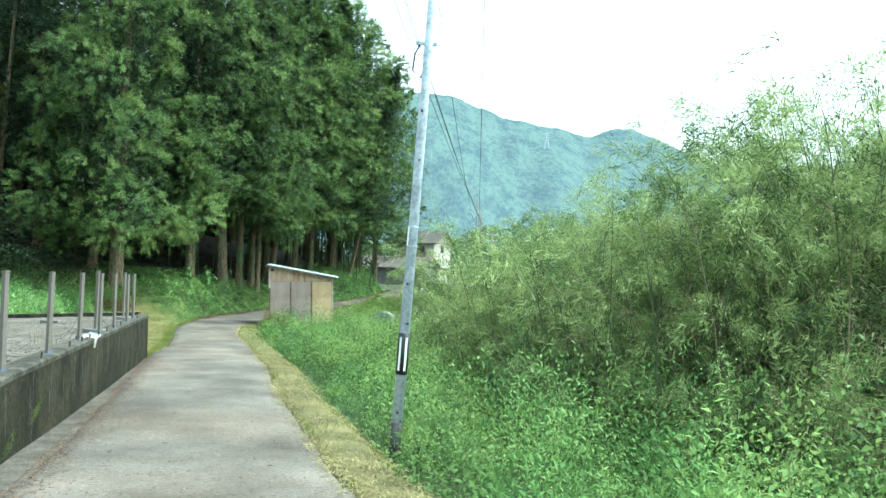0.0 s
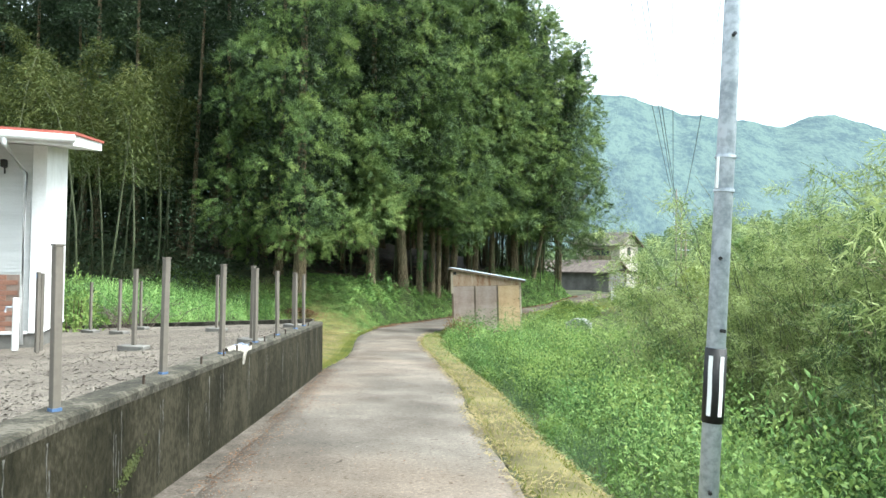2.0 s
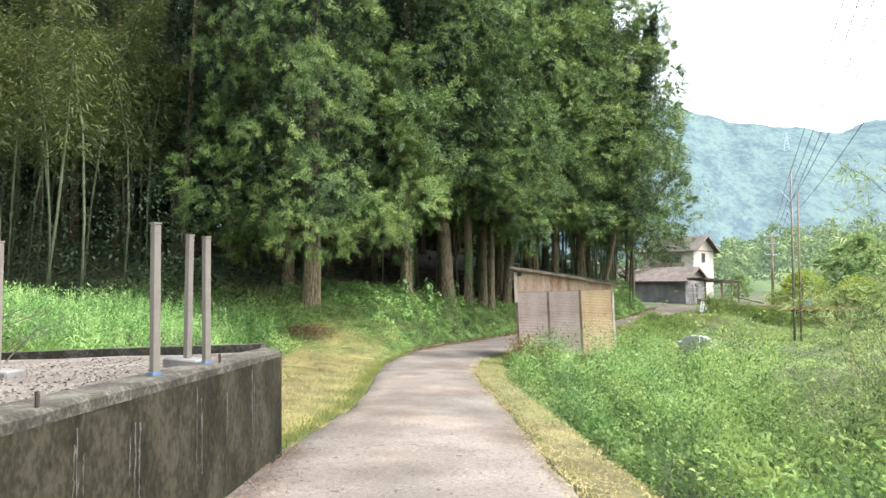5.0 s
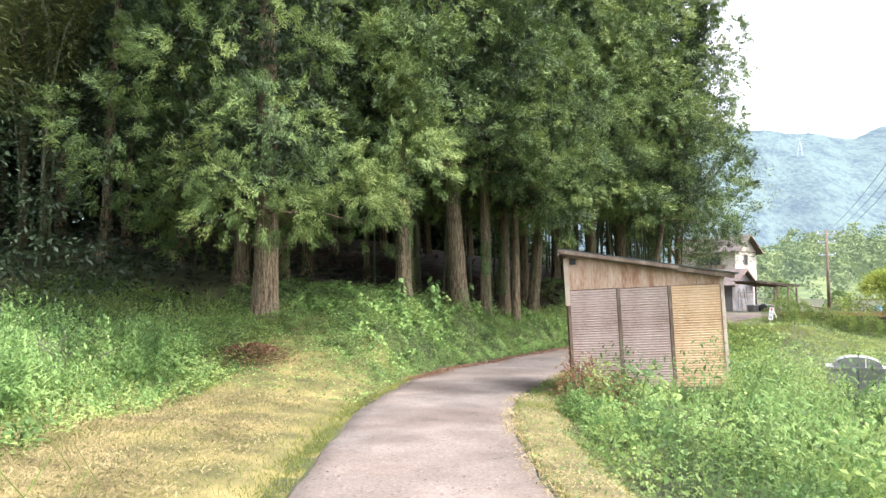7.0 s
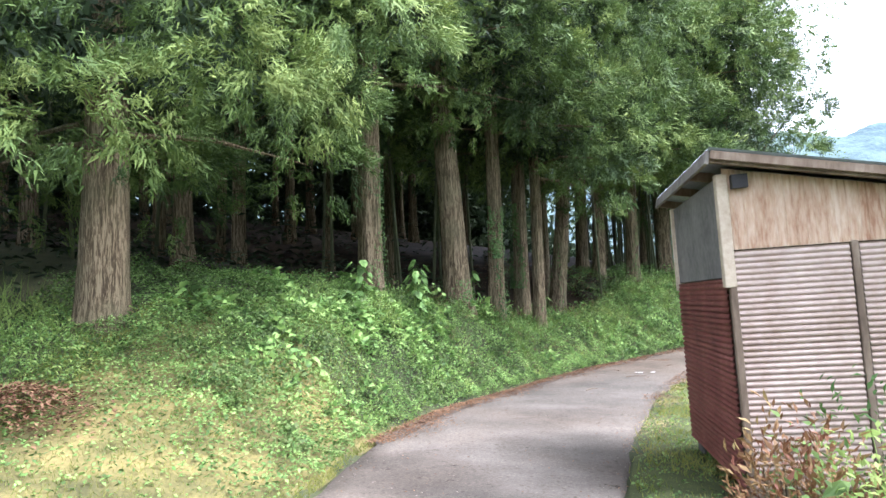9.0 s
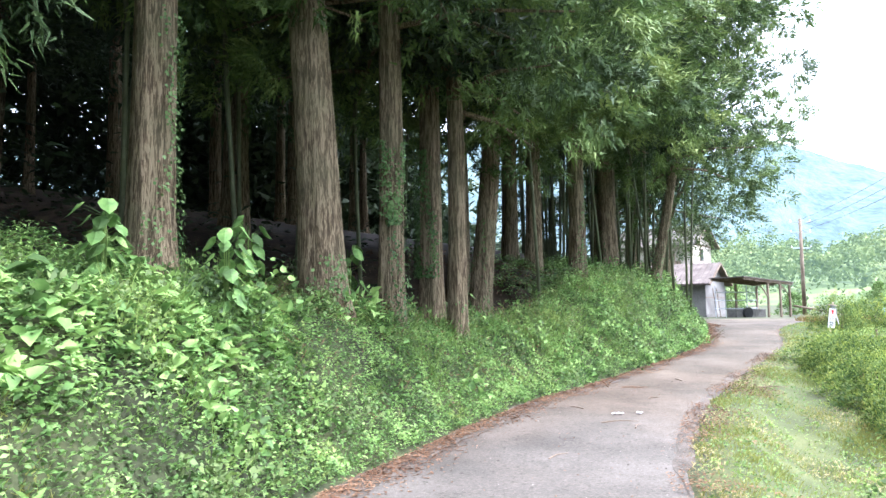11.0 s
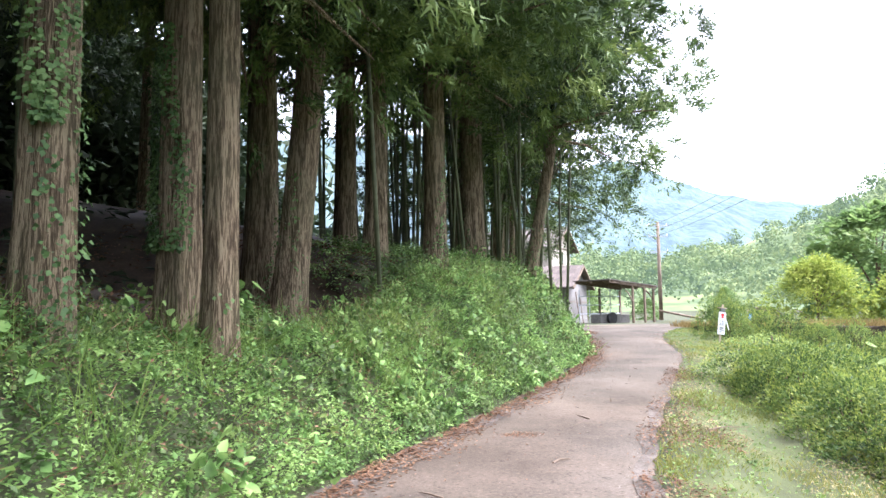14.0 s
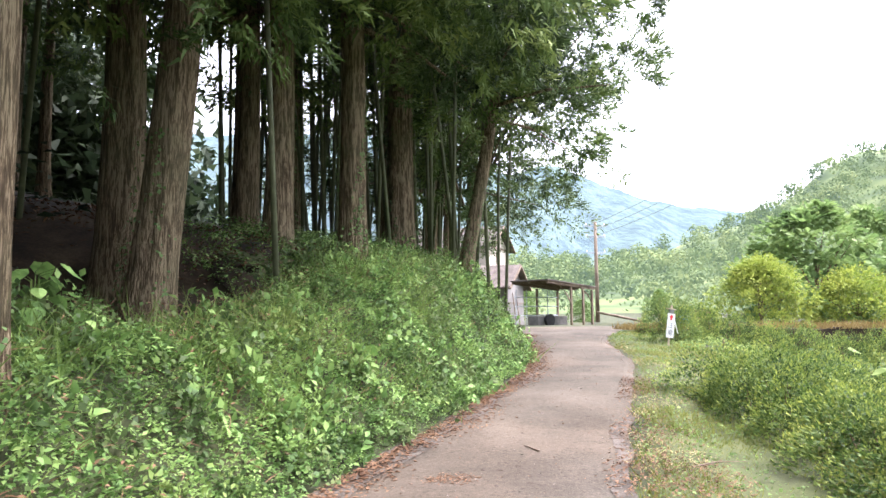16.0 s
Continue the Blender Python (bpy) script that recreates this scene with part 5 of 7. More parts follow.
lobe = unit(rng.normal(0, 1, (n, lobes, 3)) + np.array([0, 0, 0.9])) * rng.uniform(0.35, 0.75, (n, lobes, 1))
dvec = unit(rng.normal(0, 1, (n, lobes, per, 3)) + np.array([0, 0, 0.5]))
pos = cen[:, None, None] + rad[:, None, None, None] * (np.array([0, 0, 0.8]) + lobe[:, :, None] + 0.55 * dvec * rng.uniform(0.75, 1.05, (n, lobes, per, 1)))
ln = (rad[:, None, None] * rng.uniform(0.14, 0.28, (n, lobes, per))).reshape(-1)
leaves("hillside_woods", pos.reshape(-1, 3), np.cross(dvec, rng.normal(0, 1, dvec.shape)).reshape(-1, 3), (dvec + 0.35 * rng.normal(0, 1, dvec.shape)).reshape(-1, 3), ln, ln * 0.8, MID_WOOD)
tagged(bpy.data.objects["hillside_woods"], "mixed light green woods covering the hillside", "woods", kind="stuff")


# ---- weeds, grass and thicket ----
def area(rng, n, y0, y1, a0, a1, side):
    """Places in a strip beside the lane, a0 to a1 metres off its edge."""
    y = rng.uniform(y0, y1, n)
    off = rng.uniform(a0, a1, n)
    x = left_edge(y) - off if side < 0 else right_edge(y) + off
    return x, y, off


def turf(name, side, y0, y1, a0, a1, material, label, lift=0.012, seed=1):
    """A thin sheet of short turf or straw that follows the ground beside the lane."""
    v, q4 = [], []
    ys = np.arange(y0, y1, 0.35)
    cols_ = np.linspace(0, 1, 8)
    for y in ys:
        e = float(left_edge(y)) if side < 0 else float(right_edge(y))
        w1 = a1 + 0.32 * float(wobble(y, 3, 0.6, seed))
        for c in cols_:
            o = a0 + (w1 - a0) * c
            x = e - o if side < 0 else e + o
            v.append((x, y, float(ground_z(x, y)) + lift - (0.06 if c in (0.0, 1.0) else 0)))
    k = len(cols_)
    for j in range(len(ys) - 1):
        for c in range(k - 1):
            q4.append((j * k + c, j * k + c + 1, (j + 1) * k + c + 1, (j + 1) * k + c))
    return tagged(link(name, v, q4, material, smooth=True), label, "verge", kind="structure")


turf("verge_straw", 1, 1.0, 30.5, 0.02, 0.75, STRAWY, "strawy verge beside the lane")
turf("verge_turf", 1, 30.0, 60, 0.02, 2.1, TURF, "thin mown turf beside the lane", seed=4)
turf("verge_mown", -1, 17.6, 34, 0.02, 3.4, MOWN, "mown yellowish turf beside the lane", seed=7)


def weeds(name, rng, x, y, tall, leaf, material, label, category, width=0.55, parent=None):
    n = len(x)
    h = tall * (0.35 + 0.65 * (0.5 + 0.5 * wobble(x, y, 0.6, 4))) * (0.6 + 0.45 * wobble(x, y, 0.19, 9))
    z = ground_z(x, y) + np.maximum(h, 0.04) * rng.random(n) ** 0.6
    a = rng.uniform(0, math.tau, n)
    axis = np.stack([np.cos(a), np.sin(a), rng.normal(0.1, 0.45, n)], 1)
    nor = unit(np.stack([rng.normal(0, 0.4, n), rng.normal(0, 0.4, n), np.ones(n)], 1))
    size = leaf * rng.uniform(0.5, 1.35, n)
    ob = (broad_leaves if leaf >= 0.1 and width > 0.6 else leaves)(name, np.stack([x, y, z], 1), axis, nor, size, size * width, material, parent)
    return tagged(ob, label, category, kind="stuff")


rng = np.random.default_rng(41)
x, y, off = area(rng, 170000, 28.6, 58, 0.12, 5.5, -1)
ok = off < 4.2 + 1.3 * (1 - smoothstep(36, 38, y)) - 2.0 * smoothstep(37, 39, y) * (1 - smoothstep(46.6, 47.4, y)) + 0.4 * wobble(x, y, 0.5, 3)
grown = smoothstep(28.8, 33.5, y + 0.9 * wobble(x, y, 0.7, 5) + 0.3 * (off - 1.5))
ok &= rng.random(len(x)) < 0.15 + 0.85 * grown
x, y, grown = x[ok], y[ok], grown[ok]
weeds("bank_weeds", rng, x, y, 0.08 + 0.42 * grown, 0.050, BANK_LEAF, "dense green weeds and creepers on the roadside bank", "weeds")


def weed_mounds(name, rng, cx, cy, cr, ch, per, leaf, width, material, label, category="weeds"):
    """Weeds growing in rounded clumps of their own height, with gaps between."""
    n = len(cx)
    d = unit(rng.normal(0, 1, (n, per, 3)) + np.array([0, 0, 0.5]))
    d[..., 2] = np.abs(d[..., 2])
    c = np.stack([cx, cy, ground_z(cx, cy) - 0.05], 1)
    k = rng.uniform(0.6, 1.08, (n, per, 1)) * (1 + 0.15 * rng.normal(0, 1, (n, 1, 1)))
    pos = c[:, None] + d * k * np.stack([cr, cr, ch], 1)[:, None]
    axis = 0.7 * d + rng.normal(0, 0.6, d.shape) + np.array([0, 0, 0.1])
    nor = unit(d + rng.normal(0, 0.24, d.shape) + np.array([0, 0, 0.25]))
    s = (leaf * rng.uniform(0.7, 1.3, (n, 1)) * rng.uniform(0.55, 1.3, (n, per))).reshape(-1)
    ob = (broad_leaves if leaf > 0.08 and width > 0.6 else leaves)(name, pos.reshape(-1, 3), axis.reshape(-1, 3), nor.reshape(-1, 3), s, s * width, material)
    return tagged(ob, label, category, kind="stuff")


def bank_clumps():
    rng = np.random.default_rng(44)
    for n, r, h, per, leaf, width, m, label in ((260, 0.26, 0.34, 90, 0.05, 0.5, WEED_LEAF, "bright soft-leaved weeds in clumps on the bank"), (60, 0.3, 0.42, 60, 0.085, 0.7, BANK_LEAF, "broad heart-leaved weeds in clumps on the bank"), (240, 0.28, 0.34, 80, 0.06, 0.6, EVERGREEN_LEAF, "dark small-leaved creeper clumps on the bank")):
        x, y, off = area(rng, n, 31.5, 56, 0.25, 2.6, -1)
        g = rng.uniform(0.5, 1.3, n) * smoothstep(29.5, 34, y + off * 0.4)
        weed_mounds("weed_clumps", rng, x, y, r * g, h * g, per, leaf, width, m, label)
    for n, leaf, m, label in ((150, 0.08, BANK_LEAF, "leafy clumps of creeper on the steep bank"), (130, 0.075, EVERGREEN_LEAF, "dark leafy clumps on the steep bank")):
        x, y, off = area(rng, n, 43.5, 58, 0.2, 2.7, -1)
        g = rng.uniform(0.6, 1.3, n)
        weed_mounds("weed_clumps", rng, x, y, 0.26 * g, 0.38 * g, 80, leaf, 0.6, m, label)
    cx, cy, off = area(rng, 60, 36, 54, 0.5, 2.4, -1)
    x = np.repeat(cx, 70) + rng.normal(0, 0.22, 4200)
    y = np.repeat(cy, 70) + rng.normal(0, 0.22, 4200)
    tagged(blades("grass_tufts", np.stack([x, y, ground_z(x, y) + 0.05], 1), rng.uniform(0.25, 0.6, 4200), 0.012, 1.0, GRASS, rng, droop=0.6), "drooping green grass tufts on the bank", "grass", kind="stuff")
    cx, cy, off = area(rng, 60, 39, 47, 0.5, 2.4, -1)
    x = np.repeat(cx, 20) + rng.normal(0, 0.16, 1200)
    y = np.repeat(cy, 20) + rng.normal(0, 0.16, 1200)
    a, s = rng.uniform(0, math.tau, 1200), rng.uniform(0.02, 0.06, 1200)
    tagged(leaves("dead_leaves", np.stack([x, y, ground_z(x, y) + rng.uniform(0.12, 0.34, 1200)], 1), np.stack([np.cos(a), np.sin(a), rng.normal(0, 0.4, 1200)], 1), unit(np.stack([np.full(1200, 0.5), np.full(1200, -0.3), np.ones(1200)], 1)), s, s * 0.4, DEAD_LEAF), "brown dead leaves caught among the bank's weeds", "dead leaves", kind="stuff")


def stalks(name, rng, x, y, h, per, leaf, material, label, category="weeds"):
    """Upright stems with whorls of narrow leaves, tips the youngest."""
    n = len(x)
    q = np.sort(rng.uniform(0.15, 1.0, (n, per)), 1)
    tilt = rng.normal(0, 0.12, (n, 1, 2))
    a = rng.uniform(0, math.tau, (n, per))
    hq = h[:, None] * q
    base = np.stack([x[:, None] + tilt[..., 0] * hq, y[:, None] + tilt[..., 1] * hq, ground_z(x, y)[:, None] + hq], 2)
    axis = np.stack([np.cos(a), np.sin(a), 0.1 + 0.9 * q ** 3 + rng.normal(0, 0.2, q.shape)], 2)
    nor = np.stack([-0.4 * np.cos(a), -0.4 * np.sin(a), np.ones_like(a)], 2)
    s = leaf * (1.25 - 0.6 * q) * rng.uniform(0.7, 1.2, q.shape)
    ob = leaves(name, base.reshape(-1, 3), axis.reshape(-1, 3), nor.reshape(-1, 3), s.reshape(-1), s.reshape(-1) * 0.24, material, fold=0.2)
    return tagged(ob, label, category, kind="stuff")


bank_clumps()
def by_bin(x, y):
    """Lower growth in front of the steel bin and the shed."""
    return (1 - 0.45 * np.exp(-((x + 3.3) / 1.5) ** 2 - ((y - 30.6) / 2.4) ** 2)) * (1 - 0.75 * np.exp(-((x + 5.6) / 1.2) ** 2 - ((y - 30.4) / 1.5) ** 2))


# Low layer in a darker leaf colour, standing in for shade between the clumps.
x, y, off = area(rng, 46000, 2.0, 36, 0.5, 8.0, 1)
ok = off > 0.75 + 0.3 * wobble(x, y, 0.35, 6)
weeds("roadside_weeds", rng, x[ok], y[ok], 0.22 * by_bin(x[ok], y[ok]), 0.05, EVERGREEN_LEAF, "dense low weeds below the lane, coloured dark like shaded gaps", "weeds")
for m, lf, wd, label in ((WEED_LEAF, 0.056, 0.5, "clumps of soft green weeds below the lane"), (MEADOW_LEAF, 0.066, 0.36, "clumps of bright young weeds below the lane"), (BROAD_LEAF, 0.05, 0.6, "clumps of darker small-leaved weeds below the lane")):
    x, y, off = area(rng, 84, 2.0, 34, 0.95, 6.8, 1)
    g = (0.5 + 0.6 * smoothstep(0.8, 3.2, off)) * rng.uniform(0.45, 1.3, len(x)) * by_bin(x, y)
    weed_mounds("weed_clumps", rng, x, y, 0.78 * g * rng.uniform(0.8, 1.3, len(x)), 1.3 * g, 740, lf * 1.15, wd, m, label)
x, y, off = area(rng, 110, 2.0, 34, 1.2, 6.5, 1)
g = rng.uniform(0.6, 1.25, len(x)) * by_bin(x, y)
weed_mounds("weed_clumps", rng, x, y, 0.42 * g, 0.8 * g, 150, 0.05, 0.6, WEED_LEAF, "clumps of broad-leaved weeds below the lane")
x, y, off = area(rng, 170, 9, 38, 1.7, 9.0, 1)
ok = (by_bin(x, y) > 0.8) & (np.hypot(x + 2.7, y - 32.6) > 1.3) & (np.hypot(x + 6.4, y - 32) > 2.3)
x, y = x[ok], y[ok]
x = np.concatenate([x, [-2.4, -2.3, -2.7, -1.5, -2.9, -1.9, -3.0, -1.2, -2.4, -2.1]])
y = np.concatenate([y, [25.5, 27.0, 23.5, 28.5, 22.0, 24.6, 20.6, 26.4, 30.7, 29.6]])
g = np.concatenate([rng.uniform(0.55, 1.2, len(x) - 10), rng.uniform(1.8, 2.05, 8), [0.75, 0.9]])
weed_mounds("weed_bushes", rng, x, y, 0.7 * g, 1.15 * g, 420, 0.06, 0.5, WEED_LEAF, "rounded bushes of green weeds below the lane")
weed_mounds("weed_bushes", rng, np.array([-2.45, -2.25, -2.75, -2.0]), np.array([26.6, 25.2, 24.0, 23.6]), np.array([0.7, 0.8, 0.6, 0.7]), np.array([2.0, 2.0, 1.8, 1.9]), 1100, 0.075, 0.4, WEED_LEAF, "tall leafy weeds standing below the lane")
x, y, off = area(rng, 900, 2.5, 33, 1.0, 6.0, 1)
ok = wobble(x, y, 0.8, 5) > 0.25
stalks("stalky_weeds", rng, x[ok], y[ok], rng.uniform(0.5, 1.15, int(ok.sum())) * by_bin(x[ok], y[ok]), 26, 0.085, WEED_LEAF, "upright leafy weed stalks below the lane")
tufts_x, tufts_y, off = area(rng, 110, 3, 33, 1.0, 5.0, 1)
px = np.repeat(tufts_x, 60) + rng.normal(0, 0.10, 110 * 60)
py = np.repeat(tufts_y, 60) + rng.normal(0, 0.10, 110 * 60)
tagged(blades("grass_tufts", np.stack([px, py, ground_z(px, py)], 1), rng.uniform(0.35, 0.85, len(px)), 0.012, 0.9, GREY_GRASS, rng, droop=0.5), "grey-green tufts of arching grass", "grass", kind="stuff")
x, y, off = area(rng, 52000, 34, 62, 1.6, 13, 1)
ok = (y < 39.5) | (y > 53) | (off > 3.6)
x, y = x[ok], y[ok]
weeds("field_weeds", rng, x, y, 0.4, 0.07, WEED_LEAF, "green weeds at the field's edge", "weeds")
x, y, off = area(rng, 14000, 17.5, 33, 2.8, 11, -1)
hgt = rng.uniform(0.3, 0.7, len(x)) * smoothstep(2.6 + 1.4 * smoothstep(24, 18, y), 5.0 + 1.0 * smoothstep(24, 18, y), off)
tagged(blades("tall_grass", np.stack([x, y, ground_z(x, y) - 0.02], 1), hgt, 0.014, 0.8, GRASS, rng, droop=0.5), "tall green grass in the meadow beside the wood", "grass", kind="stuff")
x, y, off = area(rng, 34000, 17.8, 33, 2.9, 11, -1)
weeds("meadow_weeds", rng, x, y, 0.45, 0.075, WEED_LEAF, "leafy weeds in the meadow", "weeds", 0.38)
x, y, off = area(rng, 620, 17.8, 31, 3.1, 11, -1)
g = (0.45 + 0.65 * smoothstep(3.0, 5.0, off)) * rng.uniform(0.6, 1.2, len(x))
weed_mounds("weed_clumps", rng, x, y, 0.4 * g, 0.75 * g, 56, 0.08, 0.36, MEADOW_LEAF, "bright green clumps of weeds in the meadow")
x, y, off = area(rng, 150, 18.6, 29.5, 4.3, 10.5, -1)
g = rng.uniform(0.55, 1.1, len(x)) * smoothstep(3.4, 5.6, off)
weed_mounds("weed_bushes", rng, x, y, 0.8 * g, 1.05 * g, 170, 0.11, 0.24, MEADOW_LEAF, "tall bright mounds of leafy weeds in the meadow")
x, y, off = area(rng, 2300, 18.5, 30, 3.9, 10.5, -1)
ok = rng.random(len(x)) < smoothstep(-0.4, 0.1, wobble(x, y, 1.3, 8))
stalks("stalky_weeds", rng, x[ok], y[ok], rng.uniform(0.7, 1.15, int(ok.sum())), 26, 0.15, MEADOW_LEAF, "tall upright leafy stalks in the meadow")
x, y, off = area(rng, 70000, 17.6, 35, 0.0, 3.8, -1)
tagged(blades("mown_grass", np.stack([x, y, ground_z(x, y) - 0.02], 1), rng.uniform(0.03, 0.10, len(x)), 0.010, 1.0, LAWN, rng), "short yellowish mown grass beside the lane", "grass", kind="stuff")
x, y, off = area(rng, 80000, 29, 60, 0.0, 2.4, 1)
ok = rng.random(len(x)) < (0.25 + 0.75 * smoothstep(-0.5, 0.2, wobble(x, y, 0.45, 17))) * smoothstep(-0.1, 0.5, off + 0.25 * wobble(x, y, 0.5, 19))
x, y = x[ok], y[ok]
tagged(blades("verge_grass", np.stack([x, y, ground_z(x, y) - 0.02], 1), rng.uniform(0.04, 0.11, len(x)) * (0.75 + 0.5 * (wobble(x, y, 0.5, 17) > 0.1)), 0.014, 1.0, LAWN, rng), "short yellow-green grass on the verge", "grass", kind="stuff")
x, y, off = area(rng, 420, 30, 60, 0.25, 2.2, 1)
g = rng.uniform(0.5, 1.3, len(x))
weed_mounds("weed_clumps", rng, x, y, 0.14 * g, 0.09 * g, 22, 0.045, 0.6, WEED_LEAF, "small leafy weeds in the verge")
x, y, off = area(rng, 26000, 34, 54, 0.0, 2.6, 1)
ok = rng.random(len(x)) < smoothstep(0.15, 0.55, wobble(x, y, 0.55, 23) + 0.35 * (off < 0.35))
x, y = x[ok], y[ok]
a, s = rng.uniform(0, math.tau, len(x)), rng.uniform(0.03, 0.09, len(x))
tagged(leaves("straw", np.stack([x, y, ground_z(x, y) + 0.03 + 0.03 * rng.random(len(x))], 1), np.stack([np.cos(a), np.sin(a), rng.normal(0.1, 0.25, len(x))], 1), np.tile([0, 0, 1.0], (len(x), 1)), s, s * 0.16, STRAW), "dry brown patches in the mown verge", "straw", kind="stuff")
x, y, off = area(rng, 14000, 4, 30, 0.0, 1.4, 1)
tagged(blades("verge_grass", np.stack([x, y, ground_z(x, y) - 0.02], 1), rng.uniform(0.03, 0.10, len(x)), 0.014, 1.0, LAWN, rng), "short yellow-green grass on the strawy verge", "grass", kind="stuff")
x, y, off = area(rng, 42000, 1.5, 31, -0.16, 1.2, 1)
ok = rng.random(len(x)) < smoothstep(-0.8, 0.4, wobble(x, y, 0.45, 13)) * (1.2 - np.abs(off - 0.1) * 0.9)
x, y = x[ok], y[ok]
a = rng.uniform(0, math.tau, len(x))
s = rng.uniform(0.04, 0.12, len(x))
tagged(leaves("straw", np.stack([x, y, np.maximum(ground_z(x, y), np.where(x < right_edge(y), road_z(y) + 0.012, -9)) + 0.02 * rng.random(len(x))], 1), np.stack([np.cos(a), np.sin(a), rng.normal(0.1, 0.25, len(x))], 1), np.tile([0, 0, 1.0], (len(x), 1)), s, s * 0.12, STRAW), "dry cut straw along the lane", "straw", kind="stuff")
x, y, off = area(rng, 62000, 17.8, 29, 0.2, 4.2, -1)
ok = rng.random(len(x)) < 1.0 * smoothstep(-0.9, 0.1, wobble(x, y, 0.8, 11)) * smoothstep(0.4, 1.3, off) * (1 - smoothstep(26.5, 29, y))
x, y = x[ok], y[ok]
a = rng.uniform(0, math.tau, len(x))
s = rng.uniform(0.04, 0.12, len(x))
tagged(leaves("straw", np.stack([x, y, ground_z(x, y) + 0.03 + 0.03 * rng.random(len(x))], 1), np.stack([np.cos(a), np.sin(a), rng.normal(0.1, 0.25, len(x))], 1), np.tile([0, 0, 1.0], (len(x), 1)), s, s * 0.12, STRAW), "dry cut straw on the mown grass", "straw", kind="stuff")


def bamboo_bush(rng, height, spread, stems, tufts, label, leaf_mat=None):
    """Arching canes, each with tufts of narrow leaves at its twig ends."""
    t = thing("bamboo_bush", Matrix(), label, "bamboo bush", "bamboo thicket")
    bm = bmesh.new()
    P, A = [], []
    qs = (0, 0.25, 0.5, 0.75, 0.9, 1.0)
    twigs, along, per = tufts
    for k in range(stems):
        a = rng.uniform(0, math.tau)
        r0 = spread * 0.5 * math.sqrt(rng.random())
        b = Vector((r0 * math.cos(a), r0 * math.sin(a), -0.2))
        h = height * (rng.uniform(0.5, 1.08) if height < 6 else rng.uniform(0.55, 0.92))
        a2 = a + rng.normal(0, 0.7)
        reach = spread * rng.uniform(0.1, 0.7)
        pts = [b + Vector((reach * q ** 2.2 * math.cos(a2), reach * q ** 2.2 * math.sin(a2), h * (q - 0.16 * q ** 4))) for q in qs]
        rod(pts, [0.010, 0.009, 0.008, 0.006, 0.004, 0.002], 3, bm)
        q = rng.uniform(0.18, 1.0, twigs) ** 0.8
        base = np.array([np.interp(q, qs, [p[i] for p in pts]) for i in range(3)]).T
        tw = unit(rng.normal(0, 1, (twigs, 3)) * np.array([1, 1, 0.25]) + np.array([0.5 * math.cos(a2), 0.5 * math.sin(a2), 0.25]))
        reach_ = rng.uniform(0.3, 0.85, twigs) * (1.2 - 0.7 * q)
        u = (np.arange(along) + 1.0) / along
        tc = base[:, None] + tw[:, None] * (reach_[:, None] * u)[..., None] + np.array([0, 0, -0.42]) * (reach_[:, None] * u ** 2)[..., None]
        e = unit(rng.normal(0, 0.55, (twigs, along, per, 3)) + 0.9 * tw[:, None, None] + np.array([0, 0, -0.35]))
        P.append((tc[:, :, None] + e * rng.uniform(0, 0.09, (twigs, along, per, 1)) + rng.normal(0, 0.05, e.shape)).reshape(-1, 3))
        A.append(e.reshape(-1, 3))
    tagged(part("woody_base", bm, DRY_STEM if leaf_mat else CULM, t), kind="stuff")
    P, A = np.concatenate(P), np.concatenate(A)
    nor = unit(rng.normal(0, 0.6, P.shape) + np.array([0, 0, 1.0]))
    s = rng.uniform(0.055, 0.13, len(P))
    needles("foliage", P, A, nor, s, s * 0.14, leaf_mat or BAMBOO_LEAF, t)
    return t


rng = np.random.default_rng(51)
tall_bush = bamboo_bush(rng, 6.6, 4.0, 38, (9, 5, 17), "tall dense bamboo thicket with arching feathery tops")
bushes = [bamboo_bush(rng, 3.4, 2.6, 20, (8, 4, 18), "green bamboo grass bush with narrow leaves"), bamboo_bush(rng, 4.2, 2.9, 21, (8, 4, 18), "green bamboo grass bush with narrow leaves"),
          bamboo_bush(rng, 2.4, 2.3, 18, (7, 4, 18), "low green bamboo grass bush"), bamboo_bush(rng, 3.6, 3.0, 24, (4, 2, 5), "dry tan bamboo grass drooping in the thicket", DRY_LEAF)]
placed = [False] * 4
front = np.array([(9.3, 6.2), (10.8, 2.9), (14, 2.4), (17.6, 1.8), (22, 0.6), (27, 0.9), (32, 2.4)])
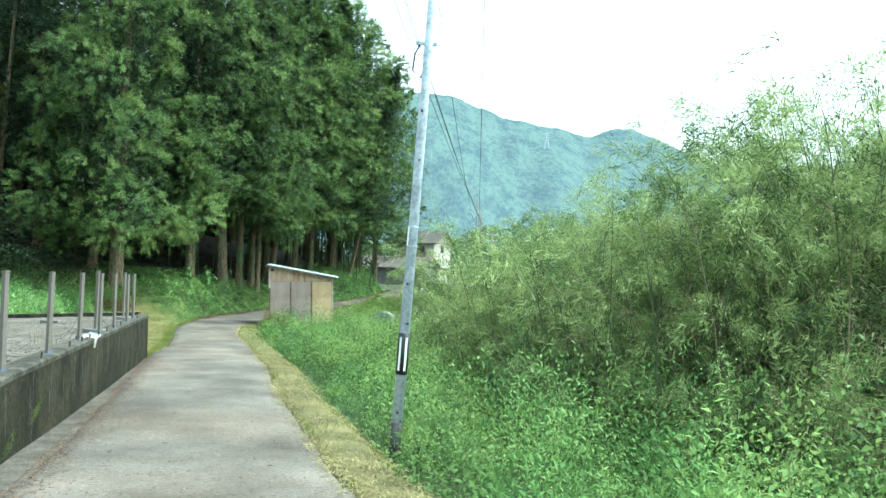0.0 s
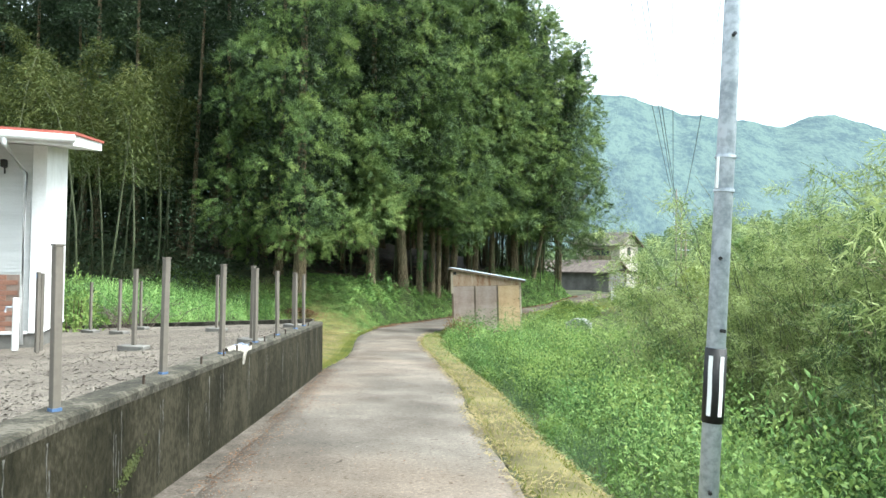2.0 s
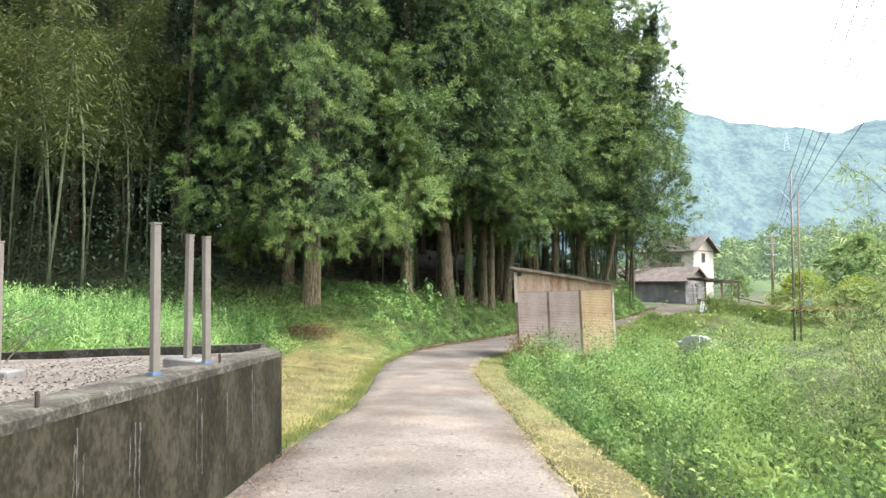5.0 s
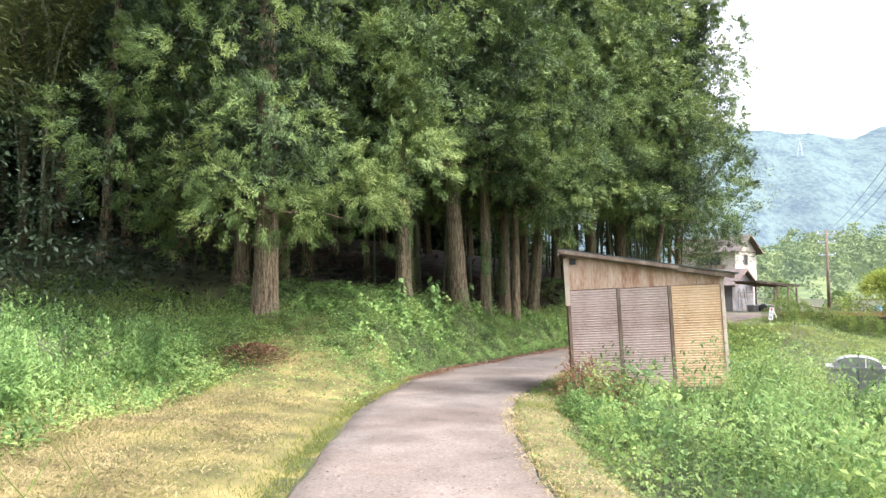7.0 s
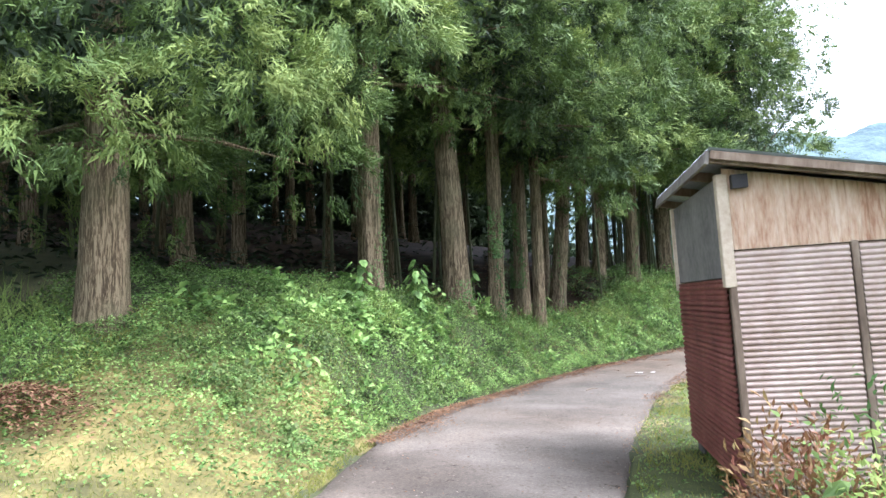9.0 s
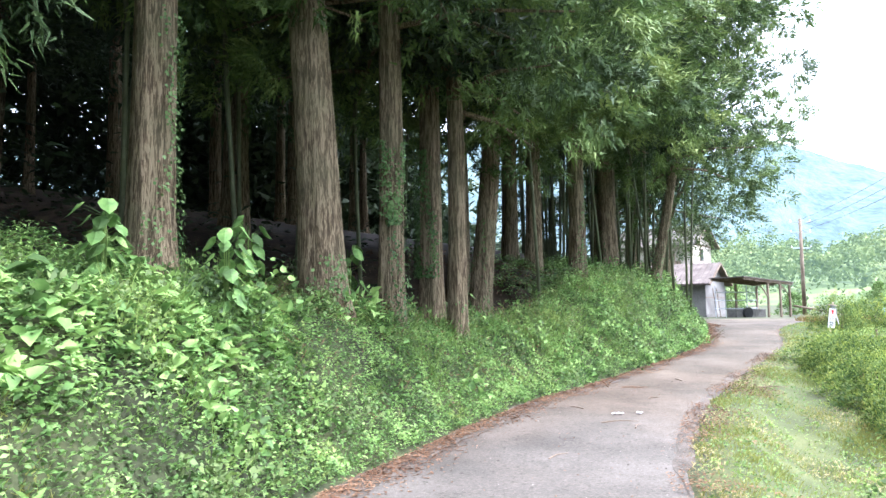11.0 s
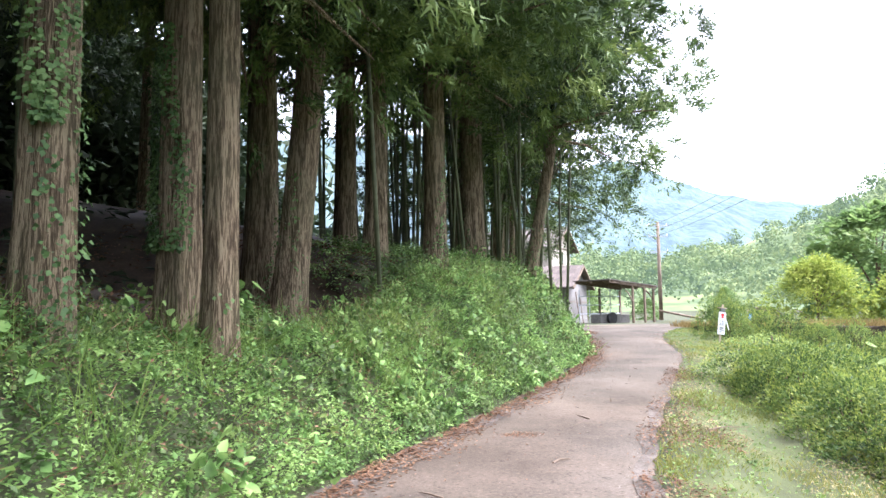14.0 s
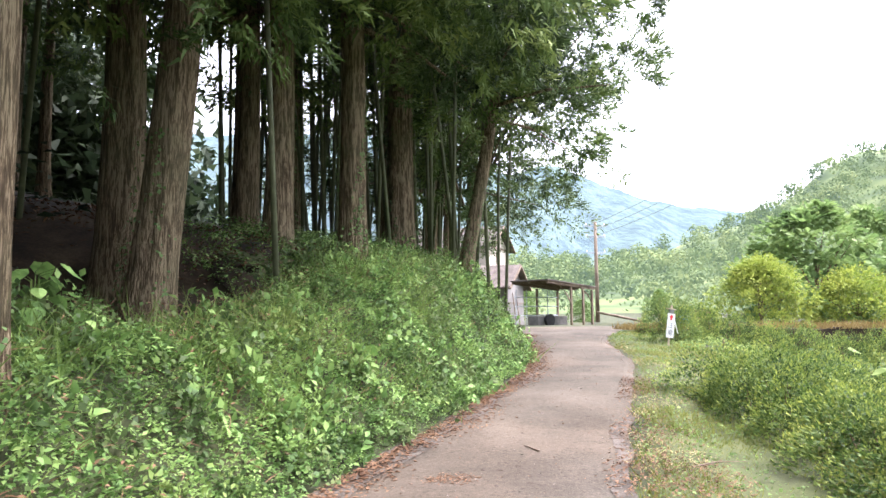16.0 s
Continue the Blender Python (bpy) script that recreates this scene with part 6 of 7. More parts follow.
for k in range(72):
    y = rng.uniform(9.0, 32)
    x = float(np.interp(y, front[:, 0], front[:, 1])) + abs(rng.normal(0, 2.6))
    i = 2 if rng.random() < 0.25 else (3 if rng.random() < 0.16 else int(rng.integers(0, 2)))
    grow = (1.15 + 0.1 * max(0.0, min(x, 8.0) - 1.0)) * (1.0 if y < 25 else 0.7) * rng.uniform(0.7, 1.15)
    if k >= 56:
        x, y, grow = ((5.2, 12.2, 1.7), (5.4, 11.3, 1.6), (6.9, 10.2, 1.5), (6.1, 10.6, 1.6), (1.2, 19.0, 1.5), (2.2, 18.6, 1.6), (1.6, 20.4, 1.55), (2.8, 20.2, 1.65), (1.4, 22.4, 1.5), (2.6, 22.6, 1.6), (3.2, 17.6, 1.45), (4.2, 16.0, 1.5), (5.6, 9.9, 1.1), (4.6, 12.2, 1.3), (5.0, 10.6, 0.9), (6.4, 9.6, 1.0))[k - 56]
        i = 3 if k in (57, 58, 59, 66, 69, 71) else k % 2
    m = pose(x, y, float(ground_z(x, y)) - 0.05, 0, 0, rng.uniform(0, 360)) @ Matrix.Diagonal((0.6 + 0.4 * grow, 0.6 + 0.4 * grow, grow, 1))
    if not placed[i]:
        bushes[i].matrix_basis, placed[i] = m, True
    else:
        copy_thing(bushes[i], m @ Matrix.Diagonal((1 / bushes[i].scale.x, 1 / bushes[i].scale.y, 1 / bushes[i].scale.z, 1)))
for k, (x, y, s) in enumerate(((6.2, 12.3, 1.0), (7.3, 12.0, 1.3), (8.6, 11.8, 1.5), (7.0, 14.4, 1.25), (8.4, 14.2, 1.5), (9.6, 13.0, 1.6), (9.8, 15.4, 1.75), (5.6, 15.2, 1.05), (4.0, 18.4, 0.95), (3.2, 21.2, 0.9), (11.2, 14.5, 1.8), (6.6, 17.6, 1.2), (2.3, 18.3, 0.92), (2.9, 16.7, 0.85), (7.9, 13.2, 1.45), (8.8, 12.6, 1.6), (10.0, 12.0, 1.65))):
    m = pose(x, y, float(ground_z(x, y)) - 0.05, 0, 0, 77 * k)
    ob = tall_bush if k == 0 else copy_thing(tall_bush, m)
    ob.matrix_basis = m
    ob.scale = (0.2 + 0.8 * s, 0.2 + 0.8 * s, s)


# growth round the steel bin
weed_mounds("weed_clumps", rng, np.array([-2.0, -2.75, -3.4, -2.35, -3.0, -1.4]), np.array([31.2, 31.0, 31.5, 30.2, 29.9, 31.8]), np.array([0.55, 0.5, 0.55, 0.6, 0.6, 0.6]), np.array([0.6, 0.55, 0.5, 0.55, 0.5, 0.7]), 420, 0.05, 0.45, WEED_LEAF, "green weeds growing up in front of the bin")

# soft fine-leaved growth where the lane falls away
x, y, off = area(rng, 80, 5.0, 17, 1.3, 6.5, 1)
g = rng.uniform(0.6, 1.5, 80) * (0.6 + 0.4 * smoothstep(1.0, 3.0, off))
weed_mounds("weed_clumps", rng, x, y, 0.55 * g, 0.95 * g, 420, 0.042, 0.34, MEADOW_LEAF, "soft fine-leaved bright weeds below the lane")
# low bright growth along the foot of the thicket
y = rng.uniform(8.8, 24, 90)
x = np.interp(y, front[:, 0], front[:, 1]) + rng.uniform(-1.6, 0.3, 90)
g = rng.uniform(0.6, 1.2, 90)
weed_mounds("weed_clumps", rng, x, y, 0.5 * g, 0.75 * g, 190, 0.06, 0.4, MEADOW_LEAF, "bright low weeds along the foot of the thicket")

# grit and bits of bark on the lane
n = 5200
y = rng.uniform(1.0, 58, n)
k = rng.random(n)
k = np.where(rng.random(n) < 0.55, np.where(rng.random(n) < 0.5, 0.14 * k ** 1.5, 1 - 0.12 * k ** 1.5), k)
x = left_edge(y) + (right_edge(y) - left_edge(y)) * k
z = road_z(y) + 0.03 * np.maximum(0, 1 - (2 * k - 1) ** 2) + 0.012
a = rng.uniform(0, math.tau, n)
s = rng.uniform(0.008, 0.03, n)
for name, m, sel, label in (("grit", PEBBLE, rng.random(n) < 0.5, "pale grit scattered on the lane"), ("bark_bits", DEAD_LEAF, None, "brown bits of bark and leaf on the lane")):
    sel = sel if sel is not None else ~last
    last = sel
    tagged(leaves(name, np.stack([x, y, z], 1)[sel], np.stack([np.cos(a), np.sin(a), np.full(n, 0.1)], 1)[sel], np.tile([0, 0, 1.0], (int(sel.sum()), 1)), s[sel], s[sel] * 0.7, m, fold=0.25), label, "grit", kind="stuff")

# tall reedy grass behind the kerb of the yard
n = 9000
x, y = rng.uniform(-17, -10.2, n), 17.95 + np.abs(rng.normal(0, 1.3, n))
tagged(blades("reed_grass", np.stack([x, y, ground_z(x, y) - 0.02], 1), rng.uniform(0.35, 0.7, n), 0.014, 0.6, GRASS, rng, droop=0.5), "tall reedy grass along the yard's kerb", "grass", kind="stuff")


# ---- pylon on the mountain ----
def pylon(a, d, h):
    x, y, z = -6 + d * math.sin(radians(a)), 20 + d * math.cos(radians(a)), mountain_height(a, d) - 2
    t = thing("pylon", pose(x, y, z), "small pale lattice power pylon on the wooded slope", "pylon")
    for sx, sy in ((-1, -1), (-1, 1), (1, -1), (1, 1)):
        part("leg", rod([(sx * 2.6, sy * 2.6, 0), (sx * 0.5, sy * 0.5, h * 0.8), (0, 0, h)], 0.22, 4), GALVANISED, t)
    for k in range(5):
        z0, z1 = h * 0.16 * k, h * 0.16 * (k + 1)
        w0, w1 = 2.6 - 2.1 * z0 / (0.8 * h), 2.6 - 2.1 * z1 / (0.8 * h)
        for s_ in (-1, 1):
            part("brace", rod([(s_ * w0, -w0, z0), (-s_ * w1, -w1, z1)], 0.13, 4), GALVANISED, t)
    for q, w in ((0.72, 3.4), (0.84, 2.8), (0.95, 2.2)):
        part("arm", rod([(-w, 0, h * q), (w, 0, h * q)], 0.18, 4), GALVANISED, t)


pylon(9.0, 716, 19)


# ---- bushes, trees and plants beside the fields ----
def mound(name, rng, rx, ry, h, n, leaf, width, mat, label, category, group="", inner=0.55):
    """A clipped or wild bush: leaves over and in a lumpy dome, on short stems."""
    t = thing(name, Matrix(), label, category, group)
    d = unit(rng.normal(0, 1, (n, 3)) * np.array([1, 1, 0.9]) + np.array([0, 0, 0.25]))
    d[:, 2] = np.abs(d[:, 2])
    a = np.arctan2(d[:, 1], d[:, 0])
    lump = 1 + 0.14 * np.sin(a * 3 + 4 * d[:, 2]) + 0.10 * np.sin(a * 7 - 5 * d[:, 2])
    k = (rng.uniform(inner, 1.05, n) * lump)[:, None]
    pos = d * k * np.array([rx, ry, h])
    s = leaf * rng.uniform(0.5, 1.3, n)
    for q in range(5):
        w = rng.normal(0, 0.4, 2)
        part("stem", rod([(0.2 * w[0], 0.2 * w[1], -0.1), (rx * 0.5 * w[0], ry * 0.5 * w[1], h * 0.6)], [0.02, 0.008], 5), BARK, t)
    leaves("foliage", pos, d * 0.8 + rng.normal(0, 0.6, (n, 3)) + np.array([0, 0, 0.3]), unit(d + rng.normal(0, 0.5, (n, 3)) + np.array([0, 0, 0.6])), s, s * width, mat, t)
    return t


rng = np.random.default_rng(61)
hedge = [mound("tea_bush", rng, 0.8, 0.7, 0.82, 4600, 0.055, 0.45, HEDGE_LEAF, "rounded tea bush, dark green with yellow-green tips", "bush", "tea bushes along the field", 0.84),
         mound("tea_bush", rng, 0.9, 0.8, 0.92, 5000, 0.055, 0.45, HEDGE_LEAF, "rounded tea bush, dark green with yellow-green tips", "bush", "tea bushes along the field", 0.84)]
SHOOTS = leafy("tea_shoots", (0.11, 0.16, 0.03), (0.21, 0.27, 0.05), (0.34, 0.38, 0.09), 2.0, 0.55, 0.42)
for bush, (rx, ry, h) in zip(hedge, ((0.8, 0.7, 0.82), (0.9, 0.8, 0.92))):
    n = 1500
    d = unit(rng.normal(0, 1, (n, 3)) * np.array([1, 1, 0.6]) + np.array([0, 0, 0.9]))
    d[:, 2] = np.abs(d[:, 2])
    a = np.arctan2(d[:, 1], d[:, 0])
    lump = 1 + 0.14 * np.sin(a * 3 + 4 * d[:, 2]) + 0.10 * np.sin(a * 7 - 5 * d[:, 2])
    s = rng.uniform(0.03, 0.06, n)
    leaves("young_foliage", d * (rng.uniform(0.99, 1.1, n) * lump)[:, None] * np.array([rx, ry, h]), d + rng.normal(0, 0.5, d.shape) + np.array([0, 0, 0.6]), unit(d + rng.normal(0, 0.4, d.shape)), s, s * 0.4, SHOOTS, bush)
rows_ = [(float(right_edge(y)) + off + 0.285 * (48.0 - y) + rng.uniform(-0.12, 0.12), y + rng.uniform(-0.2, 0.2)) for off, ys in ((1.45, np.arange(41.4, 48.2, 0.9)), (2.4, np.arange(41.0, 47.8, 1.0))) for y in ys]
rows_ += [(-0.9, 56.3), (0.0, 56.8), (0.9, 56.6), (1.8, 56.4), (2.8, 56.2), (3.9, 55.9), (5.0, 55.7), (6.4, 55.4), (7.4, 54.6), (9.0, 54.0)]
for k, (x, y) in enumerate(rows_):
    m = pose(x, y, float(ground_z(x, y)) - 0.05, 0, 0, rng.uniform(0, 360))
    if k < 2:
        hedge[k].matrix_basis = m
    else:
        ob = copy_thing(hedge[k % 2], m)
        ob.scale = (rng.uniform(0.85, 1.15), rng.uniform(0.85, 1.15), rng.uniform(0.7, 0.95) * (1.0 if y < 50 else 1.35))

stand(broadleaf("persimmon_tree", rng, 2.9, 0.8, 1.9, 0.06, 120, 70, 0.13, 0.5, LIME_LEAF, "small tree with bright lime-green leaves by the field", "tree", 2.5), 4.9, 61.5, 40)
stand(broadleaf("persimmon_tree", rng, 2.6, 0.7, 2.1, 0.05, 110, 70, 0.13, 0.5, LIME_LEAF, "small spreading tree with bright lime-green leaves", "tree", 2.5), 8.2, 61.0, 10)
big = broadleaf("field_tree", rng, 7.2, 0.8, 3.4, 0.16, 130, 32, 0.36, 0.6, BROAD_LEAF, "full green broadleaf tree behind the field", "tree", 2.8)
tagged(big, group="trees behind the field")
stand(big, 8.8, 64)
big.scale = (0.95, 0.95, 0.75)
for x, y, s in ((13.5, 64.5, 1.0), (17.5, 63, 1.05), (12, 71, 1.25), (20, 68, 1.3), (24, 62, 1.2), (4.0, 94, 0.6), (-1.0, 98, 0.6), (9, 94, 0.6), (14, 90, 0.65), (21, 76, 1.5), (28, 70, 1.6)):
    ob = copy_thing(big, pose(x, y, float(ground_z(x, y)) - 0.05, 0, 0, rng.uniform(0, 360)))
    ob.scale = (0.66 * s, 0.66 * s, 0.62 * s * rng.uniform(0.85, 1.1))

# plants in front of the shed
red = mound("reddish_shrub", rng, 0.55, 0.45, 0.85, 1300, 0.09, 0.3, RED_LEAF, "reddish-brown shrub in front of the shed", "shrub")
stand(red, -7.55, 30.75)
red2 = copy_thing(red, pose(-6.9, 30.5, float(ground_z(-6.9, 30.5)), 0, 0, 130))
red2.scale = (0.8, 0.8, 0.7)


def big_leaf_plant(rng, count, height, size, climbing=False):
    t = thing("large_leaved_plant", Matrix(), "kudzu vine climbing upright with large hanging green leaves" if climbing else "wild plant with large heart-shaped green leaves", "plant", "large leaved plants")
    for k in range(count):
        a = rng.uniform(0, math.tau)
        r = rng.uniform(0.04, 0.26) if climbing else rng.uniform(0.1, 0.45)
        h = height * (0.12 + 0.88 * (k + rng.random()) / count if climbing else rng.uniform(0.45, 1))
        p = Vector((r * math.cos(a), r * math.sin(a), h))
        stalk = part("stalk", rod([(0, 0, -0.05), ((0.15 if climbing else 0.4) * p.x, (0.15 if climbing else 0.4) * p.y, (0.9 if climbing else 0.6) * h), p], [0.006, 0.005, 0.003], 5), WEED_LEAF, t)
        bm = bmesh.new()
        s_ = size * rng.uniform(0.7, 1.15)
        d = Vector((math.cos(a), math.sin(a), -1.5 if climbing else -0.55)).normalized()
        side = Vector((-math.sin(a), math.cos(a), 0))
        up = d.cross(side) * -1
        mid = [bm.verts.new(p + d * s_ * q + up * s_ * 0.06 * math.sin(q * 3)) for q in (-0.05, 0.35, 0.7, 1.0)]
        for sg in (-1, 1):
            out = [bm.verts.new(p + d * s_ * q + side * sg * s_ * w + up * s_ * 0.12) for q, w in ((-0.2, 0.22), (0.15, 0.42), (0.55, 0.3))]
            bm.faces.new((mid[0], out[0], out[1], mid[1]))
            bm.faces.new((mid[1], out[1], out[2], mid[2]))
            bm.faces.new((mid[2], out[2], mid[3]))
        part("leaf", bm, BANK_LEAF if climbing else WEED_LEAF, t)
        stalk.parent = t
    return t


plants = [big_leaf_plant(rng, 10, 0.8, 0.24), big_leaf_plant(rng, 8, 0.5, 0.2), big_leaf_plant(rng, 30, 1.15, 0.2, True)]
spots_ = [(-7.05, 30.55), (-6.2, 29.6), (-6.5, 30.3), (-5.6, 29.4), (-5.9, 28.6), (-6.6, 28.3), (-5.0, 28.0), (-3.4, 46.6), (-2.6, 47.6), (-2.0, 48.4), (-3.0, 45.9), (-1.6, 47.2), (-3.1, 27), (-3.9, 26.2)]
towers = [(-12.7, 40.75), (-13.3, 38.9), (-13.7, 36.9), (-12.9, 37.6), (-11.6, 43.6)]
for k, (x, y) in enumerate(spots_):
    m = pose(x, y, float(ground_z(x, y)), 0, 0, rng.uniform(0, 360))
    if k < 2:
        plants[k].matrix_basis = m
    else:
        ob = copy_thing(plants[k % 2], m)
for k, (x, y) in enumerate(towers):
    m = pose(x, y, float(ground_z(x, y)), 0, 0, 71 * k)
    if k == 0:
        plants[2].matrix_basis = m
    else:
        copy_thing(plants[2], m).scale = (0.9, 0.9, (1.0, 0.9, 0.75, 0.8, 0.6)[k])

# kudzu-like larger leaves over the bank, and taller leafy weeds below the lane
x, y, off = area(rng, 8000, 33.2, 40.5, 0.5, 2.6, -1)
ok = wobble(x, y, 0.8, 21) > 0.0
x, y = x[ok], y[ok]
weeds("broad_weeds", rng, x, y, 0.48, 0.08, BANK_LEAF, "broad-leaved creeper over the bank", "weeds", 0.75)
x, y, off = area(rng, 3600, 33.4, 40.5, 0.9, 3.4, -1)
ok = wobble(x, y, 0.7, 27) > -0.1
weeds("kudzu", rng, x[ok], y[ok], 0.58, 0.13, BANK_LEAF, "kudzu with large bright green leaves on the bank", "kudzu", 0.85)
x, y, off = area(rng, 9000, 3, 33, 1.3, 7.5, 1)
ok = (wobble(x, y, 1.2, 12) > 0.1) & (by_bin(x, y) > 0.8)
weeds("tall_weeds", rng, x[ok], y[ok], 1.05, 0.055, WEED_LEAF, "taller leafy weeds standing out of the rest", "weeds", 0.3)
x, y, off = area(rng, 9000, 6, 33, 1.2, 6, 1)
ok = wobble(x, y, 0.9, 15) > 0.25
tagged(blades("reed_grass", np.stack([x[ok], y[ok], ground_z(x[ok], y[ok])], 1), rng.uniform(0.4, 0.8, int(ok.sum())), 0.011, 0.7, GRASS, rng, droop=0.6), "clumps of arching grass among the weeds", "grass", kind="stuff")

x, y, off = area(rng, 16000, 20, 60, 0.05, 2.2, 1)
weeds("clover", rng, x, y, 0.07, 0.035, BROAD_LEAF, "clover and small weeds in the verge", "clover", 0.8)

# Darker leaf colour on this strip stands in for shade below the cedars.
x, y, off = area(rng, 22000, 29.5, 37.5, 0.1, 3.2, -1)
ok = rng.random(len(x)) < smoothstep(30.0, 33.0, y + 0.8 * wobble(x, y, 0.6, 2))
x, y = x[ok], y[ok]
weeds("creeper", rng, x, y, 0.36, 0.05, BROAD_LEAF, "leafy weeds along the foot of the bank", "weeds", 0.55)
x, y, off = area(rng, 56000, 37.5, 48, 0.1, 2.7, -1)
weeds("creeper", rng, x, y, 0.4, 0.036, BANK_LEAF, "small-leaved creepers covering the bank", "creeper", 0.6)
x, y, off = area(rng, 44000, 46.5, 58.5, 0.08, 2.2, -1)
weeds("creeper", rng, x, y, 0.34, 0.058, BANK_LEAF, "creepers hanging over the steep bank", "creeper", 0.6)

# shrub, dead brush and leaf heap behind the yard
bright = mound("leafy_shrub", rng, 0.55, 0.5, 1.35, 900, 0.10, 0.55, WEED_LEAF, "bright green leafy shrub behind the yard", "shrub")
stand(bright, -13.0, 16.4)


def brush(x, y, size, count, seed):
    rng = np.random.default_rng(seed)
    t = thing("brush_pile", pose(x, y, float(ground_z(x, y))), "bare grey-brown dead branches lying in the weeds", "dead branches", "dead brush")
    for k in range(count):
        a = rng.uniform(0, math.tau)
        r = size * rng.uniform(0.4, 1.0)
        h = size * rng.uniform(0.35, 1.0)
        b = Vector((0.25 * size * rng.normal(), 0.25 * size * rng.normal(), 0))
        m_ = b + Vector((0.5 * r * math.cos(a), 0.5 * r * math.sin(a), 0.75 * h))
        e = b + Vector((r * math.cos(a), r * math.sin(a), h))
        br = part("branch", rod([b, m_, e], [0.012, 0.008, 0.003], 4), DEAD_WOOD, t)
        for q in range(3):
            c = m_.lerp(e, rng.random())
            part("twig", rod([c, c + Vector(rng.normal(0, 0.14 * size, 3)) + Vector((0, 0, 0.1 * size))], [0.005, 0.002], 3), DEAD_WOOD, br)


DEAD_WOOD = surface("dead_wood", ((0.07, 0.055, 0.045), (0.15, 0.125, 0.105)), 6, 30, 0.95, 0.2)
brush(-11.9, 17.2, 1.0, 26, 1)
brush(-12.6, 17.4, 0.7, 18, 2)
brush(-12.4, 21.5, 0.8, 14, 3)
brush(-13.2, 23.0, 0.8, 14, 4)
brush(-15.9, 27.0, 0.9, 14, 5)
n = 1500
x, y = rng.normal(-14.35, 0.42, n), rng.normal(30.5, 0.25, n)
s = rng.uniform(0.04, 0.09, n)
a = rng.uniform(0, math.tau, n)
tagged(leaves("leaf_heap", np.stack([x, y, ground_z(x, y) + 0.26 * np.exp(-((x + 14.35) / 0.6) ** 2 - ((y - 30.5) / 0.4) ** 2) * rng.uniform(0.6, 1, n) + 0.05], 1), np.stack([np.cos(a), np.sin(a), rng.normal(0.1, 0.3, n)], 1), np.tile([0, 0, 1.0], (n, 1)), s, s * 0.5, DEAD_LEAF), "reddish-brown heap of dead leaves on the bank", "dead leaves", kind="stuff")

# brown stems and fallen twigs through the bank's green
x, y, off = area(rng, 2600, 38, 56, 0.3, 2.6, -1)
a = rng.uniform(0, math.tau, len(x))
s = rng.uniform(0.08, 0.26, len(x))
tagged(leaves("dry_stalks", np.stack([x, y, ground_z(x, y) + 0.05 + 0.25 * rng.random(len(x))], 1), np.stack([np.cos(a), np.sin(a), rng.normal(0.5, 0.6, len(x))], 1), np.stack([np.sin(a), -np.cos(a), np.ones(len(x))], 1), s, 0.007, DEAD_LEAF), "dry brown stalks among the bank's weeds", "dry stalks", kind="stuff")

# brown floor of the wood behind the bank
v, q4 = [], []
offs = np.array([1.9, 2.4, 3.0, 4.0, 6.0, 9.0, 13.0, 18.0, 25.0, 32.0])
ys = np.arange(38.4, 62.0, 0.6)
for y in ys:
    for o in offs:
        x = float(left_edge(y)) - o - (2.2 * (1 - smoothstep(38, 39.5, y)) + 1.3 * smoothstep(46.6, 47.4, y)) * (o < 3)
        v.append((x, y, float(ground_z(x, y)) + 0.02 + (0.05 if o > 3 else 0)))
k = len(offs)
for j in range(len(ys) - 1):
    for c in range(k - 1):
        q4.append((j * k + c + 1, j * k + c, (j + 1) * k + c, (j + 1) * k + c + 1))
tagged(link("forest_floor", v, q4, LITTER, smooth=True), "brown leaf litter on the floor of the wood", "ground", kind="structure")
x, y, off = area(rng, 8000, 39, 50, 2.2, 7.0, -1)
s = rng.uniform(0.05, 0.12, len(x))
a = rng.uniform(0, math.tau, len(x))
tagged(leaves("litter", np.stack([x, y, ground_z(x, y) + 0.06], 1), np.stack([np.cos(a), np.sin(a), rng.normal(0.2, 0.3, len(x))], 1), np.tile([0, 0, 1.0], (len(x), 1)), s, s * 0.4, DEAD_LEAF), "fallen brown leaves under the cedars", "dead leaves", kind="stuff")

# dead leaves along the lane's edges
x, y, off = area(rng, 15000, 33, 60, 0, 1, -1)
x = left_edge(y) - 0.1 + 0.3 * np.abs(rng.normal(0, 0.75, len(x))) * (1 + 0.5 * wobble(y, 4, 0.5, 6))
s = rng.uniform(0.02, 0.065, len(x))
a = rng.uniform(0, math.tau, len(x))
tagged(leaves("dead_leaves", np.stack([x, y, np.maximum(ground_z(x, y), road_z(y)) + 0.02], 1), np.stack([np.cos(a), np.sin(a), rng.normal(0.1, 0.2, len(x))], 1), np.tile([0, 0, 1.0], (len(x), 1)), s, s * 0.45, DEAD_LEAF), "brown dead leaves along the edge of the lane", "dead leaves", kind="stuff")
x, y, off = area(rng, 2600, 33, 56, -0.12, 0.4, 1)
x2, y2, off2 = area(rng, 9000, 0, 17.6, 0, 1, -1)
x2 = left_edge(y2) + 0.02 + 0.32 * np.abs(rng.normal(0, 0.8, len(x2))) * (1 + 0.5 * wobble(y2, 1, 0.5, 3))
half = len(x2) // 2
sg, ag = rng.uniform(0.006, 0.022, half), rng.uniform(0, math.tau, half)
tagged(leaves("grit", np.stack([x2[:half], y2[:half], road_z(y2[:half]) + 0.02], 1), np.stack([np.cos(ag), np.sin(ag), rng.uniform(0.1, 0.4, half)], 1), np.tile([0, 0, 1.0], (half, 1)), sg, sg * 0.9, PEBBLE, fold=0.3), "grey grit at the foot of the wall", "grit", kind="stuff")
x, y = np.concatenate([x, x2[half:]]), np.concatenate([y, y2[half:]])
s = rng.uniform(0.01, 0.04, len(x))
a = rng.uniform(0, math.tau, len(x))
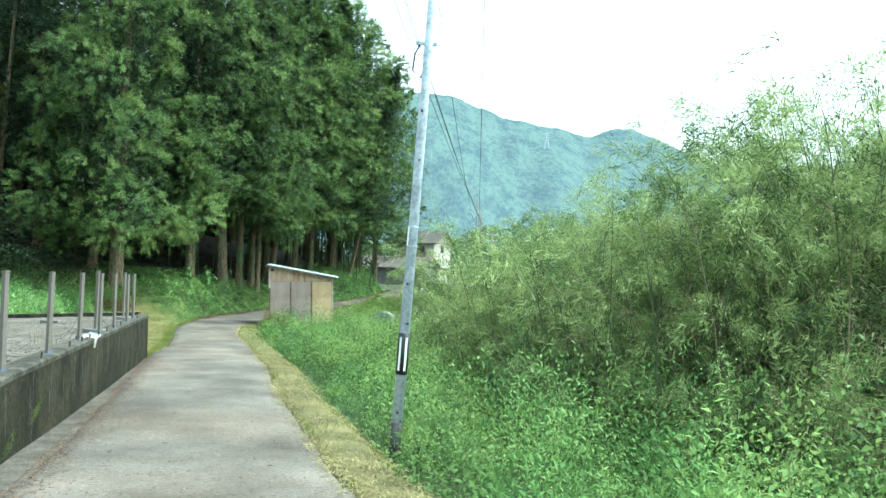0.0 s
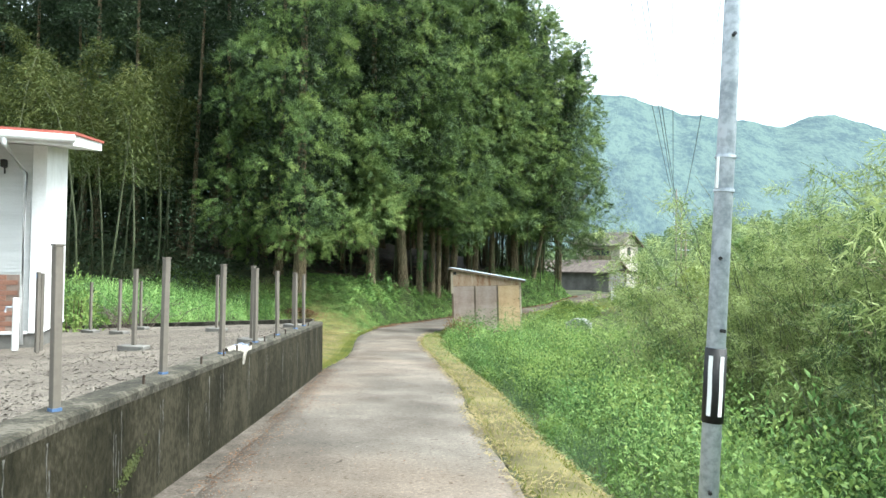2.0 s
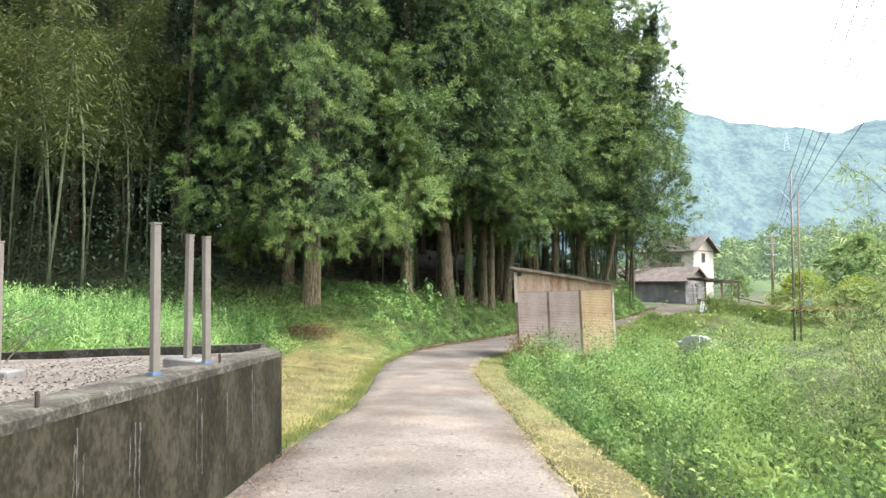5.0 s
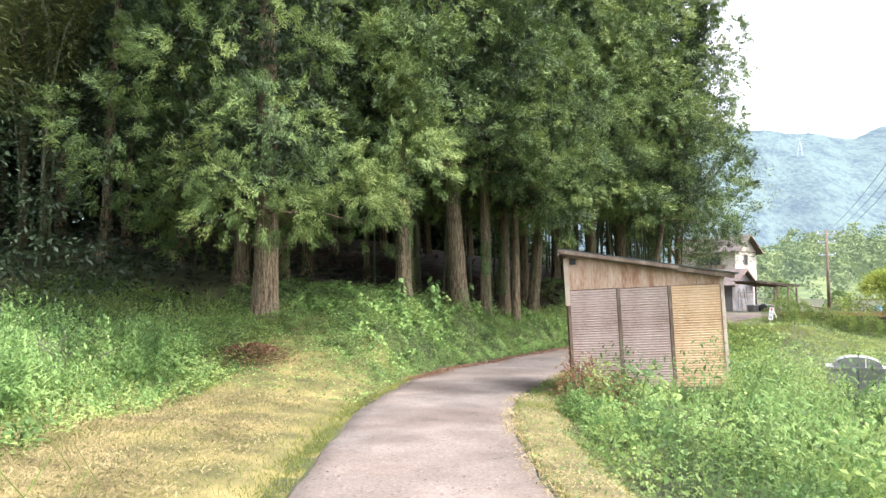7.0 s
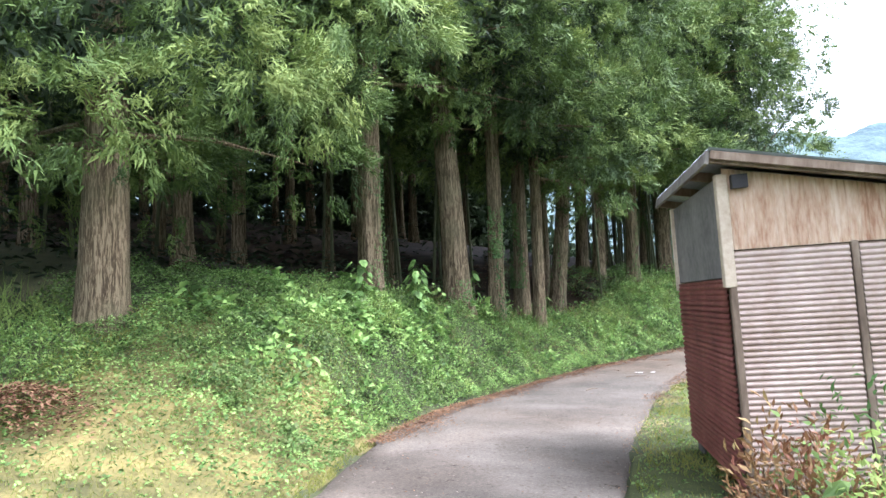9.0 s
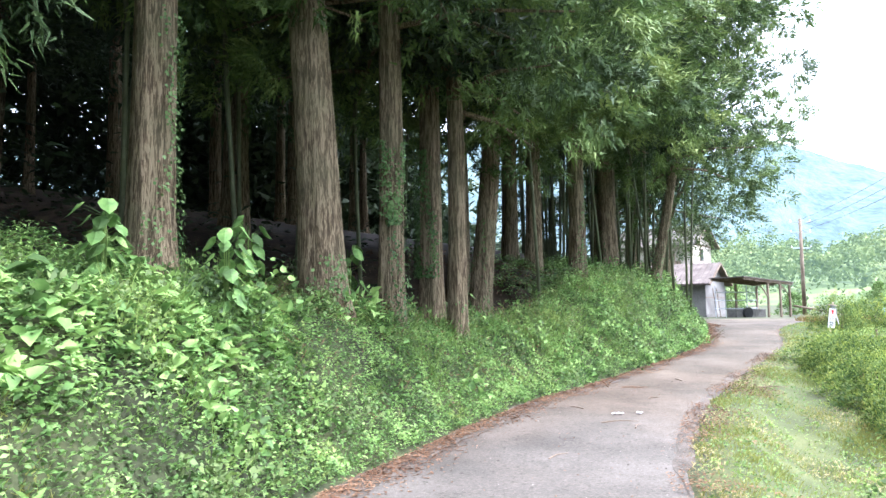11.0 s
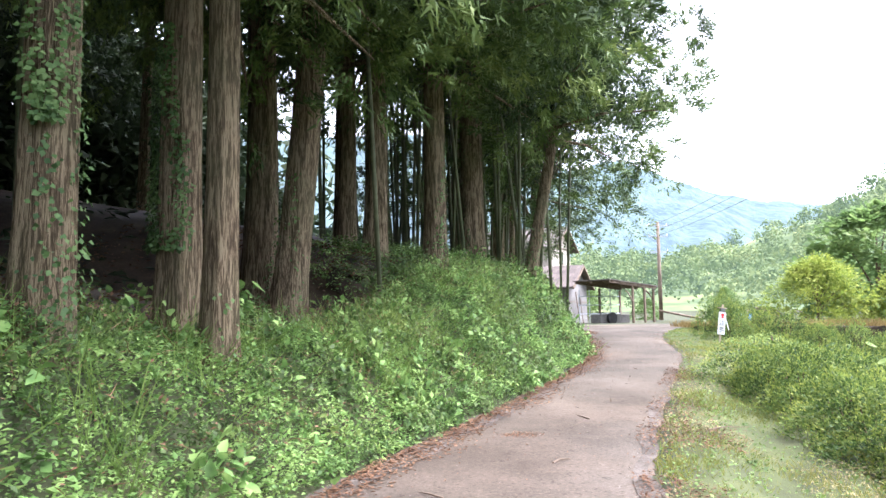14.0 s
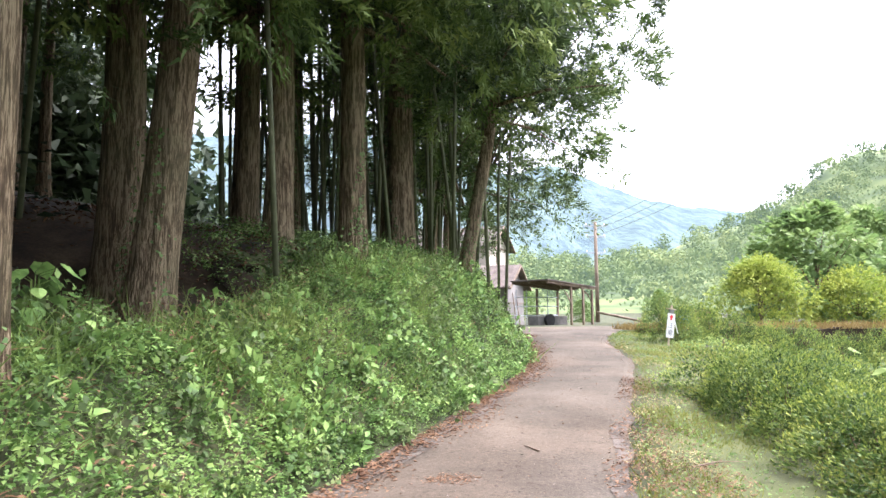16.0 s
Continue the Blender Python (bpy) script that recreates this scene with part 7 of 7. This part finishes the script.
tagged(leaves("dead_leaves", np.stack([x, y, np.maximum(ground_z(x, y), road_z(y)) + 0.015], 1), np.stack([np.cos(a), np.sin(a), rng.normal(0.1, 0.2, len(x))], 1), np.tile([0, 0, 1.0], (len(x), 1)), s, s * 0.45, DEAD_LEAF), "brown dead leaves and grit along the wall and verge", "dead leaves", kind="stuff")


def lane_strip(name, side, y0, y1, a0, a1, material, label, lift=0.004, edge=0.12, seed=1):
    v, f = [], []
    ys = np.arange(y0, y1, 0.3)
    for y in ys:
        e = float(left_edge(y)) if side < 0 else float(right_edge(y))
        w0 = a0 + edge * float(wobble(y, 1, 0.35, seed))
        w1 = a1 + edge * float(wobble(y, 7, 0.3, seed + 3))
        fade = min(1.0, (y - y0) / 0.8, (y1 - y) / 0.8 + 0.05)
        mid = (w0 + w1) / 2
        for q in (0, 0.5, 1):
            off = mid + (w0 + (w1 - w0) * q - mid) * max(fade, 0.05)
            x = e - off if side < 0 else e + off
            k_ = (x - float(left_edge(y))) / (float(right_edge(y)) - float(left_edge(y)))
            v.append((x, y, float(road_z(y)) + 0.03 * max(0.0, 1 - (2 * k_ - 1) ** 2) + lift))
    for j in range(len(ys) - 1):
        for q in range(2):
            f.append((j * 3 + q, j * 3 + q + 1, (j + 1) * 3 + q + 1, (j + 1) * 3 + q))
    return tagged(link(name, v, f, material, road, smooth=True), label)


DIRT = surface("dark_edge_dirt", ((0.040, 0.032, 0.024), (0.072, 0.060, 0.047), (0.12, 0.102, 0.083)), 2.5, 40, 0.95, 0.4, mix=0.7)
lane_strip("edge_dirt", -1, -12, 17.4, -0.1, 0.42, DIRT, "dark dirt at the foot of the wall", 0.003, 0.07)
lane_strip("edge_dirt", -1, 33, 60, -0.2, 0.12, DIRT, "dark leaf dirt along the bank", 0.006, 0.1)
lane_strip("edge_dirt", 1, 37.5, 46.5, -0.13, 0.02, DIRT, "brown leaf dirt along the lane's edge", 0.006, 0.12, 5)
x, y, off = area(rng, 9000, 37.5, 49, -0.2, 1.0, 1)
ok = rng.random(len(x)) < smoothstep(0.0, 0.6, wobble(x, y, 0.6, 31) + 0.5 - 0.8 * np.abs(off))
x, y = x[ok], y[ok]
s, a = rng.uniform(0.02, 0.055, len(x)), rng.uniform(0, math.tau, len(x))
tagged(leaves("dead_leaves", np.stack([x, y, np.maximum(ground_z(x, y) + 0.05, road_z(y) + 0.02)], 1), np.stack([np.cos(a), np.sin(a), rng.normal(0.1, 0.25, len(x))], 1), np.tile([0, 0, 1.0], (len(x), 1)), s, s * 0.45, DEAD_LEAF), "brown dead leaves lying in the verge", "dead leaves", kind="stuff")

n = 260
x, y = rng.normal(-8.62, 0.13, n), rng.normal(43.85, 0.07, n)
s = rng.uniform(0.01, 0.04, n)
a = rng.uniform(0, math.tau, n)
tagged(leaves("dead_leaves", np.stack([x, y, road_z(y) + 0.03], 1), np.stack([np.cos(a), np.sin(a), rng.normal(0.1, 0.2, n)], 1), np.tile([0, 0, 1.0], (n, 1)), s, s * 0.5, DEAD_LEAF), "small patch of dark dead leaves on the lane", "dead leaves", kind="stuff")
for x, y, l, a in ((-9.3, 40.6, 0.5, 20), (-8.9, 40.3, 0.3, 75), (-9.5, 41.6, 0.25, 140), (-8.5, 42.6, 0.22, 40), (-7.7, 44.6, 0.3, 110), (-9.9, 38.6, 0.35, 60), (-6.6, 43.9, 0.55, 15)):
    tw = part("twig", rod([(0, 0, 0), (l * 0.5, 0.04 * l, 0.012), (l, -0.05 * l, 0.002)], [0.009, 0.007, 0.003], 5), OLD_WOOD)
    tw.matrix_world = pose(x, y, float(road_z(y)) + 0.035, 0, 0, a)
    tagged(tw, "thin brown fallen twig on the lane", "twig", "fallen twigs")

for x, y, w, h, a in ((-9.05, 41.2, 0.16, 0.05, 10), (-8.75, 41.3, 0.09, 0.05, 60)):
    bm = bmesh.new()
    bmesh.ops.create_grid(bm, x_segments=5, y_segments=4, size=0.5)
    for v in bm.verts:
        v.co = Vector((v.co.x * w, v.co.y * h * 1.6, 0.012 + 0.02 * abs(math.sin(v.co.x * 7 + a)) * abs(math.cos(v.co.y * 5))))
    ob = part("paper_scrap", bm, CLOTH)
    ob.matrix_world = pose(x, y, float(road_z(y)) + 0.03, 0, 0, a)
    tagged(ob, "crumpled white paper scrap on the lane", "paper scrap", "paper scraps")


# ---- tank in the weeds ----
def steel_tank():
    t = thing("steel_bin", pose(-2.72, 32.75, -1.93, 0, 0, -10), "dull stainless steel bin with an arched lid among weeds", "bin")
    t.scale = (0.92, 0.9, 0.92)
    part("body", box(-0.53, 0.53, -0.35, 0.35, 0.0, 0.86), STAINLESS, t, bevel=0.012)
    part("rim", box(-0.56, 0.56, -0.38, 0.38, 0.86, 0.9), STAINLESS, t)
    bm = bmesh.new()
    rr = []
    for k in range(13):
        a = math.pi * k / 12
        x, z = -0.42 * math.cos(a), 0.9 + 0.2 * math.sin(a) ** 0.8
        rr.append([bm.verts.new((x, -0.33, z)), bm.verts.new((x, 0.33, z))])
    for a, b in zip(rr, rr[1:]):
        bm.faces.new((a[0], a[1], b[1], b[0]))
    bm.faces.new([r[0] for r in rr])
    bm.faces.new([r[1] for r in rr][::-1])
    lid = part("lid", bm, STAINLESS, t)
    part("strap", box(0.13, 0.15, -0.345, -0.335, 0.88, 1.08), WHITE, lid)
    for s_ in (-0.25, 0.25):
        part("slot", box(s_ - 0.045, s_ + 0.045, -0.36, -0.345, 0.5, 0.62), BLACK, t, "dark square opening")
    part("seam", box(-0.006, 0.006, -0.356, -0.345, 0.05, 0.86), BLACK, t)
    return t


steel_tank()


# ---- barn, lean-to and house at the bend ----
def gable_house(name, m, length, depth, base, eave, peak, wall_mat, roof_mat, label, category, over=0.35):
    """Ridge along -x from the gable at x = 0; the gable wall spans y from 0 to depth."""
    t = thing(name, m, label, category)
    bm = bmesh.new()
    for x in (0.0, -length):
        ring_ = [bm.verts.new(q) for q in ((x, 0, base), (x, depth, base), (x, depth, eave), (x, depth / 2, peak), (x, 0, eave))]
        bm.faces.new(ring_)
    bm.verts.ensure_lookup_table()
    for k in range(5):
        bm.faces.new((bm.verts[k], bm.verts[(k + 1) % 5], bm.verts[5 + (k + 1) % 5], bm.verts[5 + k]))
    part("wall", bm, wall_mat, t)
    rise = (peak - eave) / (depth / 2)
    for sg in (0, 1):
        bm = bmesh.new()
        y0, y1 = (-over, depth / 2) if sg == 0 else (depth + over, depth / 2)
        z0, z1 = eave - rise * over, peak
        vs = [bm.verts.new(q) for q in ((over, y0, z0), (over, y1, z1), (-length - over, y1, z1), (-length - over, y0, z0), (over, y0, z0 + 0.1), (over, y1, z1 + 0.1), (-length - over, y1, z1 + 0.1), (-length - over, y0, z0 + 0.1))]
        for f in ((0, 1, 2, 3), (4, 5, 6, 7), (0, 1, 5, 4), (1, 2, 6, 5), (2, 3, 7, 6), (3, 0, 4, 7)):
            bm.faces.new([vs[q] for q in f])
        roof = part("roof", bm, roof_mat, t)
        if sg == 0:
            for k in range(int(length / 0.3)):
                x = over - 0.05 - k * 0.3
                a, b = Vector((x, y0, z0 + 0.12)), Vector((x, y1, z1 + 0.12))
                part("roof_rib", rod([a, b], 0.03, 5), roof_mat, roof)
        part("barge_board", rod([(over, y0, z0 + 0.02), (over, y1, z1 + 0.02)], 0.07, 4), OLD_WOOD, t, "dark barge board")
    return t


ga = math.degrees(math.atan2(3.3, 1.73)) - 90
barn = gable_house("barn", pose(-2.1, 72.3, 0, 0, 0, ga), 9, 3.7, -1.5, 0.95, 2.0, GREY_TIN, DARK_ROOF, "low grey tin barn with a brown gabled roof", "barn")
part("skirting", box(0.0, 0.02, 0.0, 3.7, -1.5, -0.9), BLOCK, barn, "stained grey skirting")
part("sheet_joint", box(0.0, 0.025, 0.02, 3.68, 0.05, 0.09), OLD_WOOD, barn)
for y, a in ((0.9, 6), (1.6, -9)):
    part("prop", rod([(0.35, y, -1.35), (0.06, y + 0.25, 0.6)], 0.025, 5), OLD_WOOD, barn, "pole propped against the wall")
home = gable_house("farmhouse", pose(-1.1, 82.1, 0, 0, 0, ga), 5.5, 4.4, -1.5, 4.05, 5.35, PLASTER, TILE_ROOF, "two-storey cream farmhouse with a brownish tiled roof", "house", 0.5)
for y, z in ((1.75, 2.75),):
    w = part("window", box(0.0, 0.05, y, y + 0.75, z, z + 0.95), OLD_WOOD, home, "dark framed window")
    part("pane", box(0.05, 0.058, y + 0.06, y + 0.69, z + 0.06, z + 0.89), GLASS, w)
part("trim_board", box(0.0, 0.03, 0.0, 4.4, 3.85, 3.97), OLD_WOOD, home)
lower = part("lower_roof", box(-5, 0.9, -1.6, 0.0, 1.7, 1.82), TILE_ROOF, home, "grey tiled lower roof")
w = part("window", box(-3.4, -1.2, -0.05, 0.0, 2.4, 3.5), OLD_WOOD, home, "wide dark window")
part("pane", box(-3.3, -2.35, -0.06, -0.05, 2.5, 3.4), GLASS, w)
part("pane", box(-2.25, -1.3, -0.06, -0.05, 2.5, 3.4), GLASS, w)
part("balcony_rail", box(-4, -0.4, -1.2, -1.12, 2.0, 2.7), OLD_WOOD, home, "dark balcony rail")


def lean_to():
    """Origin under the outer end of the roof's front edge; the roof rises along -x to the barn."""
    g = -1.02
    t = thing("lean_to", pose(1.93, 71.1, g, 0, 0, 31), "open wooden lean-to with a sloping roof beside a barn", "lean-to")
    H = 0.78 - g
    tilt = pose(0, 0, H, 0, 5.2, 0)
    part("roof", box(-3.3, 0.12, -0.25, 2.3, 0.0, 0.05), DARK_ROOF, t).matrix_basis = tilt
    for k in range(10):
        part("purlin", box(-3.26, 0.1, -0.2 + 0.26 * k, -0.16 + 0.26 * k, -0.045, 0.0), OLD_WOOD, t).matrix_basis = tilt
    for y in (-0.2, 1.0, 2.1):
        part("beam", box(-3.26, 0.08, y, y + 0.07, -0.12, -0.046), OLD_WOOD, t).matrix_basis = tilt
    for x, y in ((-0.1, -0.14), (-0.75, -0.14), (-1.6, -0.14), (-0.1, 2.12), (-1.6, 2.12)):
        part("post", box(x - 0.05, x + 0.05, y - 0.05, y + 0.05, -0.3, H - 0.15 - 0.09 * x), OLD_WOOD, t, bevel=0.008)
    for x in (-0.1, -1.6):
        part("brace", rod([(x, -0.14, 1.0), (x - 0.3, -0.14, 1.45), (x - 0.8, -0.14, H - 0.05 - 0.09 * x)], 0.04, 5), OLD_WOOD, t)
    for z in (0.45, 0.9, 1.35):
        part("rail", rod([(-3.2, 2.05, z), (-0.2, 2.05, z)], 0.022, 5), GALVANISED, t)
    for x in (-3.1, -2.4, -0.9):
        part("rail_post", rod([(x, 2.05, -0.2), (x, 2.05, 1.7)], 0.022, 5), GALVANISED, t)
    part("trough", box(-2.6, -0.5, 1.1, 1.8, -0.2, 0.42), BLOCK, t, "grey concrete trough", bevel=0.03)
    part("tyre", rod([(-1.9, 0.92, 0.22), (-1.9, 1.08, 0.22)], 0.3, 16), BLACK, t, "old black tyre")
    return t


lean_to()
log = thing("log", pose(1.6, 69.3, -1.05, 0, 0, -14), "fallen weathered log lying beside the lane", "log")
part("trunk", rod([(0, 0, 0.62), (0.8, 0, 0.45), (2.0, -0.1, 0.18)], [0.05, 0.06, 0.05], 10), OLD_WOOD, log, smooth=True)
part("branch_stub", rod([(1.9, -0.1, 0.2), (2.1, 0.05, 0.45)], [0.03, 0.015], 6), OLD_WOOD, log)

# rough bank of earth with a low wall and rusty grass at the bend
bm = bmesh.new()
ring = []
for k in np.linspace(0, 1, 24):
    x = -0.6 + 8.2 * k
    y = 59.2 - 2.0 * k + 0.3 * float(wobble(x, 0, 1.0, 3))
    z = float(ground_z(x, y))
    ring.append([bm.verts.new(q) for q in ((x, y, z - 0.4), (x, y + 0.06, -0.98 + 0.08 * float(wobble(x, 1, 0.4, 2))), (x, y + 0.5, -0.92), (x, y + 0.5, z - 0.4))])
for a, b in zip(ring, ring[1:]):
    for q in range(4):
        bm.faces.new((a[q], a[(q + 1) % 4], b[(q + 1) % 4], b[q]))
bm.faces.new(ring[0])
bm.faces.new(ring[-1][::-1])
tagged(part("wall_bend", bm, LITTER), "low dark earth edging at the bend", "wall", kind="structure")
n = 5000
x = rng.uniform(-0.9, 7.6, n)
y = 59.4 - 2.0 * (x + 1.9) / 9.5 + rng.uniform(0, 1.6, n)
tagged(blades("rusty_grass", np.stack([x, y, np.full(n, -0.97)], 1), rng.uniform(0.1, 0.32, n), 0.03, 0.9, ORANGE_GRASS, rng), "rusty orange dry grass on the low wall", "grass", kind="stuff")
n = 8000
x, y = rng.uniform(-2.5, 9, n), rng.uniform(47.5, 54.5, n)
tagged(blades("field_stubble", np.stack([x, y, ground_z(x, y)], 1), rng.uniform(0.06, 0.2, n), 0.025, 0.8, LAWN, rng), "yellow stubble in the small field", "stubble", kind="stuff")


# ---- warning sign at the bend ----
def lettering(name, text, size, material, parent, m):
    cu = bpy.data.curves.new(name, "FONT")
    cu.body, cu.size, cu.align_x, cu.align_y, cu.extrude = text, size, "CENTER", "CENTER", 0.002
    tmp = bpy.data.objects.new(name, cu)
    scene.collection.objects.link(tmp)
    me = bpy.data.meshes.new_from_object(tmp.evaluated_get(bpy.context.evaluated_depsgraph_get()))
    bpy.data.objects.remove(tmp)
    me.materials.clear()
    me.materials.append(material)
    ob = new(name, me)
    ob.parent, ob.matrix_basis = parent, m
    return ob


def warning_sign():
    x, y = -1.65, 54.95
    t = thing("warning_sign", pose(x, y, float(ground_z(x, y)), 0, 8, 5), "tilted white warning sign board with a red arrow", "sign")
    part("stake", box(-0.025, 0.025, 0.0, 0.04, -0.2, 1.25), PALE_WOOD, t)
    board = part("board", box(-0.12, 0.12, -0.02, 0.0, 0.28, 1.0), WHITE, t, bevel=0.004)
    part("head", box(-0.07, 0.07, -0.03, 0.05, 1.0, 1.12), STAINLESS, t, "small lamp head on the stake")
    part("cap", box(-0.15, 0.12, -0.05, 0.07, 1.12, 1.15), PALE_WOOD, t)
    part("leg", rod([(0.06, 0.03, 1.0), (0.32, 0.1, 0.45)], 0.018, 5), WHITE, t)
    bm = bmesh.new()
    pts = [(0, 0.1), (0.085, 0.02), (0.035, 0.02), (0.035, -0.07), (-0.035, -0.07), (-0.035, 0.02), (-0.085, 0.02)]
    vs = [bm.verts.new((a, -0.025, 0.87 + b)) for a, b in pts]
    bm.faces.new(vs)
    part("arrow", bm, SIGN_RED, board, "red arrow")
    t.scale = (0.85, 0.85, 0.84)
    for k, ch in enumerate("注意"):
        lettering("character", ch, 0.2, SIGN_INK, board, pose(0, -0.024, 0.64 - 0.22 * k, 90, 0, 0))
    return t


warning_sign()
stake = thing("stake", pose(-0.7, 54.0, float(ground_z(-0.7, 54.0))), "short dark stake in the verge", "stake")
part("shaft", box(-0.022, 0.022, -0.022, 0.022, -0.1, 0.3), OLD_WOOD, stake, bevel=0.006)

# hut and blue barrel across the field
hut = thing("hut", pose(8.9, 74, float(ground_z(8.9, 74)), 0, 0, -20), "small brown domed hut across the field", "hut")
bm = bmesh.new()
rr = []
for k in range(11):
    a = math.pi * k / 10
    rr.append([bm.verts.new((-1.7 * math.cos(a), q, 2.0 * math.sin(a) ** 0.7)) for q in (-1.2, 1.2)])
for a, b in zip(rr, rr[1:]):
    bm.faces.new((a[0], a[1], b[1], b[0]))
bm.faces.new([r[0] for r in rr])
bm.faces.new([r[1] for r in rr][::-1])
part("shell", bm, OLD_WOOD, hut)
hut.scale = (0.72, 0.72, 0.72)
barrel = thing("barrel", pose(6.9, 71.5, float(ground_z(6.9, 71.5))), "light blue plastic barrel by the hut", "barrel")
part("body", rod([(0, 0, 0), (0, 0, 0.2), (0, 0, 1.2), (0, 0, 1.4)], [0.38, 0.45, 0.45, 0.36], 14), BLUE_PLASTIC, barrel, smooth=True)
barrel.scale = (0.6, 0.6, 0.62)
sack = mound("sack_pile", rng, 0.9, 0.7, 0.6, 300, 0.3, 0.9, CLOTH, "pile of pale sacks by the field", "sacks")
stand(sack, 9.2, 72)
